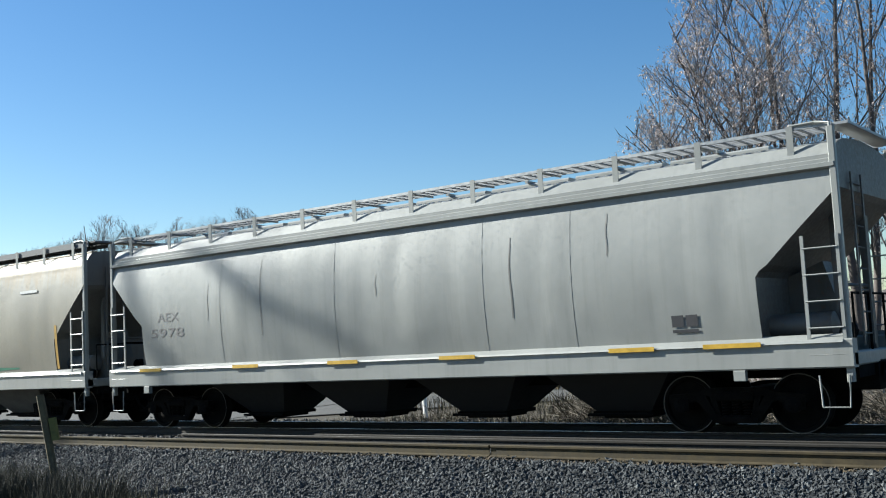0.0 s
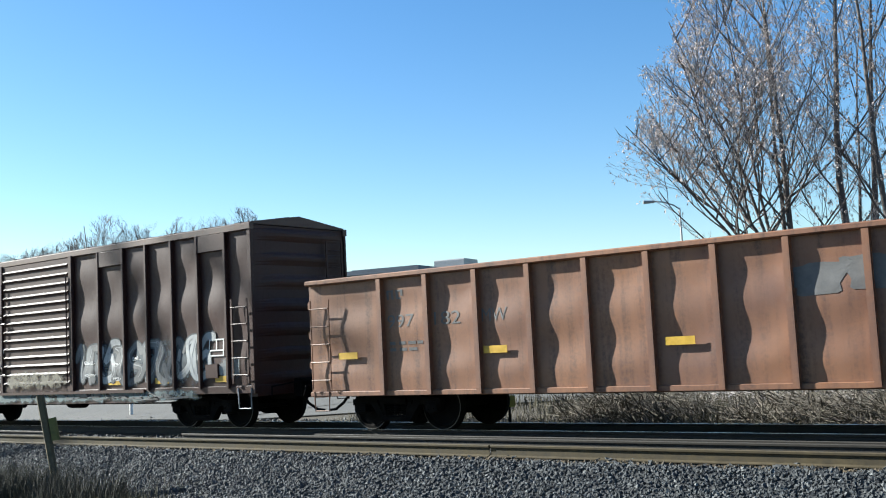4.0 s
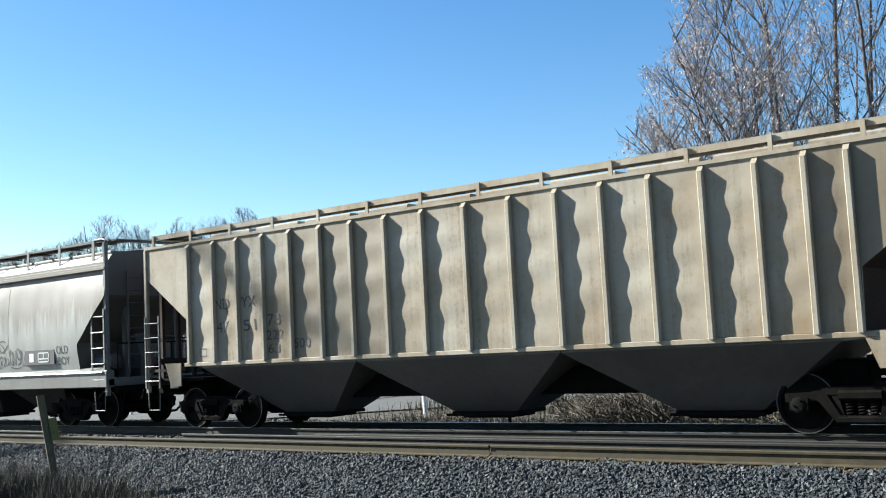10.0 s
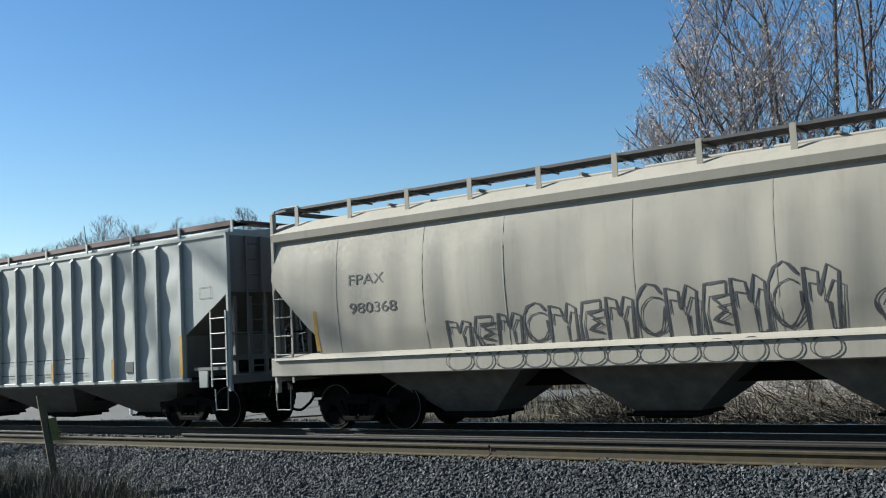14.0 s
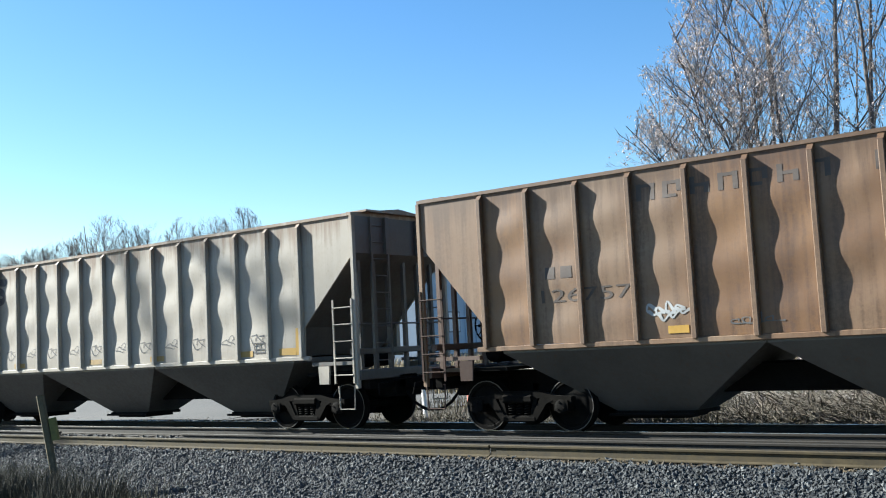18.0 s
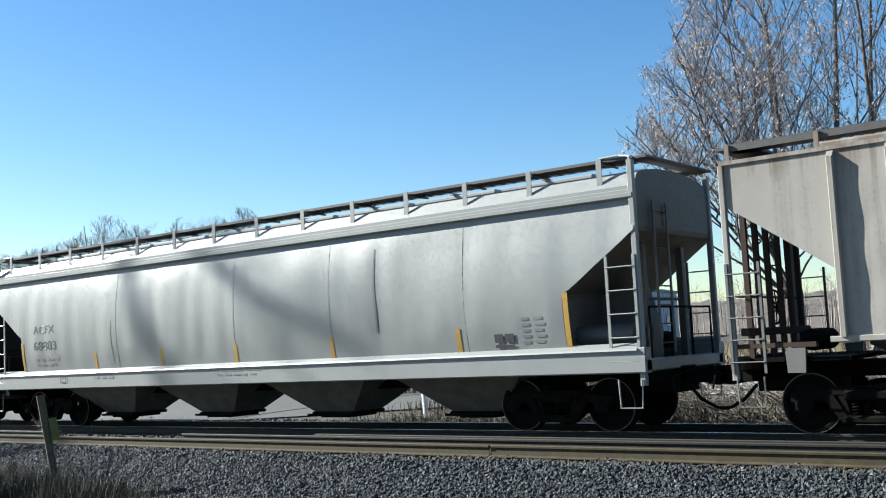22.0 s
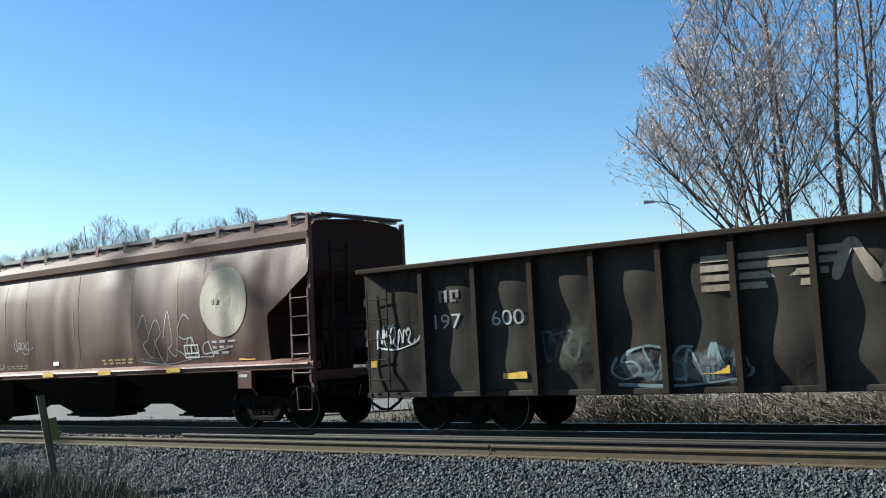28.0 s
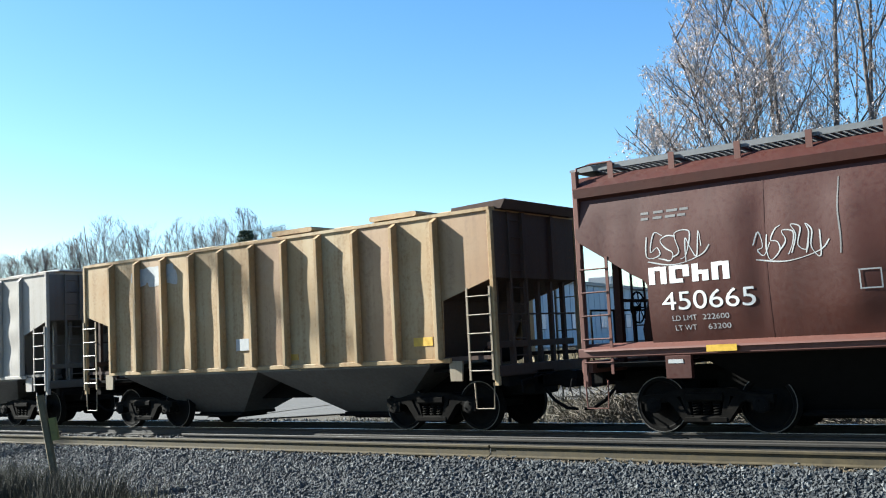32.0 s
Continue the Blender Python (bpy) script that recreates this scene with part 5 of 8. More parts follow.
def rail_geo(x0, x1, y, top=0.0, lean=0.0):
    g = Geo()
    prof = [(-0.076, -0.186), (0.076, -0.186), (0.076, -0.172), (0.014, -0.155), (0.009, -0.05), (0.036, -0.036), (0.037, -0.008), (0.03, 0.0), (-0.03, 0.0), (-0.037, -0.008), (-0.036, -0.036), (-0.009, -0.05), (-0.014, -0.155), (-0.076, -0.172)]
    n = len(prof)
    vs = [(x, y + a, top + b) for x in (x0, x1) for a, b in prof]
    return g.add(vs, [(k, (k + 1) % n, n + (k + 1) % n, n + k) for k in range(n)] + [tuple(range(n)), tuple(range(2 * n - 1, n - 1, -1))])


for s in (-1, 1):
    r = single("rail", rail_geo(-400, 400, YT + s * 0.755), M["railside"], "steel running rail with a worn bright head", "rail", "running rails", "structure")
    part("rail_head", Geo().box(-400, 400, YT + s * 0.755 - 0.028, YT + s * 0.755 + 0.028, 0.0, 0.003), M["railtop"], r)
# ties near the view, the rest as one
tie_me = Geo().box(-0.115, 0.115, -1.3, 1.3, -0.39, -0.19, 0.01).mesh("tie", M["tie"])
for k in range(110):
    t = tagged(new("tie", tie_me), "dark creosoted timber tie in the ballast", "railway tie", "ties under the track", "structure")
    t.matrix_basis = pose(-52 + k * 0.535, YT, 0, 0, 0, random.uniform(-0.6, 0.6))
# ---- the train, from its head towards its tail ----
P = {
    "grey": paint("light_grey_paint", (0.243, 0.248, 0.237), (0.2, 0.205, 0.195), amount=0.06, streak=0.35, seed=1, rough=0.42),
    "tan": paint("tan_grey_paint", (0.218, 0.2, 0.16), (0.185, 0.172, 0.142), (0.211, 0.151, 0.0758), amount=0.08, streak=0.2, seed=2, rough=0.42, high=4.75),
    "orange": paint("faded_orange_paint", (0.2, 0.09, 0.044), (0.115, 0.052, 0.033), (0.05, 0.022, 0.014), amount=0.7, streak=0.7, seed=3),
    "brown": paint("brown_boxcar_paint", (0.0407, 0.0162, 0.0124), (0.0309, 0.0136, 0.0111), (0.0293, 0.013, 0.00973), amount=0.2, streak=0.4, spec=0.3, seed=4),
    "brown2": paint("dull_brown_boxcar_paint", (0.0402, 0.0201, 0.0148), (0.0295, 0.0156, 0.0118), (0.0268, 0.0134, 0.00936), amount=0.25, streak=0.4, spec=0.3, seed=5),
    "red": paint("red_oxide_boxcar_paint", (0.096, 0.031, 0.022), (0.068, 0.025, 0.019), (0.0302, 0.0121, 0.00903), amount=0.2, streak=0.4, spec=0.3, seed=6),
    "dusty": paint("dusty_grey_paint", (0.32, 0.29, 0.235), (0.2, 0.145, 0.085), (0.15, 0.085, 0.04), amount=0.4, streak=0.55, seed=7, rough=0.65, spec=0.3),
    "stained": paint("stained_grey_paint", (0.27, 0.27, 0.255), (0.225, 0.222, 0.203), (0.105, 0.08, 0.058), amount=0.12, streak=0.35, seed=8, high=3.6, rough=0.5),
    "cream": paint("cream_grey_paint", (0.283, 0.262, 0.222), (0.245, 0.225, 0.188), amount=0.06, streak=0.3, seed=9, rough=0.72, spec=0.3),
    "white": paint("dull_white_paint", (0.29, 0.301, 0.285), (0.253, 0.264, 0.248), amount=0.05, streak=0.18, seed=10),
    "rusty": paint("rust_streaked_paint", (0.172, 0.112, 0.068), (0.125, 0.062, 0.027), (0.07, 0.036, 0.018), amount=0.85, streak=0.85, seed=11, high=4.75),
    "warm": paint("warm_grey_paint", (0.305, 0.278, 0.24), (0.25, 0.222, 0.185), (0.15, 0.095, 0.06), amount=0.28, streak=0.4, seed=12, high=4.9, rough=0.6, spec=0.3),
    "cool": paint("cool_grey_paint", (0.29, 0.27, 0.245), (0.21, 0.19, 0.168), (0.13, 0.09, 0.062), amount=0.3, streak=0.55, seed=13, rough=0.62, spec=0.3, high=5.0),
    "pale": paint("pale_grey_paint", (0.214, 0.218, 0.214), (0.194, 0.198, 0.194), amount=0.03, streak=0.12, seed=14, rough=0.42),
    "tank": paint("grey_tank_paint", (0.142, 0.142, 0.129), (0.12, 0.12, 0.107), amount=0.08, streak=0.3, rough=0.75, seed=15, blackened=(2.02, 6.05), spec=0.15),
    # the light worn tone also stands in for sunlit parts of the panels
    "coal": paint("black_gondola_paint", (0.011, 0.011, 0.0108), (0.043, 0.04, 0.035), (0.05, 0.038, 0.027), amount=0.75, streak=0.7, rough=0.9, seed=16, spec=0.06),
    "coalpost": paint("rust_worn_black_paint", (0.019, 0.0155, 0.0135), (0.03, 0.022, 0.017), (0.04, 0.022, 0.014), amount=0.6, streak=0.5, rough=0.9, seed=31, spec=0.06),
    "mineral": paint("mineral_red_paint", (0.048, 0.0125, 0.0078), (0.037, 0.0105, 0.0072), (0.034, 0.015, 0.0105), amount=0.02, streak=0.45, rough=0.5, seed=17, spec=0.26),
    "mineraldust": paint("dusty_mineral_red_paint", (0.06, 0.0235, 0.0165), (0.046, 0.018, 0.013), (0.04, 0.019, 0.013), amount=0.03, streak=0.45, rough=0.5, seed=25, spec=0.3),
    # lighter copy of mineral red: sunlight on roof and sills is in the colour
    "mineralroof": paint("sunlit_mineral_red_paint", (0.095, 0.034, 0.024), (0.075, 0.03, 0.023), (0.05, 0.022, 0.015), amount=0.1, streak=0.3, rough=0.6, seed=24, spec=0.3),
    "ochre": paint("ochre_stained_paint", (0.31, 0.24, 0.145), (0.24, 0.145, 0.062), (0.157, 0.0785, 0.0281), amount=0.5, streak=0.55, seed=18, rough=0.65, spec=0.25),
    # grime, with the shade on the car ends put into the colour; bays too
    "slope": paint("grimy_shaded_hopper_paint", (0.088, 0.0825, 0.077), (0.055, 0.0523, 0.0495), amount=0.3, streak=0.4, seed=19),
    "roof": paint("rusty_roof", (0.072, 0.0384, 0.0264), (0.0528, 0.0288, 0.0202), amount=0.4, streak=0.3, seed=20),
    "dark": plain("dark_walkway_steel", (0.07, 0.066, 0.066), 0.7, 0.3, 0.3, 8.0, 0.0),
    "walkgrey": plain("grey_walkway_steel", (0.105, 0.11, 0.116), 0.7, 0.2, 0.25, 8.0, 0.0),
    "faint": plain("faint_stencil", (0.15, 0.138, 0.112), 0.7, 0.0, 0.3, 8.0, 0.0),
    # darker copy of mineral red: the end's shade is in the colour
    "maroonend": paint("shaded_maroon_end_paint", (0.03, 0.012, 0.009), (0.022, 0.01, 0.008), amount=0.2, streak=0.3, rough=0.8, seed=22, spec=0.15),
    "maroon": plain("maroon_walkway", (0.07, 0.035, 0.03), 0.7, 0.1, 0.3, 8.0, 0.0),
    # hopper bottoms, a darker grey than the body sides
    "baygrey": plain("dark_grey_underside", (0.105, 0.102, 0.096), 0.7, 0.1, 0.4, 3.0, 0.2),
    "ghost": plain("faded_dark_lettering", (0.14, 0.133, 0.133), 0.7, 0.0, 0.2, 6.0, 0.0),
    "emblem": paint("faded_cream_paint", (0.3, 0.275, 0.22), (0.23, 0.2, 0.155), (0.09, 0.05, 0.038), amount=0.3, streak=0.35, rough=0.75, seed=27, spec=0.3),
    "dustmark": plain("faint_yellow_stencil", (0.2, 0.16, 0.08), 0.7, 0.0, 0.3, 5.0, 0.0),
    "dustbrown": paint("brown_stained_paint", (0.2, 0.165, 0.115), (0.14, 0.105, 0.065), (0.11, 0.065, 0.03), amount=0.4, streak=0.55, seed=7),
    "ochrerust": paint("rust_stained_ochre_paint", (0.25, 0.16, 0.08), (0.2, 0.105, 0.042), (0.13, 0.06, 0.02), amount=0.5, streak=0.6, seed=18),
    "rustorange": paint("orange_brown_rust_paint", (0.185, 0.098, 0.04), (0.1, 0.046, 0.02), (0.055, 0.026, 0.014), amount=0.9, streak=0.9, seed=23, high=4.9),
    "fadedink": plain("worn_black_lettering", (0.035, 0.035, 0.037), 0.7, 0.0, 0.35, 4.0, 0.0),
    "ghostbrown": plain("faded_brown_lettering", (0.055, 0.042, 0.036), 0.7, 0.0, 0.3, 6.0, 0.0),
    "chalk": plain("pale_spray_paint", (0.268, 0.275, 0.275), 0.6, 0.0, 0.2, 6.0, 0.0),
    "chalk2": plain("thin_grey_spray_paint", (0.0785, 0.0768, 0.0768), 0.6, 0.0, 0.35, 4.0, 0.0),
    "teal": plain("faded_teal_spray_paint", (0.106, 0.158, 0.164), 0.6, 0.0, 0.35, 4.0, 0.0),
    "sky": plain("pale_blue_spray_paint", (0.116, 0.174, 0.211), 0.6, 0.0, 0.4, 4.0, 0.0),
    "slate": plain("slate_spray_paint", (0.035, 0.042, 0.049), 0.6, 0.0, 0.3, 4.0, 0.0),
    "green": plain("green_stripe_paint", (0.033, 0.158, 0.099), 0.5, 0.0, 0.15, 4.0, 0.0),
    "amber": plain("amber_conspicuity_tape", (0.33, 0.19, 0.025), 0.5, 0.0, 0.15, 9.0, 0.0),
    "amberworn": paint("worn_amber_tape", (0.36, 0.22, 0.05), (0.27, 0.2, 0.11), (0.16, 0.12, 0.08), amount=0.5, streak=0.6, rough=0.7, seed=29, spec=0.3),
    # brown of hopper ends, darkened in the colour for their shade
    "brownend": paint("shaded_brown_end_paint", (0.055, 0.036, 0.03), (0.038, 0.027, 0.023), amount=0.3, streak=0.4, rough=0.8, seed=28, spec=0.15),
    "palegrime": paint("worn_pale_lettering", (0.25, 0.22, 0.17), (0.15, 0.12, 0.085), (0.04, 0.028, 0.02), amount=0.45, streak=0.5, rough=0.75, seed=30, spec=0.2),
    "dusttan": plain("tan_dust_patch", (0.198, 0.165, 0.132), 0.8, 0.0, 0.4, 3.0, 0.0),
    "mist": spray("slate_spray_cloud", (0.105, 0.12, 0.128)),
    "tealmist": spray("teal_grey_spray_cloud", (0.15, 0.185, 0.185)),
    "whitemist": spray("white_spray_cloud", (0.3, 0.31, 0.31), 0.8),
    "tanmist": spray("flaking_tan_paint", (0.21, 0.19, 0.15), 0.9, 6.0),
    "silver": paint("worn_silver_spray_paint", (0.2, 0.205, 0.205), (0.09, 0.0922, 0.0922), (0.05, 0.032, 0.026), amount=0.45, streak=0.55, rough=0.65, seed=41, spec=0.3),
    "whitespray": paint("worn_white_spray_paint", (0.38, 0.39, 0.39), (0.171, 0.1755, 0.1755), (0.05, 0.032, 0.026), amount=0.45, streak=0.55, rough=0.65, seed=42, spec=0.3),
    "parch": paint("worn_pale_yellow_spray_paint", (0.34, 0.33, 0.25), (0.2, 0.19, 0.14), (0.05, 0.032, 0.026), amount=0.4, streak=0.5, rough=0.65, seed=45, spec=0.3),
    "aqua": paint("worn_aqua_spray_paint", (0.14, 0.22, 0.235), (0.063, 0.099, 0.1057), (0.05, 0.032, 0.026), amount=0.45, streak=0.55, rough=0.65, seed=43, spec=0.3),
    "bluegrey": paint("worn_blue_grey_spray_paint", (0.12, 0.15, 0.185), (0.054, 0.0675, 0.0833), (0.05, 0.032, 0.026), amount=0.45, streak=0.55, rough=0.65, seed=44, spec=0.3),
    "gondmist": spray("dull_grey_green_spray", (0.05, 0.052, 0.04), 0.7, 5.0),
    "brick": plain("worn_brick_red_lettering", (0.085, 0.045, 0.03), 0.8, 0.0, 0.5, 5.0, 0.0),
    # dirty grey that also carries the shade of the car ends
    "endgrey": paint("dirty_shaded_grey_paint", (0.13, 0.128, 0.12), (0.095, 0.092, 0.086), amount=0.2, streak=0.4, seed=21),
    "cloud": plain("dull_brown_marking", (0.051, 0.045, 0.039), 0.8, 0.0, 0.5, 2.2, 0.0),
}
GH = "covered hopper cars"


def off(side, d=0.006):
    return side - d


def frame_box(car, x0, x1, z0, z1, y, mat, bar=0.02, split=True, name="data_panel"):
    """An outlined data panel with a bar through it, painted on the side."""
    rows = [(x0, x1, z0, z0 + bar), (x0, x1, z1 - bar, z1), (x0, x0 + bar, z0, z1), (x1 - bar, x1, z0, z1)]
    if split:
        zm, xm = z0 + (z1 - z0) * 0.3, (x0 + x1) / 2
        rows += [(x0, x1, zm, zm + bar), (xm - bar / 2, xm + bar / 2, zm, z1)]
    g = Geo()
    for p, q, r, t in rows:
        d = decal(p, q, r, t, y, 0.004)
        g.add(d.v, d.f)
    return part(name, g, mat, car)


def dark_panel(car, x0, x1, z0, z1, y):
    mid = (x0 + x1) / 2
    g = Geo()
    for p, q, r, t in ((x0, mid - 0.02, z0 + 0.09, z1), (mid + 0.02, x1, z0 + 0.09, z1), (x0, x1, z0, z0 + 0.05)):
        d = decal(p, q, r, t, y, 0.006)
        g.add(d.v, d.f)
    return part("data_panel", g, M["ink"], car)


def upright_tape(car, y, rows, w=0.1, mat="amber"):
    for x, z0, z1 in rows:
        g = Geo()
        n = 5
        for k in range(n + 1):
            z = z0 + (z1 - z0) * k / n
            ym = y(x, z) if callable(y) else y
            g.v += [(x - w / 2, ym, z), (x + w / 2, ym, z)]
        g.f = [(2 * k, 2 * k + 1, 2 * k + 3, 2 * k + 2) for k in range(n)]
        part("reflector", g, P[mat], car)


def streaks(car, y, rows, mat):
    """Narrow creases and runs down the side: x, foot, head, width."""
    for x, z0, z1, w in rows:
        g = Geo()
        ribbon(g, [(x + 0.012 * math.sin(k), z0 + (z1 - z0) * k / 8) for k in range(9)], w, y)
        part("stain", g, mat, car)


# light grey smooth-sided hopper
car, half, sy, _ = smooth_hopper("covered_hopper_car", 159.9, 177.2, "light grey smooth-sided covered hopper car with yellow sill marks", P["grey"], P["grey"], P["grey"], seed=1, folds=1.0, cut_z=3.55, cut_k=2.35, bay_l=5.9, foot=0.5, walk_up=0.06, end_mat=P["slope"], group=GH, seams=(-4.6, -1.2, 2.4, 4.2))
reflectors(car, -1.625, 1.335, (-7.42, -4.2, -1.4, 1.39, 4.85), 0.07, 0.8)
reflectors(car, -1.625, 1.335, (6.46,), 0.07, 0.9)
dark_panel(car, 5.94, 6.37, 1.6, 1.87, off(sy))
streaks(car, off(sy), ((-0.1, 2.6, 3.0, 0.02), (3.0, 2.0, 3.4, 0.03), (-3.3, 2.0, 3.6, 0.02), (4.9, 2.9, 3.6, 0.02), (-5.0, 2.4, 3.2, 0.02)), P["endgrey"])
lettering("AEX", 0.2, P["ghost"], car, -6.75, 2.45, off(sy), 0.75)
lettering("5978", 0.2, P["ghost"], car, -7.0, 2.1, off(sy), 1.15)
for x in (-7.3, 6.9):
    part("jacking_pad", Geo().box(x, x + 0.18, -1.6, -1.5, 0.84, 1.0, 0.01), P["grey"], car)

# tan-grey hopper with the green stripe
car, half, sy, _ = smooth_hopper("covered_hopper_car", 139.3, 158.9, "tan-grey covered hopper car with a green stripe and black lettering", P["tan"], P["grey"], P["tan"], seed=2, band=False, z_eave=4.0, z_top=4.36, cut_z=3.5, cut_k=2.2, cut=1.3, group=GH, walk_mat=P["walkgrey"], plain_eave=True, board=0.15, walk_up=0.04, end_mat=P["endgrey"], bay_n=4, bay_l=7.2, foot=0.8, bay_z=0.6, bay_mat=P["baygrey"], nbr=15, seams=(-6.6, 0.2, 3.0))
lettering("CRDX", 0.22, M["ink"], car, -7.4, 2.62, off(sy), 0.9)
lettering("11723", 0.24, M["ink"], car, -7.4, 2.12, off(sy), 0.85)
bars(car, -7.35, 1.75, off(sy), ((0, 0.9), (0, 1.0)), P["ghost"], 0.06, 0.14)
bars(car, -5.7, 2.12, off(sy), ((0, 0.6),), M["ink"], 0.07)
frame_box(car, -6.1, -5.82, 2.4, 2.6, off(sy), P["ghost"], 0.012, False)
gs = Geo()
ribbon(gs, [(-6.27 + 13.0 * k / 60, 1.56) for k in range(61)], 0.1, off(sy))
part("stripe", gs, P["green"], car)
upright_tape(car, off(sy, 0.01), ((-8.2, 1.47, 2.36), (-4.68, 1.47, 1.9), (-1.66, 1.47, 1.92), (1.4, 1.47, 1.9), (4.4, 1.47, 1.9), (8.55, 1.5, 2.6)))
for x in (-3.72, 1.6):
    g = Geo()
    ribbon(g, [(x + 0.13 * math.cos(a), 2.55 + 0.13 * math.sin(a)) for a in (2 * math.pi * k / 24 for k in range(25))], 0.03, off(sy))
    ribbon(g, [(x - 0.09, 2.63), (x + 0.09, 2.47)], 0.03, off(sy))
    ribbon(g, [(x - 0.05, 2.45), (x + 0.06, 2.65)], 0.03, off(sy))
    part("emblem", g, M["ink"], car)
bars(car, 3.6, 2.9, off(sy), ((0, 1.6), (0, 1.9), (0, 1.4), (0, 1.7), (0.0, 1.2), (0, 1.5)), P["faint"], 0.04, 0.11)
dark_panel(car, 5.0, 5.5, 1.6, 1.9, off(sy))
bars(car, -4.4, 1.24, -1.585, ((0, 1.1), (0.1, 0.9)), P["slate"], 0.05, 0.1)
bars(car, -0.5, 1.24, -1.585, ((0, 1.8),), P["ghost"], 0.05, 0.1)
part("white_mark", Geo().box(6.9, 7.7, sy(7.3, 3.55) - 0.03, sy(7.3, 3.55) - 0.02, 3.5, 3.57), M["white"], car)

# faded orange gondola
car, half, xs = gondola("gondola_car", 120.6, 138.0, "faded orange gondola car with rust patches and pale lettering", P["orange"], ribs=13, first=6.75, z1=2.92, group="gondola cars", amp=0.02)
yb = SKINS[car.name]
blocks((0.17, 0.17), 0.2, P["chalk2"], car, -6.63, 2.5, yb)
lettering("997", 0.24, P["chalk2"], car, -6.63, 1.98, yb, 0.65)
lettering("182", 0.24, P["chalk2"], car, -5.5, 1.98, yb, 0.6)
lettering("MW", 0.24, P["chalk2"], car, -4.42, 1.98, yb, 0.55)
reflectors(car, -1.49, 1.42, (-7.9, -4.39, -0.9, 3.4, 7.2), 0.13, 0.5)
bars(car, 5.7, 1.6, yb, ((0, 0.5), (0, 0.4)), P["chalk"], 0.06, 0.12)
frame_box(car, 5.7, 5.98, 1.5, 1.75, yb, P["chalk"], 0.02)
blobs(car, 1.2, 4.0, 2.0, 2.6, yb, P["chalk2"], 71, 4, "worn_patch")
bars(car, -6.6, 1.65, yb, ((0, 0.9), (0, 0.7)), P["chalk2"], 0.06, 0.12)

# box cars
BX = "boxcars"
car, half, l, r = box_car("boxcar", 102.6, 118.95, "dark brown boxcar with a louvred door and pale graffiti", P["brown"], P["roof"], (-7.62, -6.6, -5.62, -4.63, -3.69, -2.71), (2.72, 3.72, 4.6, 5.54, 6.45, 7.38), (-1.68, 1.56), True, fascia=0.04,
                          headers=((-7.62, -6.6), (-3.69, -2.71), (2.72, 3.72), (6.45, 7.38)), group=BX)
yb = SKINS[car.name]
blocks((0.2, 0.2), 0.22, M["white"], car, -7.45, 2.0, yb)
lettering("215", 0.24, M["white"], car, -7.43, 1.66, yb, 0.55)
lettering("408", 0.24, M["white"], car, -6.42, 1.64, yb, 0.55)
frame_box(car, -2.5, -2.0, 2.85, 3.1, yb, P["chalk2"], 0.02)
haze(car, -6.0, -1.72, 0.96, 2.05, yb, P["tealmist"], "teal-grey sprayed background")
haze(car, 1.62, 6.95, 0.96, 2.15, yb, P["mist"], "slate sprayed background")
piece(car, -5.5, -1.75, 0.98, 2.1, yb, (P["silver"], P["whitespray"], P["chalk2"]), P["slate"], 3, 7, 0.17, 0.03, label="silver-white graffiti strokes")
piece(car, 1.75, 6.75, 0.98, 2.12, yb, (P["silver"], P["chalk2"], P["silver"], P["whitespray"]), P["slate"], 4, 10, 0.17, 0.035, label="dull silver graffiti strokes")
haze(car, -1.5, 1.45, 0.98, 1.5, -1.574, P["tanmist"])
scribble(car, -5.6, -3.9, 1.0, 1.2, yb - 0.02, P["chalk"], 31, 6, 0.02)
for x, z, n in ((2.0, 1.6, 3), (2.05, 1.3, 3), (3.15, 1.55, 2), (3.2, 1.2, 2), (3.95, 1.66, 2)):
    scribble(car, x, x + 0.14 * n, z - 0.06, z + 0.06, yb - 0.02, M["white"], int(x * 10 + z * 7), n + 1, 0.018)
haze(car, -5.6, 6.9, 0.62, 0.95, -1.505, P["tealmist"], "grey sprayed paint along the sill")
haze(car, 7.0, 7.75, 1.05, 1.6, yb, P["whitemist"])
frame_box(car, 6.71, 7.2, 1.61, 1.99, yb - 0.008, M["white"], 0.03)
reflectors(car, yb - 0.01, 1.05, (-5.2, -3.4, 2.97, 4.8, 6.9), 0.13, 0.5)
scribble(car, 1.0, 6.0, 0.66, 0.92, -1.51, P["chalk2"], 8, 8, 0.05)
for x in (-6.9, -6.0):
    bars(car, x + 0.5, 1.45, yb, ((0, 0.45), (0, 0.45)), P["chalk2"], 0.07, 0.13)

car, half, l, r = box_car("boxcar", 84.7, 101.1, "dull brown boxcar with white lettering and teal graffiti along its foot", P["brown2"], P["roof"], (-7.1, -6.2, -5.31, -4.45, -3.51, -2.6), (2.82, 3.7, 4.59, 5.52, 6.37, 7.25), (-1.61, 1.7), False,
                          headers=((-8.1, -7.1), (6.37, 7.25)), seed=3, group=BX)
yb = SKINS[car.name]
blocks((0.22,) * 8, 0.2, P["chalk"], car, -6.85, 3.46, yb, 0.055, bold=1.2)
blocks((0.2, 0.2, 0.2, 0.06, 0.2, 0.06, 0.2), 0.2, P["chalk"], car, -6.85, 3.13, yb, 0.075)
blocks((0.2, 0.2, 0.06, 0.18, 0.26, 0.2, 0.2), 0.2, P["chalk"], car, -6.85, 2.8, yb, 0.07)
blocks((0.2, 0.2), 0.22, M["white"], car, -6.85, 2.3, yb)
lettering("214", 0.22, M["white"], car, -6.88, 1.96, yb, 0.58)
lettering("090", 0.22, M["white"], car, -6.1, 1.92, yb, 0.62)
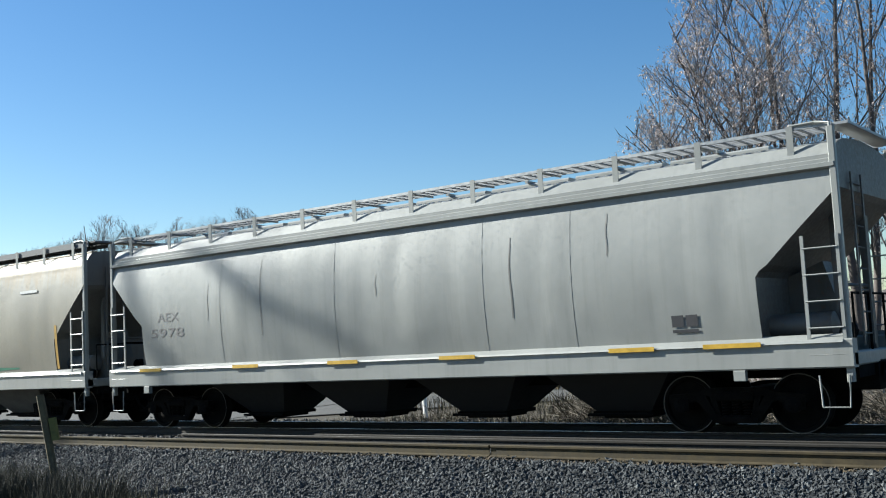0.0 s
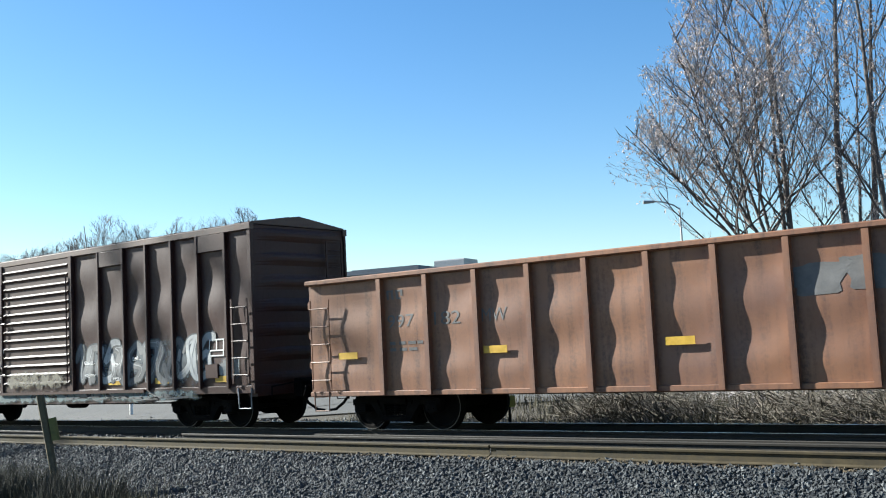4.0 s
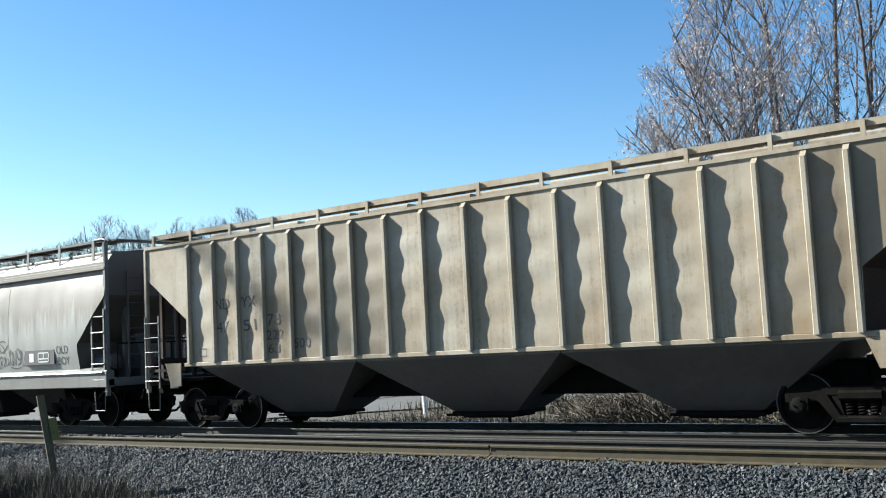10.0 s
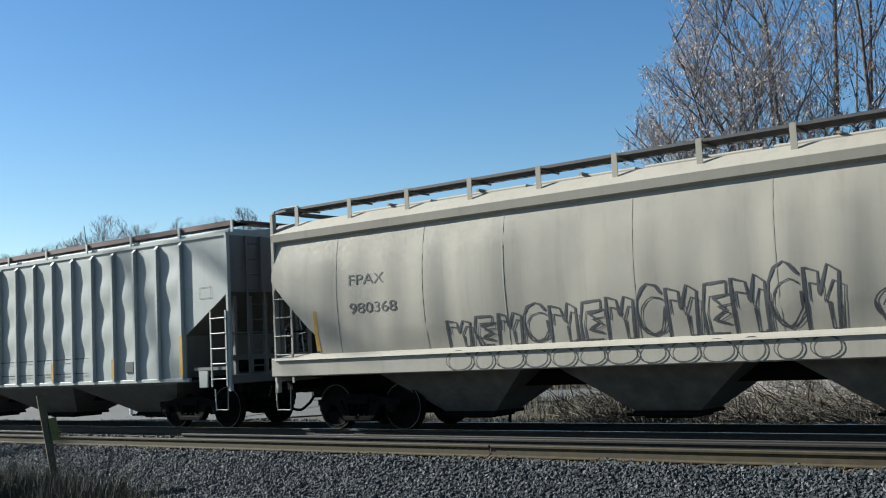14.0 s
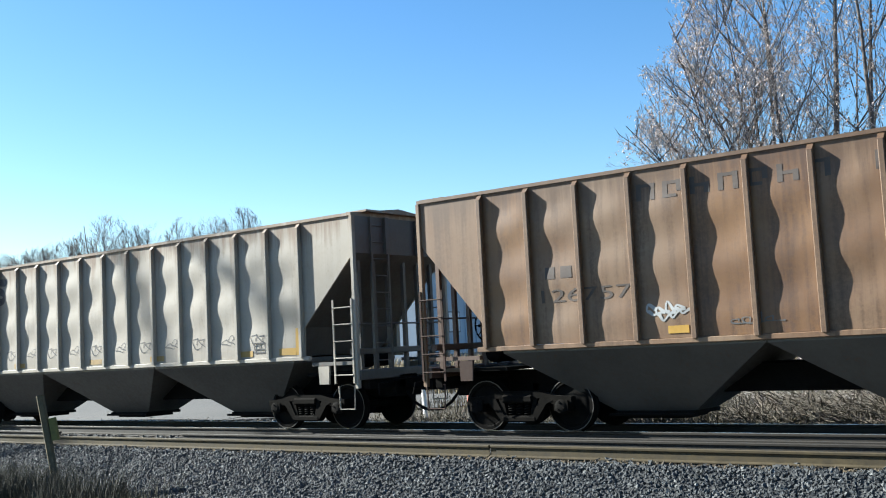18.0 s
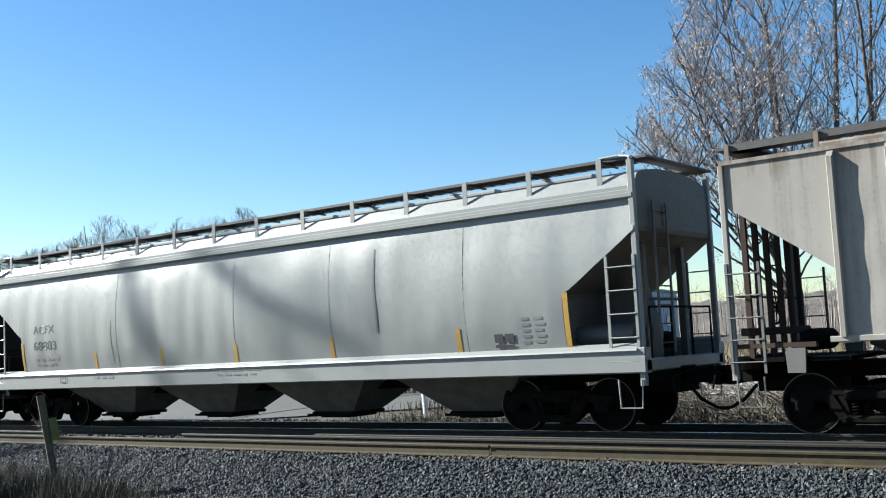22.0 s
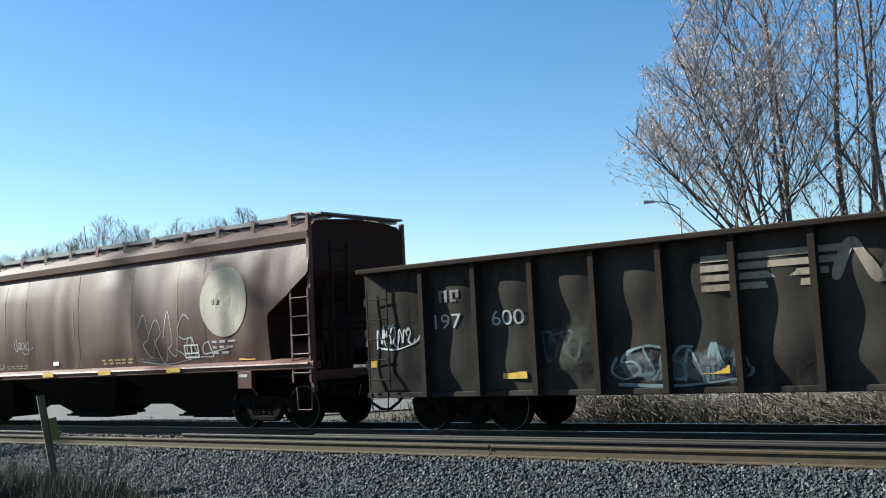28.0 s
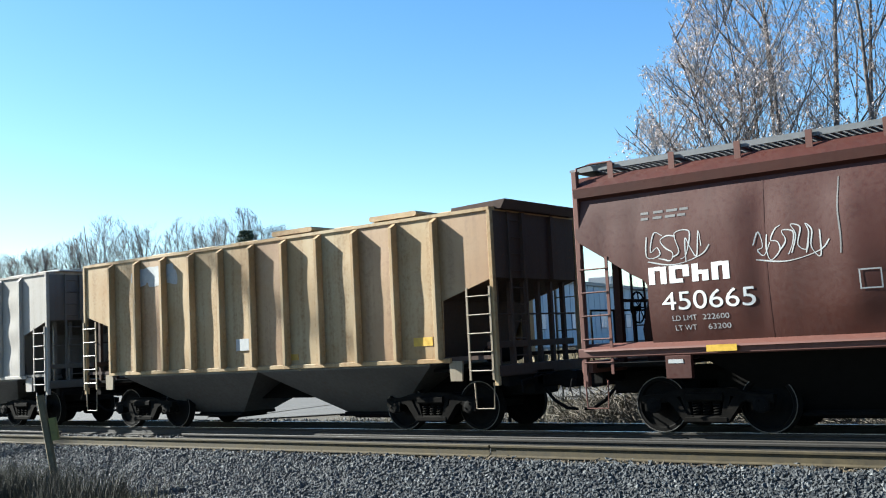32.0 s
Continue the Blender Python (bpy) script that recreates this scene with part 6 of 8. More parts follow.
haze(car, -6.3, -1.7, 0.96, 2.0, yb, P["tanmist"], "dusty tan sprayed background")
piece(car, -6.2, -1.8, 0.98, 1.9, yb, (P["aqua"], P["teal"], P["aqua"], P["dusttan"]), P["slate"], 14, 10, 0.17, 0.03, label="faded teal graffiti strokes")
haze(car, -1.45, 1.6, 0.98, 1.62, -1.574, P["tanmist"], "pale flaking paint on the door's foot")
haze(car, -1.0, 1.2, 1.0, 1.4, -1.58, P["whitemist"])
scribble(car, -1.3, 1.4, 1.52, 1.68, -1.582, P["chalk2"], 19, 8, 0.02)
haze(car, -6.3, -1.7, 0.64, 0.95, -1.505, P["tanmist"])
scribble(car, 2.05, 2.7, 2.3, 3.1, yb, P["chalk"], 21, 3, 0.018)
scribble(car, 7.5, 8.1, 2.75, 3.35, yb, P["chalk"], 22, 3, 0.03)
scribble(car, 5.64, 6.24, 1.5, 1.8, yb, P["chalk"], 23, 3, 0.03)
haze(car, 2.0, 6.2, 0.96, 2.1, yb, P["mist"], "slate sprayed patches")
haze(car, 2.9, 3.6, 1.2, 1.95, yb - 0.004, P["mist"])
scribble(car, 2.2, 5.6, 1.2, 1.8, yb - 0.01, P["chalk2"], 24, 7, 0.025)
frame_box(car, 6.64, 7.04, 1.55, 1.87, yb, M["white"], 0.03)
bars(car, 6.5, 2.75, yb, ((0, 0.5), (0.1, 0.4), (0.1, 0.4), (0.1, 0.45)), P["chalk2"], 0.06, 0.16)
reflectors(car, yb - 0.01, 1.1, (-7.9, -5.0, -3.3, 3.1, 4.9), 0.13, 0.5)
reflectors(car, -1.54, 1.1, (7.3,), 0.12, 0.75)
scribble(car, -1.5, 5.0, 0.7, 0.88, -1.5, P["teal"], 26, 22, 0.025)

car, half, l, r = box_car("boxcar", 66.5, 83.2, "red-brown boxcar with white lettering and bold white graffiti", P["red"], P["roof"], (-7.48, -6.64, -5.93, -5.15, -4.36, -3.47, -2.68), (2.57, 3.4, 4.23, 4.99, 5.65, 6.5, 7.31), (-1.87, 1.5), False,
                          headers=((-7.48, -6.64), (-4.36, -3.47), (3.4, 4.23), (6.5, 7.31)), seed=5, group=BX, door_ribs=5)
yb = SKINS[car.name]
blocks((0.22,) * 8, 0.2, M["white"], car, -7.3, 3.68, yb, 0.055, bold=1.2)
blocks((0.2, 0.2, 0.2, 0.06, 0.2, 0.06, 0.2), 0.2, M["white"], car, -7.3, 3.34, yb, 0.08, bold=1.2)
blocks((0.2, 0.2, 0.06, 0.18, 0.26, 0.2, 0.2), 0.2, M["white"], car, -7.3, 3.0, yb, 0.075, bold=1.2)
blocks((0.2, 0.2), 0.22, M["white"], car, -7.25, 2.4, yb)
lettering("216", 0.22, M["white"], car, -7.3, 2.05, yb, 0.58)
lettering("047", 0.22, M["white"], car, -6.45, 2.04, yb, 0.58)
frame_box(car, -5.55, -5.3, 2.5, 2.75, yb, P["chalk"], 0.02, False)
lettering("CLOSE AND LOCK", 0.1, M["white"], car, -0.55, 3.55, -1.572, 0.85)
lettering("DOORS BEFORE", 0.1, M["white"], car, -0.5, 3.4, -1.572, 0.78)
lettering("MOVING CAR", 0.1, M["white"], car, -0.45, 3.25, -1.572, 0.65)
haze(car, 1.7, 6.6, 0.96, 2.3, yb, P["mist"], "slate sprayed background")
piece(car, 1.85, 6.35, 1.0, 2.12, yb, (P["whitespray"], P["bluegrey"], P["whitespray"], P["sky"], P["bluegrey"]), M["ink"], 33, 10, 0.15, 0.035, label="white and blue-grey graffiti strokes")
haze(car, -6.4, -4.9, 0.96, 2.2, yb, P["mist"], "slate sprayed background")
haze(car, -5.0, -2.5, 0.96, 1.85, yb, P["whitemist"])
piece(car, -6.2, -5.1, 0.98, 2.1, yb, (P["bluegrey"], P["silver"]), P["slate"], 36, 2, 0.2, 0.05, label="grey graffiti strokes")
piece(car, -4.9, -2.75, 0.98, 1.78, yb, (P["parch"], P["silver"], P["parch"]), M["ink"], 37, 4, 0.2, 0.05, label="pale yellow-white graffiti strokes")
haze(car, 1.7, 6.2, 0.66, 0.95, -1.505, P["whitemist"], "grey sprayed paint along the sill")
scribble(car, -1.6, 1.2, 1.2, 1.45, -1.574, P["chalk2"], 39, 6, 0.03)
part("door_mark", decal(-0.06, 0.06, 1.85, 2.0, -1.574), M["white"], car)
frame_box(car, 6.7, 7.2, 1.71, 2.03, yb, M["white"], 0.03)
bars(car, 5.8, 2.5, yb, ((0, 0.5), (0, 0.5), (0, 0.5), (0, 0.5)), P["chalk"], 0.06, 0.15)
bars(car, 6.7, 2.6, yb, ((0, 0.5), (0, 0.45), (0, 0.5)), P["chalk"], 0.06, 0.15)
bars(car, -0.8, 2.05, -1.572, ((0, 1.3),), P["chalk2"], 0.05)
reflectors(car, yb - 0.01, 1.02, (-7.2, -4.2, -2.4, 2.3, 4.5), 0.14, 0.5)
reflectors(car, yb - 0.01, 1.02, (6.7,), 0.18, 0.5)

# dusty tan-grey hopper with posts
GX = [-7.25, -6.4, -5.63, -4.83, -4.01, -3.14, -2.29, -1.4, -0.49, 0.5, 1.47, 2.42, 3.29, 4.16, 5.05, 5.91, 6.64, 7.25]
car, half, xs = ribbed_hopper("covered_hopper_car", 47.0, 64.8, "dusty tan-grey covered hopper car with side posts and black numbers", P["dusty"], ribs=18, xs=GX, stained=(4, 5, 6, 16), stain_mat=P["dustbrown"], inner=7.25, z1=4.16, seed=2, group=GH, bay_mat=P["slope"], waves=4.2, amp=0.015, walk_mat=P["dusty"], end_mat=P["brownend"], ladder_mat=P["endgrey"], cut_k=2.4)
yr = SKINS[car.name]
lettering("ND", 0.24, M["ink"], car, -6.4, 2.62, yr, 0.45)
lettering("YX", 0.24, M["ink"], car, -5.55, 2.62, yr, 0.45)
lettering("47", 0.24, M["ink"], car, -6.35, 2.12, yr, 0.4)
lettering("51", 0.24, M["ink"], car, -5.5, 2.12, yr, 0.4)
lettering("78", 0.24, M["ink"], car, -4.75, 2.2, yr, 0.4)
lettering("222", 0.2, M["ink"], car, -4.8, 1.9, yr, 0.5)
lettering("63", 0.2, M["ink"], car, -4.75, 1.62, yr, 0.35)
lettering("500", 0.2, M["ink"], car, -3.98, 1.7, yr, 0.45)
frame_box(car, -6.95, -6.72, 1.62, 1.8, yr, M["ink"], 0.015, False)
for x in (-7.9, 7.5):
    part("jacking_plate", Geo().solid([(x - 0.25, 1.5), (x + 0.3, 1.5), (x + 0.3, 0.98), (x - 0.05, 0.98)], -1.5, -1.47), P["dusty"], car)

# stained grey hopper with black scrawls
car, half, sy, _ = smooth_hopper("covered_hopper_car", 28.1, 45.6, "stained grey covered hopper car with brown run-off and black scrawls", P["stained"], P["endgrey"], P["stained"], seed=4, folds=1.2, bay_l=6.5, foot=0.52, walk_up=0.14, end_mat=P["slope"], cut=1.15, cut_z=3.2, cut_k=2.05, group=GH, walk_mat=P["dark"], seams=(-5.2, -2.0, 1.2, 4.4))
o = off(sy)
part("data_panel", Geo().box(5.18, 6.53, sy(6, 1.8) - 0.03, sy(6, 1.8) + 0.02, 1.63, 2.0), M["ink"], car)
frame_box(car, 5.8, 6.3, 1.68, 1.94, lambda x, z: sy(6, 1.8) - 0.033, M["white"], 0.03)
part("white_mark", Geo().box(5.4, 5.6, sy(6, 1.8) - 0.036, sy(6, 1.8) - 0.031, 1.7, 1.92), M["white"], car)
for x0, x1, z0, z1, n, sd in ((3.05, 4.2, 2.0, 2.3, 5, 51), (3.2, 4.3, 1.62, 1.9, 6, 52), (4.43, 5.1, 1.62, 2.06, 4, 53), (-5.8, -4.8, 1.7, 2.1, 5, 56), (2.0, 2.7, 1.0, 1.3, 3, 57), (-1.7, -1.2, 1.05, 1.3, 3, 58)):
    tag(car, x0, x1, z0, z1, o, M["ink"], sd, n, 0.025)
lettering("OLD", 0.2, M["ink"], car, 6.62, 1.88, o, 0.52, "graffiti")
lettering("BOY", 0.2, M["ink"], car, 6.66, 1.6, o, 0.5, "graffiti")
scribble(car, -4.14, -1.45, 1.45, 2.25, o, M["ink"], 59, 4, 0.035)
scribble(car, -0.94, 1.79, 1.45, 2.25, o, M["ink"], 60, 4, 0.035)
tag(car, -4.1, 2.0, 1.12, 1.36, -1.592, M["ink"], 61, 9, 0.03)

# cream-grey hopper with outlined letters
car, half, sy, _ = smooth_hopper("covered_hopper_car", 6.3, 26.9, "cream-grey covered hopper car with outlined black graffiti", P["cream"], P["cream"], P["cream"], seed=5, band=False, z_eave=3.86, z_top=4.3, cut=1.25, cut_z=3.05, cut_k=1.85, sill=(1.12, 1.5), group=GH, bay_mat=P["baygrey"], end_mat=P["slope"], dents=0.02, folds=2.2, nbr=14, bay_n=4, foot=0.55, walk_up=0.04, seams=(-8.4, -6.2, -4.4, -1.9, 0.4, 2.9, 5.4, 8.2), walk_mat=P["dark"])
o = off(sy, 0.006)
rnd = random.Random(66)
for k in range(13):
    # tall outlined letters that grow along the side, over a row of loops on the sill
    x, h, g = -5.7 + 0.54 * k, 0.5 + 0.035 * k, Geo()
    j = [rnd.uniform(-0.05, 0.05) for _ in range(8)]
    if k % 4 in (0, 2):
        line = [(x, 1.53), (x + 0.02 + j[0], 1.53 + h), (x + 0.2, 1.53 + h * 0.92), (x + 0.24 + j[1], 1.53 + h * 0.55), (x + 0.34, 1.53 + h * (1 + j[2])), (x + 0.5, 1.53 + h * 0.9), (x + 0.47 + j[3], 1.54), (x + 0.34, 1.56), (x + 0.33, 1.53 + h * 0.45)]
    elif k % 4 == 1:
        line = [(x + 0.44, 1.56), (x + 0.1 + j[0], 1.54), (x + 0.04, 1.53 + h * 0.5), (x + 0.1, 1.53 + h * (1 + j[1])), (x + 0.45, 1.53 + h), (x + 0.44, 1.53 + h * 0.75), (x + 0.2 + j[2], 1.53 + h * 0.7), (x + 0.42, 1.53 + h * 0.48), (x + 0.2, 1.53 + h * 0.3), (x + 0.46, 1.53 + h * 0.2)]
    else:
        line = [(x + 0.25 + 0.24 * math.cos(a) + j[q % 8] * 0.5, 1.53 + h * 0.62 + h * 0.55 * math.sin(a)) for q, a in enumerate(2 * math.pi * q / 12 + 0.6 for q in range(12))]
    soft = [(line[i][0] * (1 - q / 5) + line[i + 1][0] * q / 5, line[i][1] * (1 - q / 5) + line[i + 1][1] * q / 5) for i in range(len(line) - 1) for q in range(5)] + line[-1:]
    ribbon(g, soft, 0.05, o)
    ribbon(g, [(p + 0.07, 1.56 + (q - 1.53) * 0.72) for p, q in soft[3:-6]], 0.028, o)
    ribbon(g, [(x + 0.24 + (0.25 + j[5]) * math.cos(a), 1.31 + (0.17 + j[6] * 0.4) * math.sin(a)) for a in (2 * math.pi * q / 18 for q in range(19))], 0.03, -1.594)
    part("graffiti", g, M["ink"], car)
g = Geo()
ribbon(g, [(2.0 + 0.28 * math.cos(a), 1.87 + 0.22 * math.sin(a)) for a in (2 * math.pi * q / 24 for q in range(25))], 0.045, o)
ribbon(g, [(1.72, 1.9), (1.85, 1.6), (2.05, 1.8)], 0.05, o)
part("graffiti", g, M["ink"], car)
lettering("ATL", 0.11, M["ink"], car, 1.82, 1.84, off(sy, 0.03), 0.36)
dark_panel(car, 6.1, 6.51, 1.72, 1.98, o)
upright_tape(car, o, ((8.45, 1.58, 2.56), (4.93, 1.6, 2.0), (-9.0, 1.6, 2.4)))
lettering("FPAX", 0.2, P["fadedink"], car, -8.04, 2.85, o, 0.9)
lettering("980368", 0.2, P["fadedink"], car, -8.05, 2.3, o, 1.2)
part("data_panel", Geo().box(6.9, 7.15, -1.6, -1.585, 1.2, 1.36), P["ghost"], car)

# dull white hopper with many posts
car, half, xs = ribbed_hopper("covered_hopper_car", -15.3, 4.95, "dull white covered hopper car with many side posts and amber tape", P["white"], ribs=21, inner=8.52, z0=1.16, z1=4.24, cut_z=3.0, cut_k=2.1, seed=3, group=GH, walk_mat=P["maroon"], bay_n=4, end_mat=P["endgrey"], bay_mat=P["baygrey"], waves=3.4, amp=0.016, rail_step=1.7, rib_d=0.095)
yr = SKINS[car.name]
upright_tape(car, -1.562, tuple((xs[k] + 0.0, 1.2, z) for k, z in ((0, 1.85), (3, 1.6), (6, 1.6), (10, 1.6), (14, 1.62), (17, 1.66))), 0.1, "amber")
upright_tape(car, -1.563, ((xs[20], 1.2, 2.1),), 0.11, "amber")
lettering("TC", 0.22, P["ghost"], car, -8.3, 1.95, yr, 0.45)
lettering("AX", 0.22, P["ghost"], car, -7.45, 1.95, yr, 0.45)
bars(car, -8.3, 1.6, yr, ((0, 1.3),), P["ghost"], 0.16)
for z in (1.36, 1.72):
    scribble(car, -2.0, 5.2, z - 0.008, z + 0.008, -1.5, P["slate"], 62, 30, 0.02)
part("data_panel", Geo().box(6.35, 6.66, -1.49, -1.45, 1.34, 1.58), P["slate"], car)
frame_box(car, 9.1, 9.5, 2.9, 3.15, -1.468, P["ghost"], 0.012, False)

# rust-streaked hopper
car, half, xs = ribbed_hopper("covered_hopper_car", -34.5, -16.75, "rust-streaked brown covered hopper car with faded lettering", P["rusty"], ribs=16, inner=7.37, ladder_mat=P["brownend"], stained=(0, 4, 5, 8, 11, 12), stain_mat=P["rustorange"], z0=1.53, z1=4.24, seed=4, walk=False, group=GH, bay_mat=P["slope"], cut_k=1.9, amp=0.02, end_mat=P["roof"], walk_mat=P["rusty"])
yr = SKINS[car.name]
blocks((0.32, 0.32, 0.32, 0.32, 0.32, 0.32, 0.32), 0.3, P["ghostbrown"], car, -4.3, 3.72, yr, 0.14)
blocks((0.32, 0.32, 0.32), 0.3, P["ghostbrown"], car, -0.6, 3.72, yr, 0.14)
blocks((0.42, 0.32, 0.32, 0.32, 0.32, 0.32, 0.32), 0.3, P["ghostbrown"], car, 1.2, 3.72, yr, 0.14)
bars(car, -6.1, 2.62, yr, ((0, 0.6),), P["ghostbrown"], 0.2)
lettering("126757", 0.22, P["ghostbrown"], car, -6.2, 2.22, yr, 1.7)
scribble(car, -4.25, -3.5, 1.75, 2.15, yr, P["chalk"], 63, 4, 0.06)
scribble(car, -2.9, -2.1, 1.65, 1.85, yr, P["chalk2"], 64, 4, 0.025)
reflectors(car, yr, 1.6, (-3.9, 0.8, 4.6, 7.0), 0.12, 0.35, P["amber"])
g = Geo().solid([(2.0, 2.3), (2.16, 2.14), (2.0, 1.98), (1.84, 2.14)], -1.49, -1.45)
part("data_panel", g, P["chalk2"], car)

# warm grey hopper with doodles
car, half, xs = ribbed_hopper("covered_hopper_car", -53.5, -36.05, "warm grey covered hopper car with side posts and scrawled tags", P["warm"], ribs=16, inner=7.2, z0=1.52, z1=4.24, seed=5, walk=False, group=GH, bay_mat=P["slope"], cut_k=2.1, amp=0.02, end_mat=P["slope"], walk_mat=P["warm"])
yr = SKINS[car.name]
for k in range(5):
    part("emblem_bar", Geo().box(-7.45 + 0.03 * k, -5.7 + 0.12 * k, -1.475, -1.45, 3.3 + 0.13 * k, 3.395 + 0.13 * k), M["ink"], car)
part("emblem", wide(curved(((-5.6, 3.33), (-5.3, 3.9), (-5.15, 3.62), (-5.0, 3.34), (-4.72, 3.9))), 0.2, yr), M["ink"], car)
part("emblem", wide(curved(((-3.95, 3.86), (-4.35, 3.88), (-4.5, 3.72), (-4.1, 3.58), (-4.15, 3.38), (-4.65, 3.38))), 0.2, yr), M["ink"], car)
blocks((0.17, 0.17), 0.2, M["ink"], car, -6.1, 2.7, yr)
lettering("253", 0.24, M["ink"], car, -6.12, 2.2, yr, 0.6)
lettering("250", 0.24, M["ink"], car, -5.1, 2.2, yr, 0.6)
bars(car, -6.1, 2.02, yr, ((0, 0.5),), M["ink"], 0.07)
part("patch", Geo().box(-5.95, -5.35, -1.49, -1.45, 1.56, 1.98), P["chalk"], car)
part("patch", Geo().box(-4.98, -4.5, -1.49, -1.45, 1.56, 1.9), P["chalk"], car)
tag(car, -5.95, -5.3, 1.62, 1.85, -1.494, P["fadedink"], 87, 5, 0.016)
tag(car, -4.9, -4.4, 1.6, 1.85, -1.494, P["fadedink"], 88, 4, 0.016)
tag(car, -5.1, -4.6, 1.92, 2.12, yr, M["ink"], 89, 3, 0.02)
for k in range(11):
    x = -3.95 + 0.96 * k
    scribble(car, x, x + 0.5, 1.7, 2.12, yr, M["ink"], 80 + k % 2, 2, 0.022)
frame_box(car, 5.75, 6.1, 1.62, 1.85, yr, M["ink"], 0.03)
reflectors(car, yr, 1.56, (-7.1, -3.6, -0.2, 2.2, 5.2), 0.12, 0.5, P["amberworn"])
upright_tape(car, yr, ((7.05, 1.55, 2.1), (-7.1, 1.68, 2.3)), 0.12, "amberworn")
reflectors(car, yr, 1.56, (6.5,), 0.14, 0.5, P["amberworn"])

# grey hopper with faded lettering
car, half, xs = ribbed_hopper("covered_hopper_car", -72.9, -54.85, "grey covered hopper car with side posts and faded lettering", P["cool"], z0=1.45, z1=4.1, inner=7.3, seed=6, group=GH, walk_mat=P["dark"], bay_mat=M["black"], amp=0.006, cut_k=2.4, end_mat=P["brownend"], ladder_mat=P["endgrey"],
                              xs=[-7.3, -6.5, -5.7, -4.88, -4.06, -3.25, -2.4, -1.4, -0.4, 0.6, 1.58, 2.57, 3.44, 4.32, 5.14, 5.97, 6.74, 7.3])
yr = SKINS[car.name]
g = Geo()
for pts in (((-5.4, 3.2), (-5.4, 4.0), (-4.9, 3.3), (-4.9, 4.0)), ((-4.7, 4.0), (-4.4, 3.2), (-4.15, 3.9), (-3.9, 3.2), (-3.6, 4.0))):
    ribbon(g, [(Vector(pts[i]).lerp(Vector(pts[i + 1]), q / 4))[:] for i in range(len(pts) - 1) for q in range(5)], 0.18, yr)
part("emblem", g, P["ghost"], car)
lettering("17", 0.24, P["ghost"], car, -5.6, 2.42, yr, 0.4)
lettering("82", 0.24, P["ghost"], car, -4.75, 2.42, yr, 0.45)
lettering("47", 0.24, P["ghost"], car, -3.9, 2.42, yr, 0.45)
for z, w in ((2.3, (0.2, 0.16, 0.1, -0.25, 0.08, 0.16, 0.08, 0.16)), (2.02, (0.16, 0.16, 0.16)), (1.74, (0.28, 0.16, -0.35, 0.1, 0.16, 0.1, 0.16))):
    blocks(w, 0.19, P["ghost"], car, 0.75, z, yr, 0.05)
frame_box(car, 5.33, 5.82, 1.75, 2.06, yr, M["white"], 0.03)
reflectors(car, yr, 1.5, (-6.2, -2.9, -0.1, 2.1, 4.8), 0.14, 0.42, P["amberworn"])
reflectors(car, yr, 1.5, (6.9,), 0.24, 0.4, P["amberworn"])

# pale grey smooth hopper
car, half, sy, _ = smooth_hopper("covered_hopper_car", -93.65, -74.25, "pale grey smooth-sided covered hopper car with amber tape", P["pale"], P["pale"], P["pale"], seed=6, z_eave=3.8, z_top=4.22, walk_up=0.05, cut=1.4, cut_z=3.3, cut_k=2.3, group=GH, walk_mat=P["dark"], bay_mat=P["baygrey"], end_mat=P["slope"], dents=0.02, folds=1.6, nbr=14, seams=(-4.1, 0.05, 2.9, 6.2))
o = off(sy, 0.006)
lettering("ACFX", 0.2, M["ink"], car, -7.65, 2.42, o, 0.95)
lettering("68883", 0.22, M["ink"], car, -7.65, 2.0, o, 1.0)
bars(car, -7.6, 1.72, o, ((0, 1.1), (0, 1.0)), P["ghost"], 0.06, 0.14)
upright_tape(car, o, ((-8.2, 1.45, 2.2), (-5.03, 1.45, 1.86), (-2.48, 1.45, 1.87), (0.05, 1.45, 1.84), (2.89, 1.45, 1.85), (6.03, 1.45, 1.88), (8.3, 1.45, 2.37)))
dark_panel(car, 6.81, 7.22, 1.5, 1.74, o)
bars(car, 7.4, 1.95, o, ((0, 0.5), (0, 0.55), (0, 0.5), (0, 0.55), (0, 0.5)), P["ghost"], 0.05, 0.1)
bars(car, -0.6, 1.28, -1.59, ((0, 1.5), (0.1, 1.3)), P["ghost"], 0.04, 0.09)
bars(car, -5.0, 1.22, -1.59, ((0, 0.8),), P["ghost"], 0.06)
frame_box(car, -6.45, -6.2, 1.15, 1.3, lambda x, z: -1.59, M["ink"], 0.02, False)
streaks(car, o, ((4.1, 1.9, 3.5, 0.05), (-4.3, 1.6, 2.6, 0.03)), P["ghost"])

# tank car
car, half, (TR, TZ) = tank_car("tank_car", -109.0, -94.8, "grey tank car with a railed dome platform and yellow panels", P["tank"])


def on_tank(x, z):
    return -math.sqrt(max(0.01, (TR + 0.003) ** 2 - (z - TZ) ** 2))


def tank_patch(name, x0, x1, z0, z1, mat, lift=0.0):
    g = Geo()
    n = 8
    for k in range(n + 1):
        z = z0 + (z1 - z0) * k / n
        g.v += [(x0, on_tank(x0, z) - lift, z), (x1, on_tank(x1, z) - lift, z)]
    g.f = [(2 * k, 2 * k + 1, 2 * k + 3, 2 * k + 2) for k in range(n)]
    return part(name, g, mat, car)


M["lime"] = plain("faded_yellow_green_panel", (0.26, 0.24, 0.02), 0.6, 0.0, 0.25, 5.0, 0.0)
tank_patch("yellow_panel", 1.74, 2.52, 1.5, 1.74, M["lime"])
bars(car, 1.8, 1.58, lambda x, z: on_tank(x, z) - 0.004, ((0, 0.7),), M["ink"], 0.1)
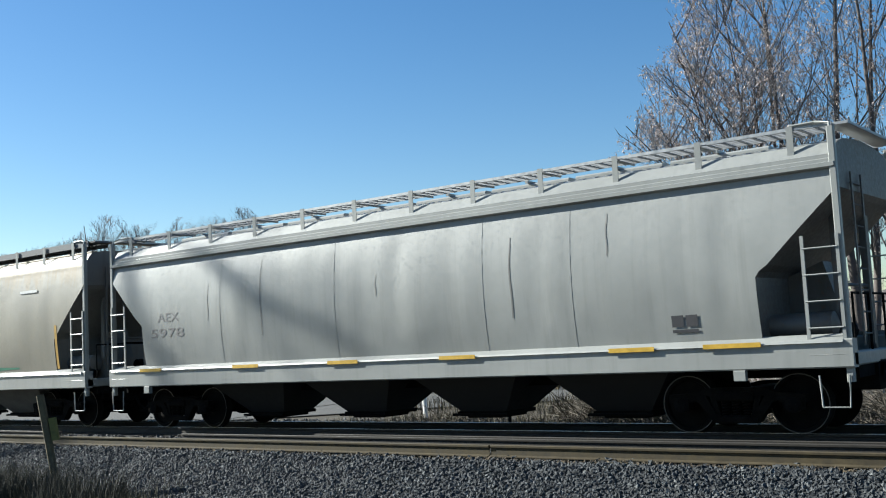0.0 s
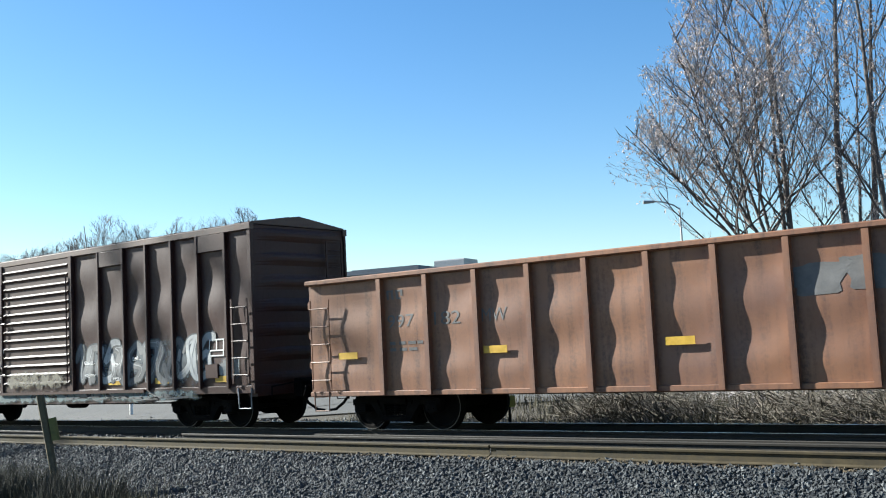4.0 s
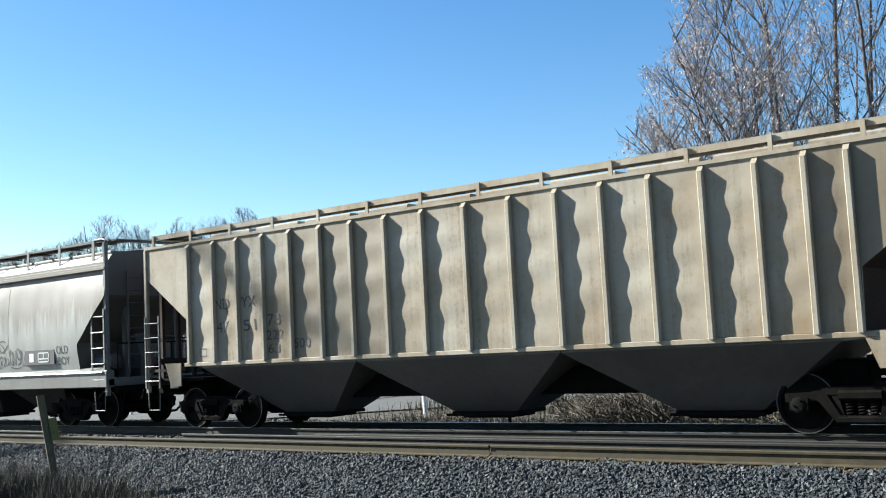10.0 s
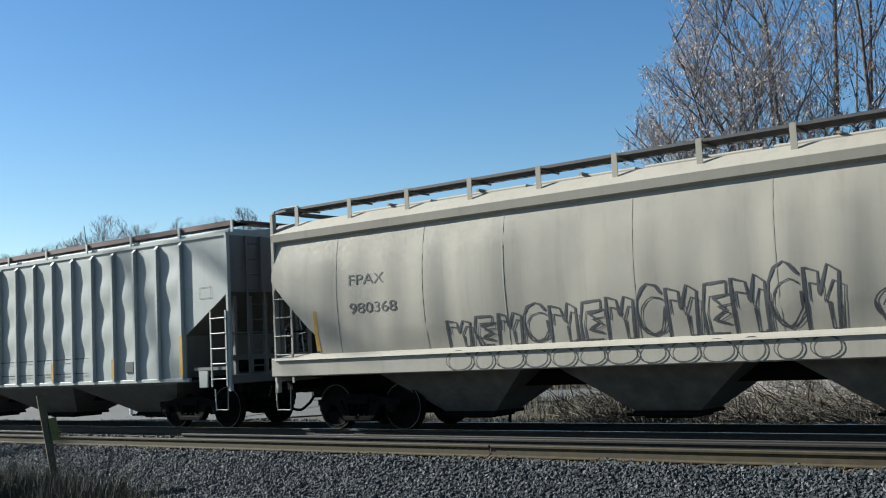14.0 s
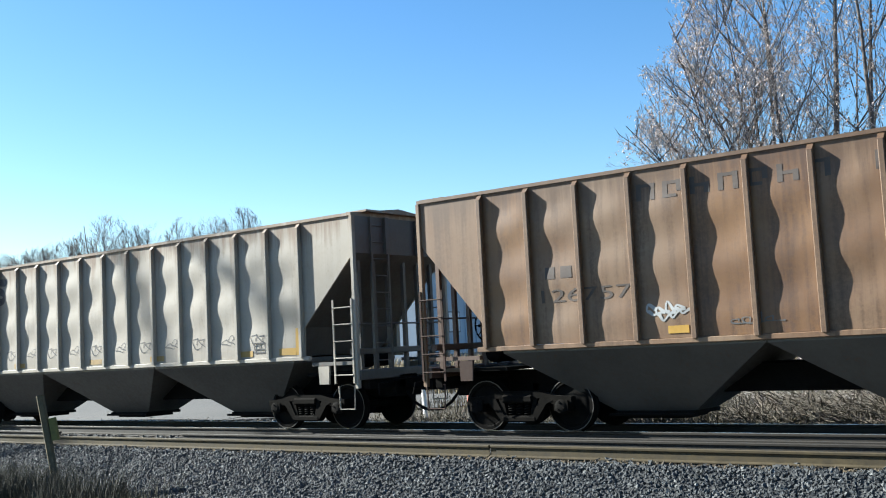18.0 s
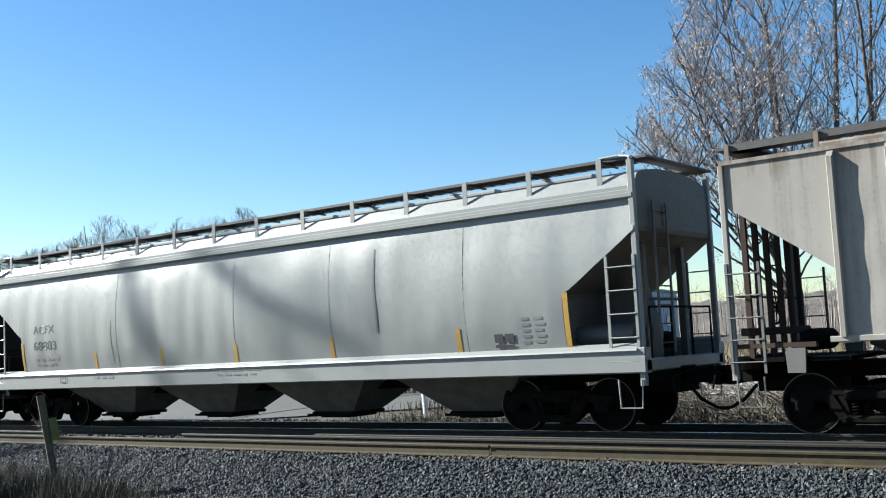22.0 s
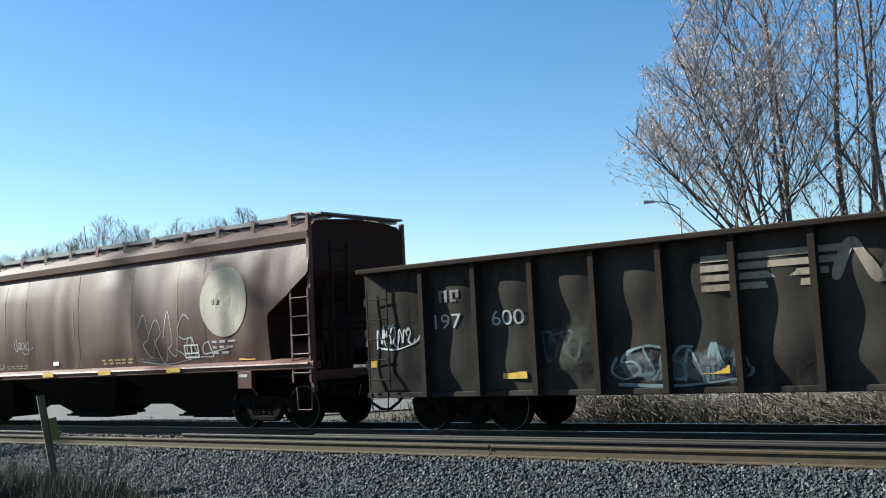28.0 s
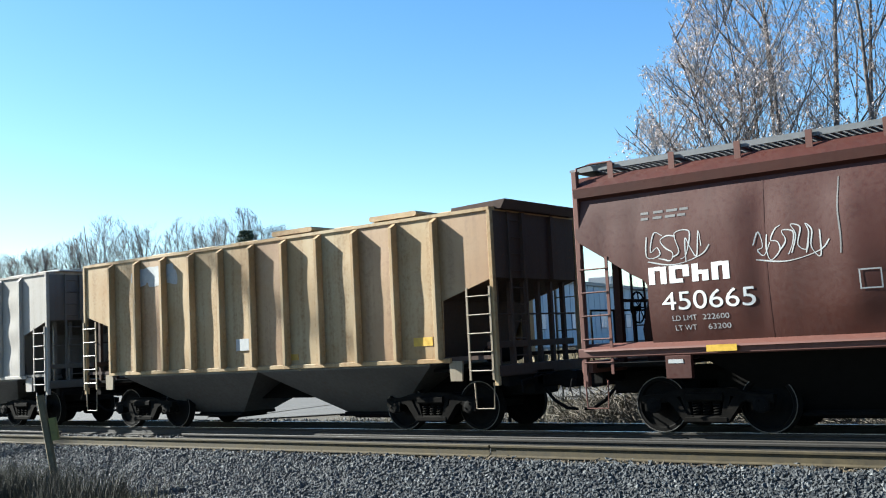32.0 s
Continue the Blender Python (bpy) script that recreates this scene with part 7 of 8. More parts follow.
tank_patch("data_panel", 4.6, 5.7, 1.95, 2.42, P["ghost"])
bars(car, 4.66, 2.3, lambda x, z: on_tank(x, z) - 0.004, ((0, 1.0), (0, 0.9), (0, 1.0)), P["endgrey"], 0.03, 0.12)
tank_patch("white_panel", 4.62, 5.42, 2.46, 2.6, M["white"])
lettering("NITRIC ACID", 0.09, M["ink"], car, 4.66, 2.485, lambda x, z: on_tank(x, z) - 0.005, 0.72)
tank_patch("head_band", 5.76, 5.88, 1.85, 2.85, P["amber"])
tank_patch("weld_band", -5.5, -5.4, 2.3, 3.1, P["amber"], 0.012)
for k, (x, z0, z1) in enumerate(((3.1, 2.0, 2.5), (3.5, 2.1, 2.45), (0.9, 2.0, 2.4))):
    tank_patch("stain", x, x + 0.1, z0, z1, P["dustmark"])
blocks((0.13, 0.12, 0.13, 0.13, 0.12, 0.13, 0.12, -0.08, 0.13, 0.12, 0.13), 0.2, P["dustmark"], car, -4.95, 2.18, on_tank, 0.035)
pl = part("placard", Geo().solid([(5.55, 1.06), (5.8, 1.31), (5.55, 1.56), (5.3, 1.31)], -1.5, -1.52), P["silver"], car, "pale diamond placard with a number")
part("placard_face", Geo().solid([(5.55, 1.1), (5.76, 1.31), (5.55, 1.52), (5.34, 1.31)], -1.523, -1.52), P["ghost"], pl)
part("number_panel", Geo().box(5.4, 5.7, -1.527, -1.523, 1.25, 1.37), P["chalk"], pl)
lettering("2031", 0.09, M["ink"], pl, 5.43, 1.265, -1.529, 0.24)
part("placard_stem", Geo().tube([(5.55, -1.49, 1.0), (5.55, -1.49, 1.8)], 0.025, 6), M["galv"], car)
g = Geo()
ribbon(g, [(2.95, 1.72), (3.55, 1.72), (3.52, 1.5), (3.4, 1.46)], 0.025, lambda x, z: on_tank(x, z) - 0.004)
ribbon(g, [(2.98, 1.7), (3.02, 1.5), (3.12, 1.46)], 0.025, lambda x, z: on_tank(x, z) - 0.004)
part("painted_mark", g, P["chalk"], car)

# black gondolas
for n, (x0, x1) in enumerate(((-127.3, -110.15), (-146.05, -128.65))):
    car, half, xs = gondola("gondola_car", x0, x1, ("black gondola car with lighter blotches", "black gondola car with pale worn stripes and blue graffiti")[n], P["coal"], seed=3 + n, z0=0.76, z1=3.02, ribs=13, first=7.08 if n == 0 else 7.18, group="gondola cars", amp=0.026, waves=1.6, belly=0.05, post_d=0.2, over=0.26, post_mat=P["coalpost"])
    yb = SKINS[car.name]
    if n == 0:
        for z in (1.86, 2.08, 2.3):
            blocks((0.22, 0.2, 0.24, 0.2, -0.1, 0.22, 0.2, 0.24, 0.18), 0.2, P["brick"], car, -0.95 + 0.05 * z, z, yb - 0.004, 0.06)
        for x, z0, z1 in ((-7.6, 0.9, 2.3), (-6.3, 0.9, 1.9), (2.2, 0.85, 2.0), (3.5, 0.85, 1.7), (4.8, 1.0, 2.6), (7.3, 0.9, 2.4)):
            haze(car, x, x + 0.95, z0, z1, yb - 0.004, P["gondmist"], "dull grey-green sprayed patch")
        piece(car, -7.9, -6.5, 1.2, 2.2, yb - 0.004, (P["cloud"], P["chalk2"]), None, 139, 2, 0.1)
        frame_box(car, 6.1, 6.6, 1.55, 1.8, yb - 0.006, P["chalk2"], 0.03)
        reflectors(car, yb - 0.01, 1.12, (-8.4, -4.1, -1.7, 4.0, 7.3), 0.11, 0.45)
        scribble(car, 2.5, 3.3, 1.0, 1.9, yb - 0.005, P["cloud"], 141, 2, 0.05)
    else:
        for k in range(4):
            part("stripe", decal(-1.75, 0.05 + 0.12 * k, 2.2 + 0.15 * k, 2.3 + 0.15 * k, yb - 0.004), P["palegrime"], car)
        for pts in (((0.25, 2.24), (0.5, 2.76), (0.7, 2.5), (0.9, 2.24), (1.15, 2.76)), ((2.1, 2.74), (1.6, 2.78), (1.5, 2.6), (1.95, 2.46), (1.9, 2.26), (1.3, 2.26))):
            part("emblem", wide(curved(pts), 0.18, yb - 0.006), P["palegrime"], car)
        for x, z0, z1 in ((-4.6, 0.9, 2.0), (2.4, 0.85, 2.2), (3.6, 0.9, 2.6), (6.0, 0.9, 2.2), (7.4, 0.9, 2.5)):
            haze(car, x, x + 0.95, z0, z1, yb - 0.004, P["gondmist"], "dull grey-green sprayed patch")
        blocks((0.2, 0.2), 0.24, P["chalk2"], car, -6.85, 2.36, yb - 0.005)
        lettering("197", 0.26, P["chalk"], car, -7.0, 1.9, yb - 0.005, 0.62)
        lettering("600", 0.26, P["chalk"], car, -5.72, 1.9, yb - 0.005, 0.68)
        tag(car, -8.4, -7.5, 1.62, 2.0, yb - 0.005, P["chalk"], 143, 5, 0.04)
        haze(car, -3.4, -1.0, 0.8, 1.4, yb - 0.004, P["mist"], "thin teal sprayed patch")
        tag(car, -3.3, -1.2, 0.85, 1.4, yb - 0.012, P["teal"], 145, 5, 0.06)
        scribble(car, -4.7, -4.0, 1.2, 1.9, yb - 0.005, P["slate"], 146, 3, 0.06)
        scribble(car, 5.0, 6.2, 1.0, 1.9, yb - 0.005, P["chalk2"], 147, 3, 0.06)
        scribble(car, 1.4, 2.2, 0.82, 1.0, yb - 0.005, P["chalk2"], 148, 4, 0.03)
        reflectors(car, yb - 0.01, 1.24, (-8.6,), 0.15, 0.42)
        reflectors(car, yb - 0.01, 0.96, (-5.53, -1.9, 1.55, 5.3), 0.12, 0.5)

# mineral red hoppers with a round white emblem
for n, (x0, x1) in enumerate(((-165.75, -147.4), (-184.75, -167.05))):
    car, half, sy, _ = smooth_hopper("covered_hopper_car", x0, x1, ("mineral red covered hopper car with round emblem and looping scrawls", "mineral red covered hopper car with round emblem and small tags")[n], P[("mineraldust", "mineral")[n]], P["mineralroof"], P["mineralroof"],
                                     seed=7 + n, band=False, z_eave=3.86, z_top=4.3, cut=1.25, cut_z=3.2, cut_k=2.4, sill=(1.26, 1.42), group=GH, walk_mat=P["walkgrey"], grate=True, board=0.09, bay_n=3, bay_l=7.0, foot=0.85, walk_up=-0.1, bay_z=0.52, bay_mat=M["steel"], dents=0.022, folds=3.0, nbr=16, seams=(-5.6, -3.4, -1.2, 1.1, 3.3, 5.9), end_mat=P["maroonend"])
    o = off(sy, 0.006)
    cx, cz, cr = 6.55, 2.78, 0.76
    g = Geo().add([(cx, o(cx, cz), cz)] + [(cx + q * cr * math.cos(a), o(cx + q * cr * math.cos(a), cz + q * cr * math.sin(a)) - 0.003, cz + q * cr * math.sin(a)) for q in (0.33, 0.66, 1.0) for a in (2 * math.pi * k / 40 for k in range(40))],
                  [(0, k + 1, (k + 1) % 40 + 1) for k in range(40)] + [(1 + 40 * q + k, 1 + 40 * q + (k + 1) % 40, 41 + 40 * q + (k + 1) % 40, 41 + 40 * q + k) for q in (0, 1) for k in range(40)])
    em = part("emblem", g, P["emblem"], car, "round faded white emblem")
    o2 = off(sy, 0.018)
    for a0, a1, n_mark in ((), ((25, 155, 14), (235, 305, 7)))[n]:
        for k in range(n_mark):
            a = radians(a0 + (a1 - a0) * (k + 0.5) / n_mark)
            g = Geo()
            ribbon(g, [(cx + q * math.cos(a), cz + q * math.sin(a)) for q in (0.55, 0.62, 0.69)], 0.07 + 0.02 * (k % 3), o2)
            part("emblem_mark", g, P["brick"], em)
    for k in range((2, 6)[n]):
        x = -0.36 + 0.12 * k
        part("emblem_mark", decal(cx + x, cx + x + 0.07 + 0.02 * (k % 2), cz - 0.04, cz + 0.07, o2), P["dusttan"], em)
    blocks((0.31, 0.33, 0.27, 0.28), 0.3, M["white"], car, -7.5, 2.36, o, 0.05, bold=1.25)
    lettering(("450705", "450665")[n], 0.28, M["white"], car, -7.3, 1.96, o, 1.5)
    if n == 0:
        bars(car, -7.2, 1.78, o, ((0, 1.2), (0, 1.1)), P["chalk"], 0.06, 0.13)
    else:
        for words, x, z, w in (("LD LMT", -7.15, 1.79, 0.4), ("222600", -6.65, 1.79, 0.42), ("LT WT", -7.12, 1.64, 0.35), ("63200", -6.58, 1.64, 0.36)):
            lettering(words, 0.08, P["chalk"], car, x, z, o, w)
    if n == 0:
        tag(car, -5.9, -2.6, 1.5, 2.3, o, P["chalk"], 151, 6, 0.035)
        tag(car, 3.6, 5.4, 1.55, 2.6, o, P["chalk"], 155, 4, 0.027)
        scribble(car, 5.2, 6.4, 1.5, 2.1, o, P["chalk"], 153, 2, 0.04)
        scribble(car, -1.8, -1.0, 1.9, 2.35, o, P["chalk"], 154, 4, 0.025)
    else:
        tag(car, -7.5, -6.6, 2.72, 3.15, o, P["chalk"], 156, 4, 0.022)
        tag(car, -5.75, -4.8, 2.62, 3.05, o, P["chalk"], 157, 5, 0.022)
        sprayed_word(car, "GHOULS", -0.27, 2.2, 0.27, 0.21, o, P["chalk"])
        for a0, a1 in ((-0.15, 1.05), (1.35, 1.75), (2.1, 4.0), (4.25, 4.6), (4.95, 5.9)):
            g = Geo()
            ribbon(g, [(0.36 + 0.86 * math.cos(a) + 0.1 * abs(math.cos(4 * a)) * math.cos(a), 2.33 + 0.3 * math.sin(a) + 0.12 * abs(math.sin(4 * a)) * math.sin(a)) for a in (a0 + (a1 - a0) * q / 18 for q in range(19))], 0.027, o)
            part("graffiti", g, P["chalk"], car)
        g = Geo()
        ribbon(g, [(0.2, 2.56), (0.17, 2.7), (0.26, 2.62), (0.33, 2.72), (0.4, 2.62), (0.47, 2.7), (0.46, 2.56)], 0.02, o)
        part("graffiti", g, P["chalk"], car)
        tag(car, 0.2, 0.65, 1.98, 2.12, o, P["chalk"], 158, 4, 0.018)
        frame_box(car, -4.28, -3.98, 2.08, 2.36, o, P["chalk"], 0.02, False)
    frame_box(car, 5.15, 5.63, 1.6, 1.9, o, M["white"], 0.03)
    bars(car, -2.3, 1.6, o, ((0, 1.1), (0.05, 1.0)), P["dustmark"], 0.03, 0.06)
    bars(car, 2.0, 1.62, o, ((0, 1.3), (0.05, 1.2)), P["amberworn"], 0.045, 0.075)
    bars(car, 3.5, 1.62, o, ((0, 1.2), (0, 1.1)), P["chalk2"], 0.025, 0.05)
    bars(car, 0.85, 1.6, o, ((0, 0.4), (0, 0.42), (0, 0.38)), P["chalk2"], 0.025, 0.05)
    part("white_mark", Geo().box(-0.1, 0.15, o(0, 1.66) - 0.004, o(0, 1.66) + 0.01, 1.58, 1.68), M["white"], car)
    bars(car, 6.1, 1.9, o, ((0, 0.8), (0, 0.7), (0, 0.6)), P["chalk"], 0.05, 0.12)
    reflectors(car, -1.63, 1.3, (-6.6, -3.0, -0.4, 2.0, 4.6), 0.1, 0.48)
    reflectors(car, o, 1.5, (6.9,), 0.2, 0.5)
    bars(car, -7.6, 3.5, o, ((0, 0.9), (0, 0.85)), P["chalk2"], 0.04, 0.09)
    for x in (-7.3, 6.95):
        part("jacking_plate", Geo().box(x, x + 0.42, -1.6, -1.5, 0.9, 1.26, 0.01), P["mineral"], car)
        part("data_panel", Geo().box(x + 0.05, x + 0.3, -1.606, -1.6, 1.14, 1.2), P["chalk"], car)
    streaks(car, o, ((-4.5, 2.6, 3.7, 0.025), (-2.2, 2.5, 3.7, 0.03), (0.9, 2.3, 3.0, 0.03), (5.0, 2.2, 3.7, 0.02)), P["chalk2"])

# short two-bay hoppers at the end
car, half, xs = ribbed_hopper("covered_hopper_car", -198.85, -186.4, "short ochre-stained covered hopper car with side posts", P["ochre"], ribs=11, stained=(1, 5, 8), stain_mat=P["ochrerust"], inner=4.95, z0=1.36, z1=3.95, cut_z=2.75, cut_k=2.4, seed=7, bay_n=2, walk=False, group=GH, bay_mat=P["slope"], walk_mat=P["dark"], end_mat=P["brownend"], ladder_mat=P["dustbrown"], amp=0.006, rib_d=0.17, waves=2.0)
yr = SKINS[car.name]
blobs(car, -4.2, -2.6, 3.3, 3.8, yr, P["chalk"], 161, 3, "worn_patch")
reflectors(car, yr, 1.6, (4.3,), 0.16, 0.45, M["yellow"])
reflectors(car, yr, 1.45, (0.9,), 0.12, 0.35, P["amber"])
part("patch", Geo().box(-0.6, -0.2, -1.49, -1.45, 1.7, 1.95), P["chalk"], car)
for x in (0.2, 3.0):
    part("roof_batten", Geo().box(x, x + 1.2, -1.1, 1.1, 4.1, 4.2, 0.03), P["ochre"], car)
part("roof_overhang", Geo().solid([(5.2, 3.98), (6.3, 3.98), (6.4, 4.14), (5.2, 4.1)], -1.3, 1.3), P["brownend"], car)
car, half, xs = ribbed_hopper("covered_hopper_car", -212.8, -200.4, "short grey covered hopper car with side posts", P["cool"], ribs=11, inner=4.95, z0=1.36, z1=3.95, cut_z=2.75, cut_k=2.4, seed=8, bay_n=2, walk=False, group=GH, end_mat=P["slope"], bay_mat=P["slope"], amp=0.016)
yr = SKINS[car.name]
# ---- beside and behind the track ----
RIGHT, AHEAD = Vector((0.7947, 0.607, 0)), Vector((-0.607, 0.7947, 0))   # level directions across and along the outlook

# lengths of spare rail lying along the shoulder
for x0, x1, y, top in ((-60, -9.85, 13.86, -0.03), (-9.83, 8, 13.87, -0.03), (-60, -23.3, 14.72, -0.02), (-18.6, 8, 14.7, -0.02), (-15.0, -2.0, 15.12, -0.03)):
    single("spare_rail", rail_geo(x0, x1, y, top), M["oldrail" if y < 14 else "railside"], "old rusty spare rail lying along the ballast", "rail", "spare rails", "structure")


def fast_twig(g, pts, r0, r1):
    """A thin three-sided shoot through its points."""
    k, n = len(g.v), len(pts)
    for i, p in enumerate(pts):
        r = r0 + (r1 - r0) * i / (n - 1)
        x, y, z = p
        g.v += [(x + r, y, z + r * 0.3), (x - r * 0.5, y + r * 0.8, z), (x - r * 0.5, y - r * 0.8, z - r * 0.3)]
    for i in range(n - 1):
        a = k + 3 * i
        g.f += [(a, a + 1, a + 4, a + 3), (a + 1, a + 2, a + 5, a + 4), (a + 2, a, a + 3, a + 5)]


def crown_tree(name, label, base, stems, seed, outline, counts, angle=(62, 24), twig_r=0.006, group="", seeds=0, mats=("bark", "twig"), limb_r=0.034, start=0.16, reach=(6.0, 3.0), sub=0.42, shoots=(0.28, 0.6), taper=0.2):
    """A leafless tree. stems: (way, length, radius); outline: rows of (height, radius) that no shoot outgrows; counts: limbs a stem,
    branches a limb, twigs a branch, tips a twig; angle: degrees between the limbs and the upright, at the foot and at the top."""
    rnd = random.Random(seed)
    wood, crown, tips = Geo(), Geo(), []
    base = Vector(base)
    top = outline[-1][0]

    def radius(z):
        for (z0, r0), (z1, r1) in zip(outline, outline[1:]):
            if z0 <= z <= z1:
                return r0 + (r1 - r0) * (z - z0) / (z1 - z0)
        return 0.0

    def inside(p):
        q = p - base
        return math.hypot(q.x, q.y) < radius(q.z) * (1 + 0.28 * noise.noise(q * 0.6 + Vector((seed, 0, 0)))) + 0.12

    def grow(p, d, length, n, bend, up, free=False):
        pts = [p]
        for i in range(n):
            d = (d + Vector((rnd.gauss(0, bend), rnd.gauss(0, bend), rnd.gauss(0, bend) + up))).normalized()
            p = p + d * (length / n)
            if not free and len(pts) > 1 and not inside(p):
                break
            pts.append(p)
        return pts

    def fork(pts, u, spread, turn):
        n = len(pts) - 1
        i = min(n - 1, int(u * n))
        q, along = pts[i].lerp(pts[i + 1], u * n - i), (pts[i + 1] - pts[i]).normalized()
        side = Matrix.Rotation(turn, 3, along) @ along.orthogonal().normalized()
        return q, (along * math.cos(spread) + side * math.sin(spread)).normalized()

    n_limb, n_sub, n_twig, n_tip = counts
    for way, length, r, *off_base in stems:
        foot = base + (Vector(off_base[0]) if off_base else Vector((rnd.uniform(-0.2, 0.2), rnd.uniform(-0.2, 0.2), -0.2)))
        st = grow(foot, Vector(way).normalized(), length, 9, 0.055, 0.03, True)
        wood.tube(st, r, 8, r * taper)
        az = rnd.uniform(0, 6.28)
        for k in range(n_limb):
            u = start + (0.99 - start) * (k + rnd.random() * 0.8) / n_limb
            az += 2.4 + rnd.uniform(-0.4, 0.4)
            i = min(8, int(u * 9))
            q = st[i].lerp(st[i + 1], u * 9 - i)
            th = radians(angle[0] + (angle[1] - angle[0]) * min(1.0, (q.z - base.z) / top) + rnd.uniform(-7, 7))
            d = Vector((math.cos(az) * math.sin(th), math.sin(az) * math.sin(th), math.cos(th)))
            lm = grow(q, d, (reach[0] + (reach[1] - reach[0]) * u) * rnd.uniform(0.8, 1.1), 7, 0.085, 0.045)
            if len(lm) < 2:
                continue
            r1 = limb_r * (1.15 - 0.6 * u) * rnd.uniform(0.75, 1.2)
            wood.tube(lm, r1, 5, r1 * 0.3)
            ln = sum((lm[j + 1] - lm[j]).length for j in range(len(lm) - 1))
            for a in range(n_sub):
                ua = 0.16 + 0.83 * (a + rnd.random()) / n_sub
                p, d2 = fork(lm, ua, rnd.uniform(0.38, 0.72), rnd.uniform(0, 6.28))
                sb = grow(p, d2, ln * sub * (1.15 - 0.65 * ua) * rnd.uniform(0.7, 1.2) + 0.25, 4, 0.12, 0.08)
                if len(sb) < 2:
                    continue
                fast_twig(wood, sb, max(twig_r * 1.2, r1 * 0.44 * (1.1 - 0.5 * ua)), twig_r * 0.8)
                for c in range(n_twig):
                    uc = 0.2 + 0.8 * (c + rnd.random()) / n_twig
                    p, d3 = fork(sb, min(0.999, uc), rnd.uniform(0.4, 0.85), rnd.uniform(0, 6.28))
                    tw = grow(p, d3, rnd.uniform(*shoots), 2, 0.12, 0.07, True)
                    if not inside(tw[-1]):
                        continue
                    fast_twig(crown, tw, twig_r, twig_r * 0.55)
                    for e in range(n_tip):
                        p, d4 = fork(tw, rnd.uniform(0.3, 0.999), rnd.uniform(0.4, 0.9), rnd.uniform(0, 6.28))
                        tp = p + d4 * rnd.uniform(0.1, 0.24) * shoots[1] / 0.6
                        fast_twig(crown, [p, tp], twig_r * 0.7, twig_r * 0.4)
                        tips.append(tp)
    t = thing(name, label, "tree", group)
    part("trunk", wood, M[mats[0]], t, smooth=True, angle=60)
    part("crown", crown, M[mats[1]], t)
    if seeds:
        sg = Geo()
        for p in rnd.sample(tips, min(len(tips), seeds)):
            for k in range(3):
                c = p + Vector((rnd.gauss(0, 0.03), rnd.gauss(0, 0.03), rnd.uniform(-0.1, 0.02)))
                h = rnd.uniform(0.014, 0.03)
                a = rnd.uniform(0, 6)
                dx, dy = math.cos(a) * h, math.sin(a) * h
                sg.add([c + Vector((dx, dy, h)), c + Vector((-dx, -dy, h * 0.6)), c + Vector((dy, -dx, -h * 1.6)), c + Vector((-dy * 0.6, dx * 0.6, 0))], [(0, 1, 2), (0, 2, 3), (1, 3, 2), (0, 3, 1)])
        tagged(part("seed_cluster", sg, M["seed"], t, "dry pinkish tan seed clusters"), kind="stuff")
    return t


def lean(right, up, ahead=0.0):
    return tuple(RIGHT * right + AHEAD * ahead + Vector((0, 0, up)))


def base_at(x, y):
    return (x, y, ground_z(x, y))


TG = "trees behind the track"
crown_tree("bare_tree", "leafless many-stemmed tree with tan seed clusters behind the track", base_at(-9.15, 27.0),
           [(lean(-0.03, 1, 0.02), 12.4, 0.11), (lean(0.06, 1, 0.06), 12.0, 0.085), (lean(-0.7, 0.68, -0.05), 6.6, 0.05, (0, 0, 2.2)), (lean(-0.6, 0.78, 0.12), 6.2, 0.05, (0, 0, 2.6)),
            (lean(-0.48, 0.86, -0.1), 7.0, 0.055, (0, 0, 2.4)), (lean(-0.36, 0.92, 0.1), 8.4, 0.06, (0, 0, 2.0)), (lean(-0.24, 0.97, 0.0), 9.6, 0.06, (0, 0, 1.4))], 11,
           [(2.6, 0.3), (3.8, 1.9), (5.0, 3.5), (6.2, 4.5), (7.2, 4.4), (8.0, 3.6), (9.2, 3.1), (10.6, 2.8), (12.2, 2.1), (13.8, 0.4)], (13, 9, 6, 3), (60, 24), 0.0052, TG, seeds=3800, reach=(5.0, 2.6), start=0.22, limb_r=0.033)
crown_tree("bare_tree", "leafless grey tree with forked stems behind the track", base_at(-7.9, 27.6),
           [(lean(0.02, 1, 0.0), 12.4, 0.14), (lean(0.1, 1, 0.05), 12.0, 0.12), (lean(-0.06, 1, 0.1), 10.5, 0.07)], 12,
           [(3.0, 0.3), (5.0, 1.6), (7.0, 2.4), (9.5, 2.8), (12.0, 2.3), (13.8, 0.4)], (10, 7, 5, 2), (48, 22), 0.0052, TG, seeds=1200, reach=(4.4, 2.6))
crown_tree("bare_tree", "leafless thin tree forked low behind the track", base_at(-6.2, 26.4),
           [(lean(-0.06, 1, 0.0), 11.6, 0.1), (lean(0.12, 1, 0.1), 11.2, 0.11)], 13,
           [(2.4, 0.3), (4.5, 1.8), (7.0, 2.6), (9.5, 2.8), (12.5, 0.5)], (9, 6, 4, 2), (52, 24), 0.0052, TG, seeds=400, reach=(4.4, 2.6))
crown_tree("bare_tree", "leafless tree with spreading limbs behind the track", base_at(-3.4, 29.5),
           [(lean(-0.1, 1, 0.0), 12.0, 0.14), (lean(0.12, 1, 0.1), 11.5, 0.13)], 14,
           [(2.4, 0.3), (4.5, 2.0), (7.0, 3.2), (9.5, 3.2), (12.8, 0.5)], (11, 7, 5, 2), (55, 24), 0.0052, TG, seeds=400, reach=(5.0, 2.6))

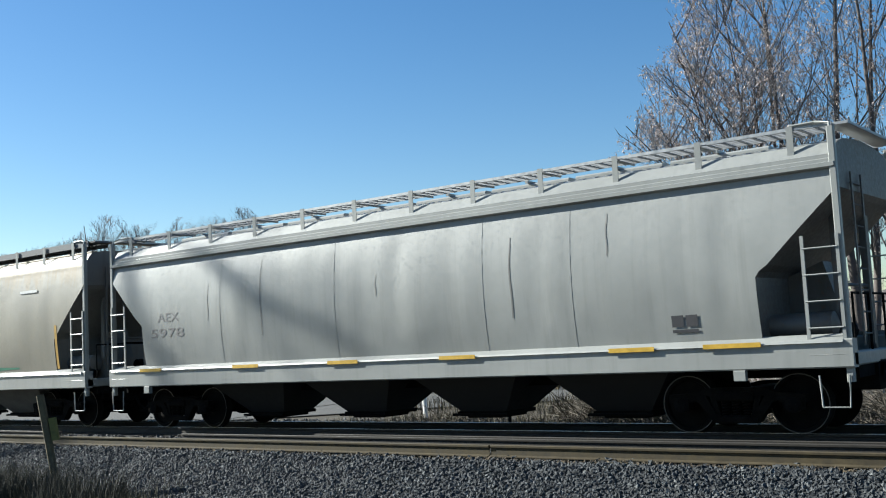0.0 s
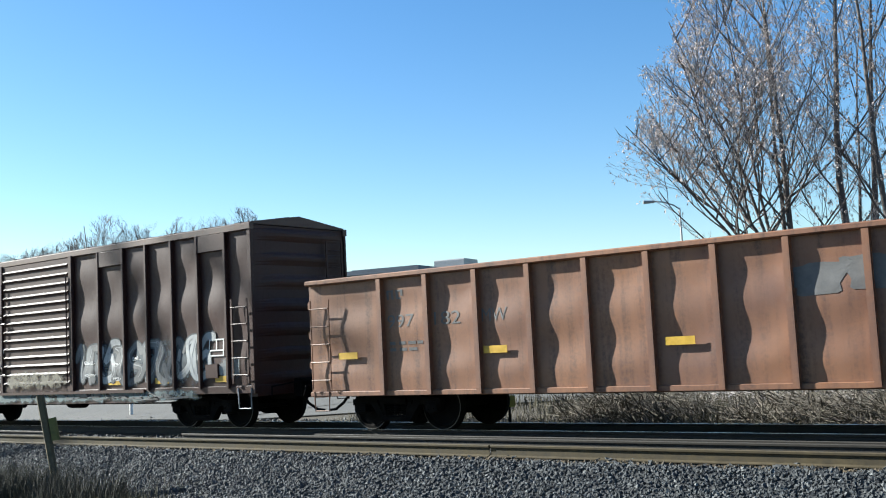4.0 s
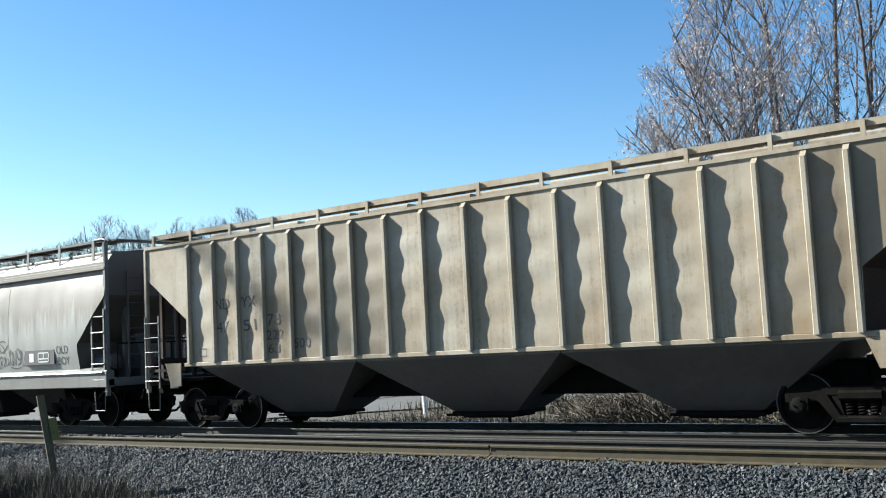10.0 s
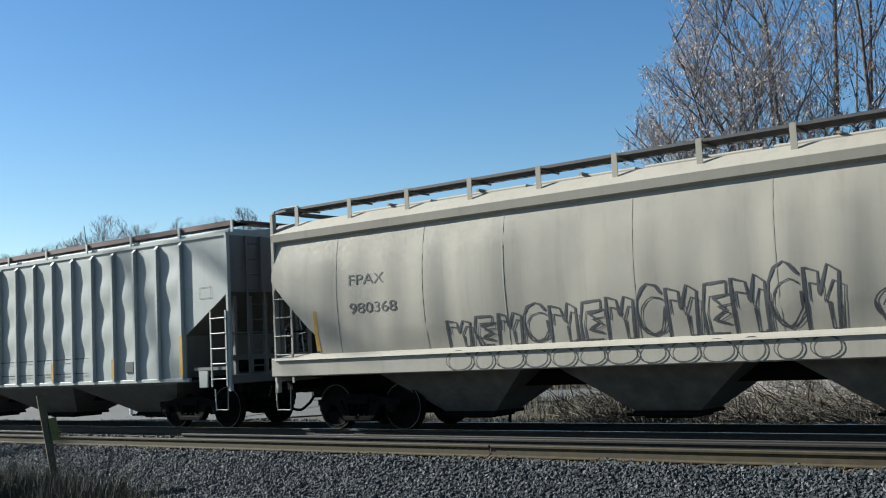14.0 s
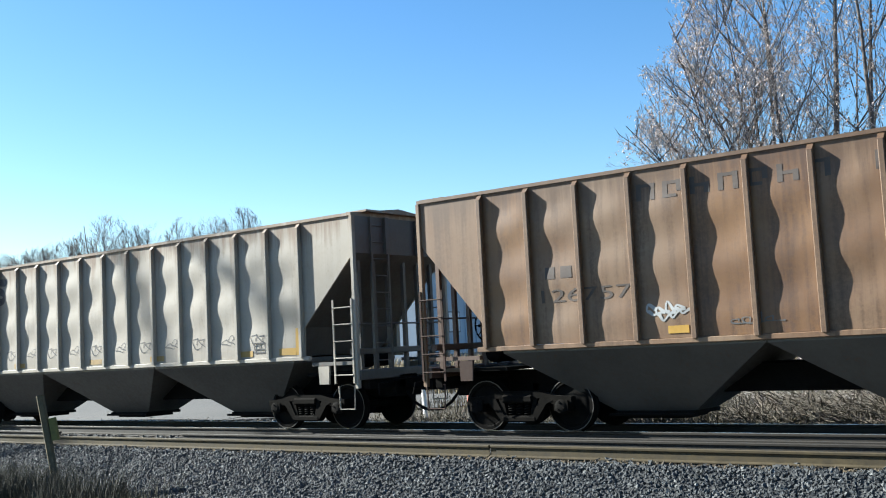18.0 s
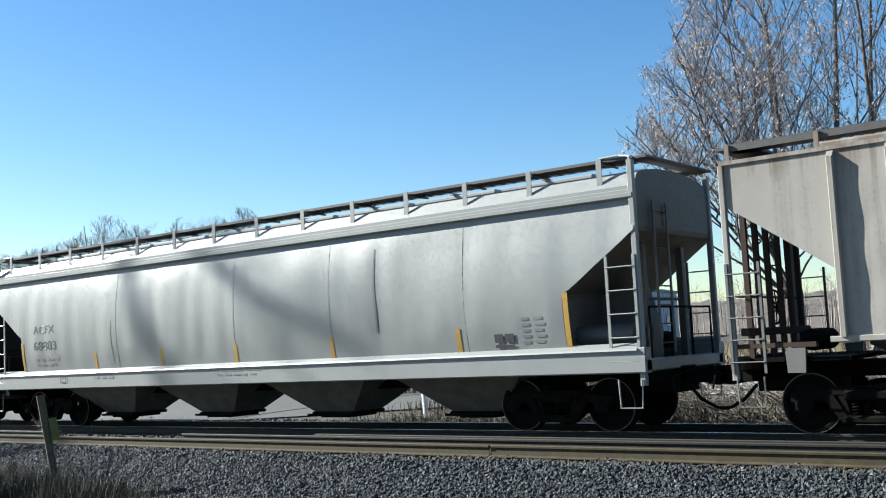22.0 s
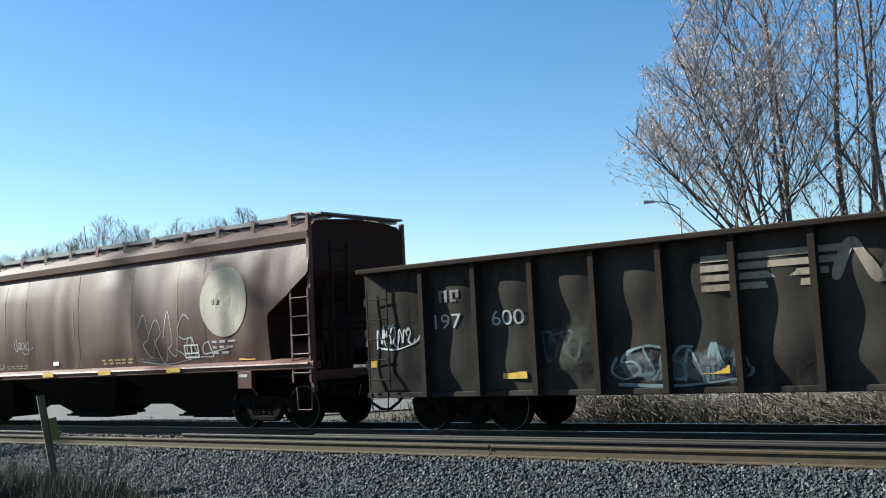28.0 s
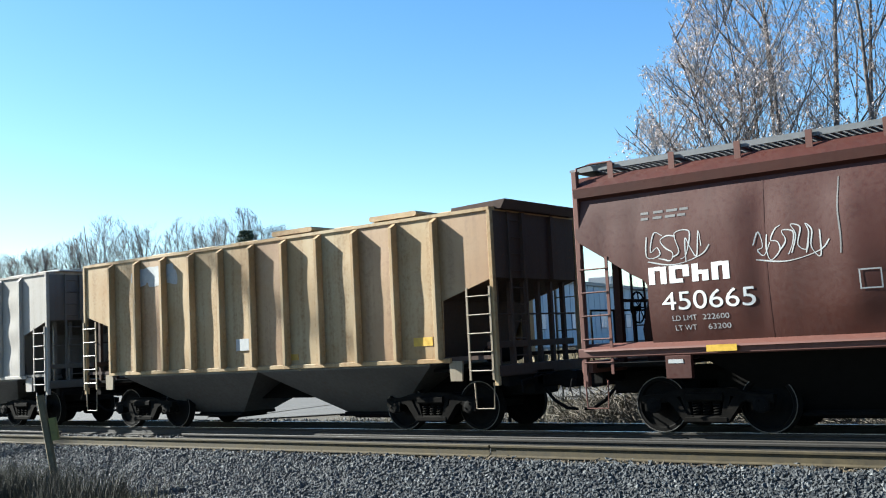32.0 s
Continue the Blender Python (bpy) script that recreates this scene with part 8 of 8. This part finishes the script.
# a tall bare tree beside the line, outside the view, whose shade falls on the train
crown_tree("bare_tree", "tall leafless tree with a leaning limb beside the line", base_at(-57.0, 2.3),
           [((0.005, 0.0, 1), 27.8, 0.17), ((-0.94, 0.0, 0.33), 5.5, 0.12, (0, 0, 26.6)), ((-0.8, 0.1, 0.6), 4.5, 0.06, (0, 0, 25.0))], 19,
           [(16.0, 0.3), (19.0, 1.6), (23.0, 3.0), (28.0, 3.6), (31.0, 0.4)], (5, 6, 4, 0), (55, 35), 0.014, TG, limb_r=0.06, start=0.6, reach=(3.2, 2.0), taper=0.7)

# far line of trees: place in the plan, height of the top, half the crown's width
for k, (x, y, h, wid) in enumerate(((-95.6, 53.0, 12.0, 3.4), (-93.9, 54.1, 12.5, 3.4), (-91.6, 55.8, 12.9, 3.4), (-89.8, 57.3, 13.5, 3.2), (-88.0, 58.6, 14.2, 3.0), (-86.3, 59.9, 15.8, 4.2), (-84.1, 61.4, 14.7, 3.2), (-82.0, 63.2, 15.0, 3.4), (-80.0, 64.6, 15.2, 3.4),
                                    (-78.3, 66.1, 15.2, 3.0), (-76.3, 67.5, 15.9, 3.6), (-74.6, 68.8, 14.0, 2.6), (-73.0, 69.9, 14.1, 2.8), (-71.6, 71.0, 12.2, 2.0))):
    h -= ground_z(x, y)
    crown_tree("bare_tree", "leafless tree in the line beyond the road", base_at(x, y),
               [(lean(0.0, 1, 0), h * 0.97, 0.14), (lean(-0.16, 1, 0.1), h * 0.9, 0.1), (lean(0.16, 1, -0.1), h * 0.9, 0.1), (lean(0.07, 1, 0.15), h * 0.93, 0.09), (lean(-0.07, 1, -0.15), h * 0.93, 0.09)], 30 + k,
               [(0.06 * h, 0.5 * wid), (0.3 * h, 0.9 * wid), (0.66 * h, wid), (0.82 * h, 0.86 * wid), (0.93 * h, 0.62 * wid), (h, 0.3 * wid)], (14, 7, 8, 0), (42, 16), 0.0095, "far tree line", mats=("bark", "fartwig"), limb_r=0.026, reach=(5.6, 2.8), shoots=(0.4, 0.95))


def conifer(name, label, x, y, h, r, seed):
    rnd = random.Random(seed)
    b = Vector(base_at(x, y))
    t = thing(name, label, "tree")
    part("trunk", Geo().tube([b - Vector((0, 0, 0.2)), b + Vector((0, 0, h * 0.5)), b + Vector((0, 0, h * 0.97))], 0.22, 8, 0.03), M["bark"], t, smooth=True)
    g = Geo()
    for k in range(210):
        u = (k / 210) ** 0.85
        z = h * (0.12 + 0.86 * u)
        a = k * 2.4 + rnd.uniform(-0.3, 0.3)
        ln = r * (1 - u) ** 0.8 * rnd.uniform(0.6, 1.15) + 0.25
        p0 = b + Vector((0, 0, z))
        p1 = p0 + Vector((math.cos(a) * ln, math.sin(a) * ln, ln * rnd.uniform(-0.15, 0.3)))
        g.tube([p0, p1], 0.025, 3, 0.01)
        for q in range(26):
            v = rnd.uniform(0.15, 1.0)
            c = p0.lerp(p1, v) + Vector((rnd.gauss(0, 0.1), rnd.gauss(0, 0.1), rnd.gauss(0, 0.06)))
            w = Vector((math.cos(a + rnd.gauss(0, 0.8)), math.sin(a + rnd.gauss(0, 0.8)), rnd.uniform(-0.3, 0.35))) * rnd.uniform(0.2, 0.45)
            s = w.cross(Vector((0, 0, 1))).normalized() * rnd.uniform(0.05, 0.1)
            g.add([c - s, c + s, c + w, c + w * 0.4 + Vector((0, 0, 0.07))], [(0, 1, 2), (0, 3, 1), (0, 2, 3), (1, 3, 2)])
    part("crown", g, M["needle"], t)
    return t


conifer("conifer", "dark green conifer among leafless trees", -71.9, 64.6, 12.8, 4.4, 3)
conifer("conifer", "dark green small conifer at the end of the tree line", -68.9, 66.9, 9.9, 3.6, 4)
conifer("conifer", "dull green cedar among leafless trees", -82.6, 58.0, 9.4, 2.6, 5)
conifer("conifer", "dull green low cedar among leafless trees", -66.4, 68.6, 8.6, 2.4, 6)


# ---- road beyond the track, with its guard rail ----
def road_z(x, y):
    return ground_z(x, y) + 0.03


def slab(name, corners, n, m, mat, label, lift):
    a, b, c, d = (Vector((*p, 0)) for p in corners)
    vs = []
    for i in range(n + 1):
        for j in range(m + 1):
            p = a.lerp(b, i / n).lerp(d.lerp(c, i / n), j / m)
            vs.append((p.x, p.y, ground_z(p.x, p.y) + lift))
    k = m + 1
    return single(name, Geo().add(vs, [(i * k + j, (i + 1) * k + j, (i + 1) * k + j + 1, i * k + j + 1) for i in range(n) for j in range(m)]), mat, label, "road", "", "structure", True)


slab("road", ((-80, 19.4), (-25.2, 21.4), (-22.5, 33.5), (-80, 46)), 60, 26, M["asphalt"], "pale grey asphalt road beyond the track", 0.06)
slab("road_verge", ((-25.2, 21.4), (-14.5, 26.5), (-13, 31.0), (-22.5, 33.5)), 30, 14, M["asphalt"], "worn asphalt apron beside the road", 0.045)
gr = thing("guard_rail", "pale galvanised guard rail along the road", "guard rail")
for z in (0.62, 0.46):
    part("beam", Geo().tube([(x, 33.8 - (x + 22.5) * 0.21, ground_z(x, 33.8 - (x + 22.5) * 0.21) + z) for x in range(-78, -14, 4)], 0.06, 6), M["galv"], gr)
for x in range(-78, -14, 4):
    y = 33.9 - (x + 22.5) * 0.21
    part("post", Geo().box(x - 0.06, x + 0.06, y - 0.06, y + 0.06, ground_z(x, y) - 0.1, ground_z(x, y) + 0.7), M["galv"], gr)


def marker(name, label, category, x, y, h, r, mat, cap=None, tilt=0.0):
    z = ground_z(x, y)
    t = thing(name, label, category)
    part("shaft", Geo().tube([(x, y, z - 0.1), (x + tilt * 0.5, y, z + h * 0.6), (x + tilt, y, z + h)], r, 10), mat, t, smooth=True)
    if cap:
        part("cap", Geo().tube([(x + tilt, y, z + h), (x + tilt, y, z + h + 0.06)], r * 1.15, 10, r * 0.6), cap, t, smooth=True)
    return t


M["markerwhite"] = plain("white_marker_plastic", (0.75, 0.75, 0.73), 0.5, 0.0, 0.08, 9.0, 0.0)
M["markerred"] = plain("faded_red_plastic", (0.5, 0.14, 0.1), 0.55, 0.0, 0.15, 9.0, 0.0)
M["signyellow"] = plain("dull_yellow_sign", (0.4, 0.31, 0.06), 0.6, 0.0, 0.2, 9.0, 0.0)
marker("marker_post", "white plastic marker post beside the road", "marker post", -17.9, 22.3, 0.78, 0.06, M["markerwhite"], M["galv"], -0.06)
marker("marker_post", "white plastic marker post at the road's edge", "marker post", -31.8, 22.9, 0.8, 0.06, M["markerwhite"], M["markerwhite"])
marker("marker_post", "faded red marker post beyond the track", "marker post", -17.6, 23.9, 0.72, 0.06, M["markerred"])
sg = thing("small_sign", "dull yellow small square sign on a thin dark post", "sign")
zz = ground_z(-13.4, 19.7)
part("post", Geo().tube([(-13.4, 19.7, zz - 0.1), (-13.4, 19.7, 0.3)], 0.03, 6), M["steel"], sg)
part("panel", Geo().box(-0.16, 0.16, -0.012, 0.012, -0.12, 0.14, 0.004).moved(pose(-13.4, 19.65, 0.26, 0, 0, 37)), M["signyellow"], sg)

# street lamp far beyond
lp = thing("street_lamp", "slender pale street lamp with a curved arm", "street lamp")
lx, ly = -30.0, 66.0
lz = ground_z(lx, ly)
part("pole", Geo().tube([(lx, ly, lz - 0.2), (lx, ly, 10.1)], 0.11, 8, 0.06), M["galv"], lp, smooth=True)
arm = [Vector((lx, ly, 10.0)), Vector((lx, ly, 10.3)) - RIGHT * 0.4, Vector((lx, ly, 10.55)) - RIGHT * 1.1, Vector((lx, ly, 10.6)) - RIGHT * 1.7]
part("arm", Geo().tube(arm, 0.05, 6), M["galv"], lp, smooth=True)
part("lamp_head", Geo().tube([arm[-1], arm[-1] - RIGHT * 0.35, arm[-1] - RIGHT * 0.75], 0.09, 8, 0.13), M["galv"], lp, smooth=True)

# ---- long warehouse beyond the road ----
M["cladding"] = paint("blue_grey_cladding", (0.3, 0.36, 0.43), (0.27, 0.33, 0.4), amount=0.02, streak=0.12, rough=0.55, seed=31)
M["trimdark"] = plain("dark_blue_trim", (0.08, 0.1, 0.13), 0.5, 0.0, 0.15, 4.0, 0.0)
M["pane"] = plain("pale_window_glass", (0.5, 0.55, 0.6), 0.12, 0.0, 0.1, 2.0, 0.0)
wh = thing("warehouse", "long blue-grey metal-clad warehouse with a flat roof", "building")
A, B = Vector((-50.0, 62.0, 0)), Vector((-66.0, 142.0, 0))
wl = (B - A).length
wm = Matrix.Translation(A) @ Matrix.Rotation(math.atan2(B.y - A.y, B.x - A.x), 4, "Z")
H = 7.4


def hall(name, g, mat, parent=None):
    return part(name, g.moved(wm), mat, parent or wh)


wall = hall("wall", Geo().box(0, wl, 0, 8, -0.5, H), M["cladding"])
hall("roof", Geo().box(-0.3, wl + 0.3, -0.3, 8.3, H, H + 0.35).box(2, wl - 2, 1, 7, H + 0.35, H + 0.6), M["trimdark"])
for k in range(40):
    hall("panel_joint", Geo().box(k * wl / 40 + 0.02, k * wl / 40 + 0.1, -0.05, 0.0, 0.4, H - 0.02), M["cladding"], wall)
for k in range(8):
    x = 6 + k * (wl - 12) / 7
    w = hall("window", Geo().box(x - 1.1, x + 1.1, -0.09, -0.01, 2.6, 4.3), M["trimdark"])
    for q in (-1, 0):
        hall("pane", Geo().box(x + q * 1.02 + 0.03, x + q * 1.02 + 0.95, -0.12, -0.09, 2.7, 4.2), M["pane"], w)
for k in range(3):
    x = 14 + k * 22
    hall("roof_unit", Geo().box(x, x + 3, 2.5, 5.5, H + 0.6, H + 1.9, 0.1), M["galv"])
hall("base_course", Geo().box(-0.05, wl, -0.08, 0.0, -0.5, 0.9), M["trimdark"])

# ---- brush, dry grass and weeds ----
def brush_heap(name, label, x0, x1, y0, y1, h, count, seed, mat="brush", r=0.012, length=(0.4, 1.3)):
    rnd = random.Random(seed)
    g = Geo()
    for k in range(count):
        u, v = rnd.random(), rnd.random()
        x, y = x0 + (x1 - x0) * u, y0 + (y1 - y0) * v
        z = max(ground_z(x, y), bed_z(y)) + h * rnd.random() ** 1.6 * math.sin(math.pi * min(0.97, max(0.03, u))) ** 0.5 * (0.6 + 0.6 * noise.noise(Vector((x * 0.8, y, seed))))
        a, ln = rnd.uniform(0, 6.28), rnd.uniform(*length)
        d = Vector((math.cos(a), math.sin(a), rnd.uniform(-0.25, 0.75))).normalized()
        p = Vector((x, y, z))
        m = p + d * ln * 0.5 + Vector((rnd.gauss(0, 0.07), rnd.gauss(0, 0.07), rnd.gauss(0.04, 0.07)))
        q = p + d * ln + Vector((rnd.gauss(0, 0.12), rnd.gauss(0, 0.12), rnd.gauss(-0.05, 0.12)))
        low = max(ground_z(q.x, q.y), bed_z(q.y)) + 0.02
        q.z = max(q.z, low)
        fast_twig(g, [p, m, q], r * rnd.uniform(0.5, 1.4), r * 0.35)
    return single(name, g, M[mat], label, "brush", "", "stuff")


brush_heap("brush_pile", "heap of dead tangled brush beyond the track", -12.8, -9.6, 20.4, 22.6, 1.25, 1500, 41)
brush_heap("brush_pile", "long heap of dead brush and cut branches beyond the track", -9.0, 0.5, 20.2, 23.0, 1.25, 3600, 42)
brush_heap("brush_scatter", "low dead weeds and twigs beyond the ballast", -18.5, -9.0, 19.8, 22.0, 0.28, 1200, 43, r=0.008, length=(0.2, 0.7))
brush_heap("brush_scatter", "thicket of bare shoots under the trees", -12.0, 0.0, 24.5, 31.0, 1.6, 2600, 44, mat="twig", r=0.012, length=(0.6, 1.8))


def grass(name, label, x0, x1, y0, y1, count, h, mat, seed, w=0.012):
    rnd = random.Random(seed)
    vs, fs = [], []
    for k in range(count):
        x, y = rnd.uniform(x0, x1), rnd.uniform(y0, y1)
        if noise.noise(Vector((x * 0.5, y * 0.5, seed))) < -0.15:
            continue
        z = max(ground_z(x, y), bed(x, y) if abs(y - YT) < 5.6 else -9)
        hh, a = h * rnd.uniform(0.5, 1.2), rnd.uniform(0, 6.28)
        b = len(vs)
        lx2, ly2 = rnd.gauss(0, 0.25) * hh, rnd.gauss(0, 0.25) * hh
        dx, dy = math.cos(a) * w, math.sin(a) * w
        vs += [(x - dx, y - dy, z - 0.03), (x + dx, y + dy, z - 0.03), (x + lx2 * 0.4 + dx * 0.7, y + ly2 * 0.4 + dy * 0.7, z + hh * 0.6), (x + lx2, y + ly2, z + hh), (x + lx2 * 0.4 - dx * 0.7, y + ly2 * 0.4 - dy * 0.7, z + hh * 0.6)]
        fs += [(b, b + 1, b + 2, b + 4), (b + 4, b + 2, b + 3)]
    g = Geo()
    g.v, g.f = vs, fs
    return single(name, g, M[mat], label, "grass", "", "stuff")


grass("dry_grass", "tall tan winter grass behind the trees", -34, 6, 29, 46, 26000, 1.1, "grass", 51, 0.02)
grass("dry_grass_near_track", "thin dry grass beyond the ballast", -20, 2, 20.5, 26, 7000, 0.35, "weeds", 52, 0.01)
grass("weeds", "dark dead weeds at the foot of the ballast", -23, -14.8, 8.4, 11.4, 9000, 0.5, "weeds", 53, 0.008)
grass("tall_weeds", "tall dark dead weeds in the ditch", -20.5, -15.6, 9.6, 11.3, 6000, 0.8, "ditch", 55, 0.007)
grass("grass_in_ballast", "thin grass stalks growing in the ballast", -24, -15, 10.8, 12.6, 500, 0.32, "weeds", 54, 0.005)

# far woods along the horizon
def woods(name, label, pts, count, seed):
    rnd = random.Random(seed)
    g = Geo()
    for k in range(count):
        u = rnd.random() * (len(pts) - 1)
        i = int(u)
        a, b = pts[i], pts[i + 1]
        f = u - i
        x, y, h = (a[q] + (b[q] - a[q]) * f for q in range(3))
        x, y = x + rnd.gauss(0, 4), y + rnd.gauss(0, 6)
        hh = h * rnd.uniform(0.55, 1.0) * (0.85 + 0.3 * noise.noise(Vector((x * 0.06, y * 0.06, seed))))
        z = ground_z(x, y)
        tx, ty = rnd.gauss(0, 0.8), rnd.gauss(0, 0.8)
        g.tube([(x, y, z - 0.2), (x + tx * 0.3, y + ty * 0.3, z + hh * 0.55), (x + tx, y + ty, z + hh)], rnd.uniform(0.05, 0.16), 3, 0.015)
        for q in range(4):
            s = rnd.uniform(0.35, 0.9)
            p = Vector((x + tx * 0.5 * s, y + ty * 0.5 * s, z + hh * s))
            g.tube([p, p + Vector((rnd.gauss(0, 1.1), rnd.gauss(0, 1.1), rnd.uniform(0.4, 1.7)))], 0.04, 3, 0.015)
    return single(name, g, M["fartwig"], label, "woods", "", "stuff")


woods("far_woods", "low grey-brown leafless woods along the horizon", [(-250, 120, 13), (-150, 135, 12), (-40, 175, 11), (0, 170, 12), (60, 160, 13), (140, 120, 13)], 3000, 61)
M["hill"] = ground_mat("wooded_hill", [(0.085, 0.07, 0.06), (0.11, 0.092, 0.08), (0.06, 0.05, 0.043)], (0.03, 0.3, 1.6))


def hill_z(x, y):
    """A low wooded ridge: nothing at its edges, ragged along its crest."""
    u = (y - 190) / 90
    return ground_z(x, y) - 0.5 + max(0.0, math.sin(math.pi * u)) * (8.0 + 2.0 * noise.noise(Vector((x * 0.02, 0, 1))) + 1.1 * noise.noise(Vector((x * 0.35, y * 0.1, 2)))) * (1 + 0.02 * noise.noise(Vector((x, y, 0))))


sheet("wooded_hill", spaced((-240, 160, 260)), spaced((190, 280, 12)), hill_z, M["hill"], "low brown wooded hill on the horizon", "hill")
woods("undergrowth", "dense leafless undergrowth below the tree line", [(-118, 46, 5.5), (-96, 54, 7.5), (-84, 61, 9), (-72, 70, 8)], 2600, 62)

# ---- timber post at the foot of the ballast ----
pz = ground_z(-18.8, 11.55)
fp = thing("timber_post", "leaning weathered timber post with a yellowed block nailed on", "post")
pg = Geo().box(-0.065, 0.065, -0.06, 0.06, -0.3, 2.1, 0.02)
pg.v = [(x + 0.012 * math.sin(z * 5), y + 0.01 * math.cos(z * 4), z) for x, y, z in pg.v]
part("upright", pg.moved(pose(-18.62, 11.73, pz, 0, -9.5, 37)), M["post"], fp)
part("stake", Geo().box(0.066, 0.21, -0.05, 0.05, 1.18, 1.62, 0.02).moved(pose(-18.62, 11.73, pz, 0, -9.5, 37)), M["stake"], fp)


# ---- movement ----
def motions():
    for car, xc in CARS:
        walk(car, [(t, pose(xc + run(t), YT, 0)) for t in (0, 4, 8, 12, 16, 20, 24, 28, 32)])
    for ws, car, dx in WHEELSETS:
        xc = [x for c, x in CARS if c is car][0] + dx
        base = ws.location.copy()
        times = [k / FPS for k in range(0, 32 * FPS + 1) if -31.0 < xc + run(k / FPS) < 0.5]
        if not times:
            times = [0.0]
        rows = [(t, pose(*base, 0, math.degrees((run(t) - run(times[0])) / WHEEL_R) % 360, 0)) for t in times]
        if times[0] > 0.01:
            rows = [(0.0, rows[0][1])] + rows
        if times[-1] < 31.99:
            rows = rows + [(32.0, rows[-1][1])]
        walk(ws, rows)


motions()
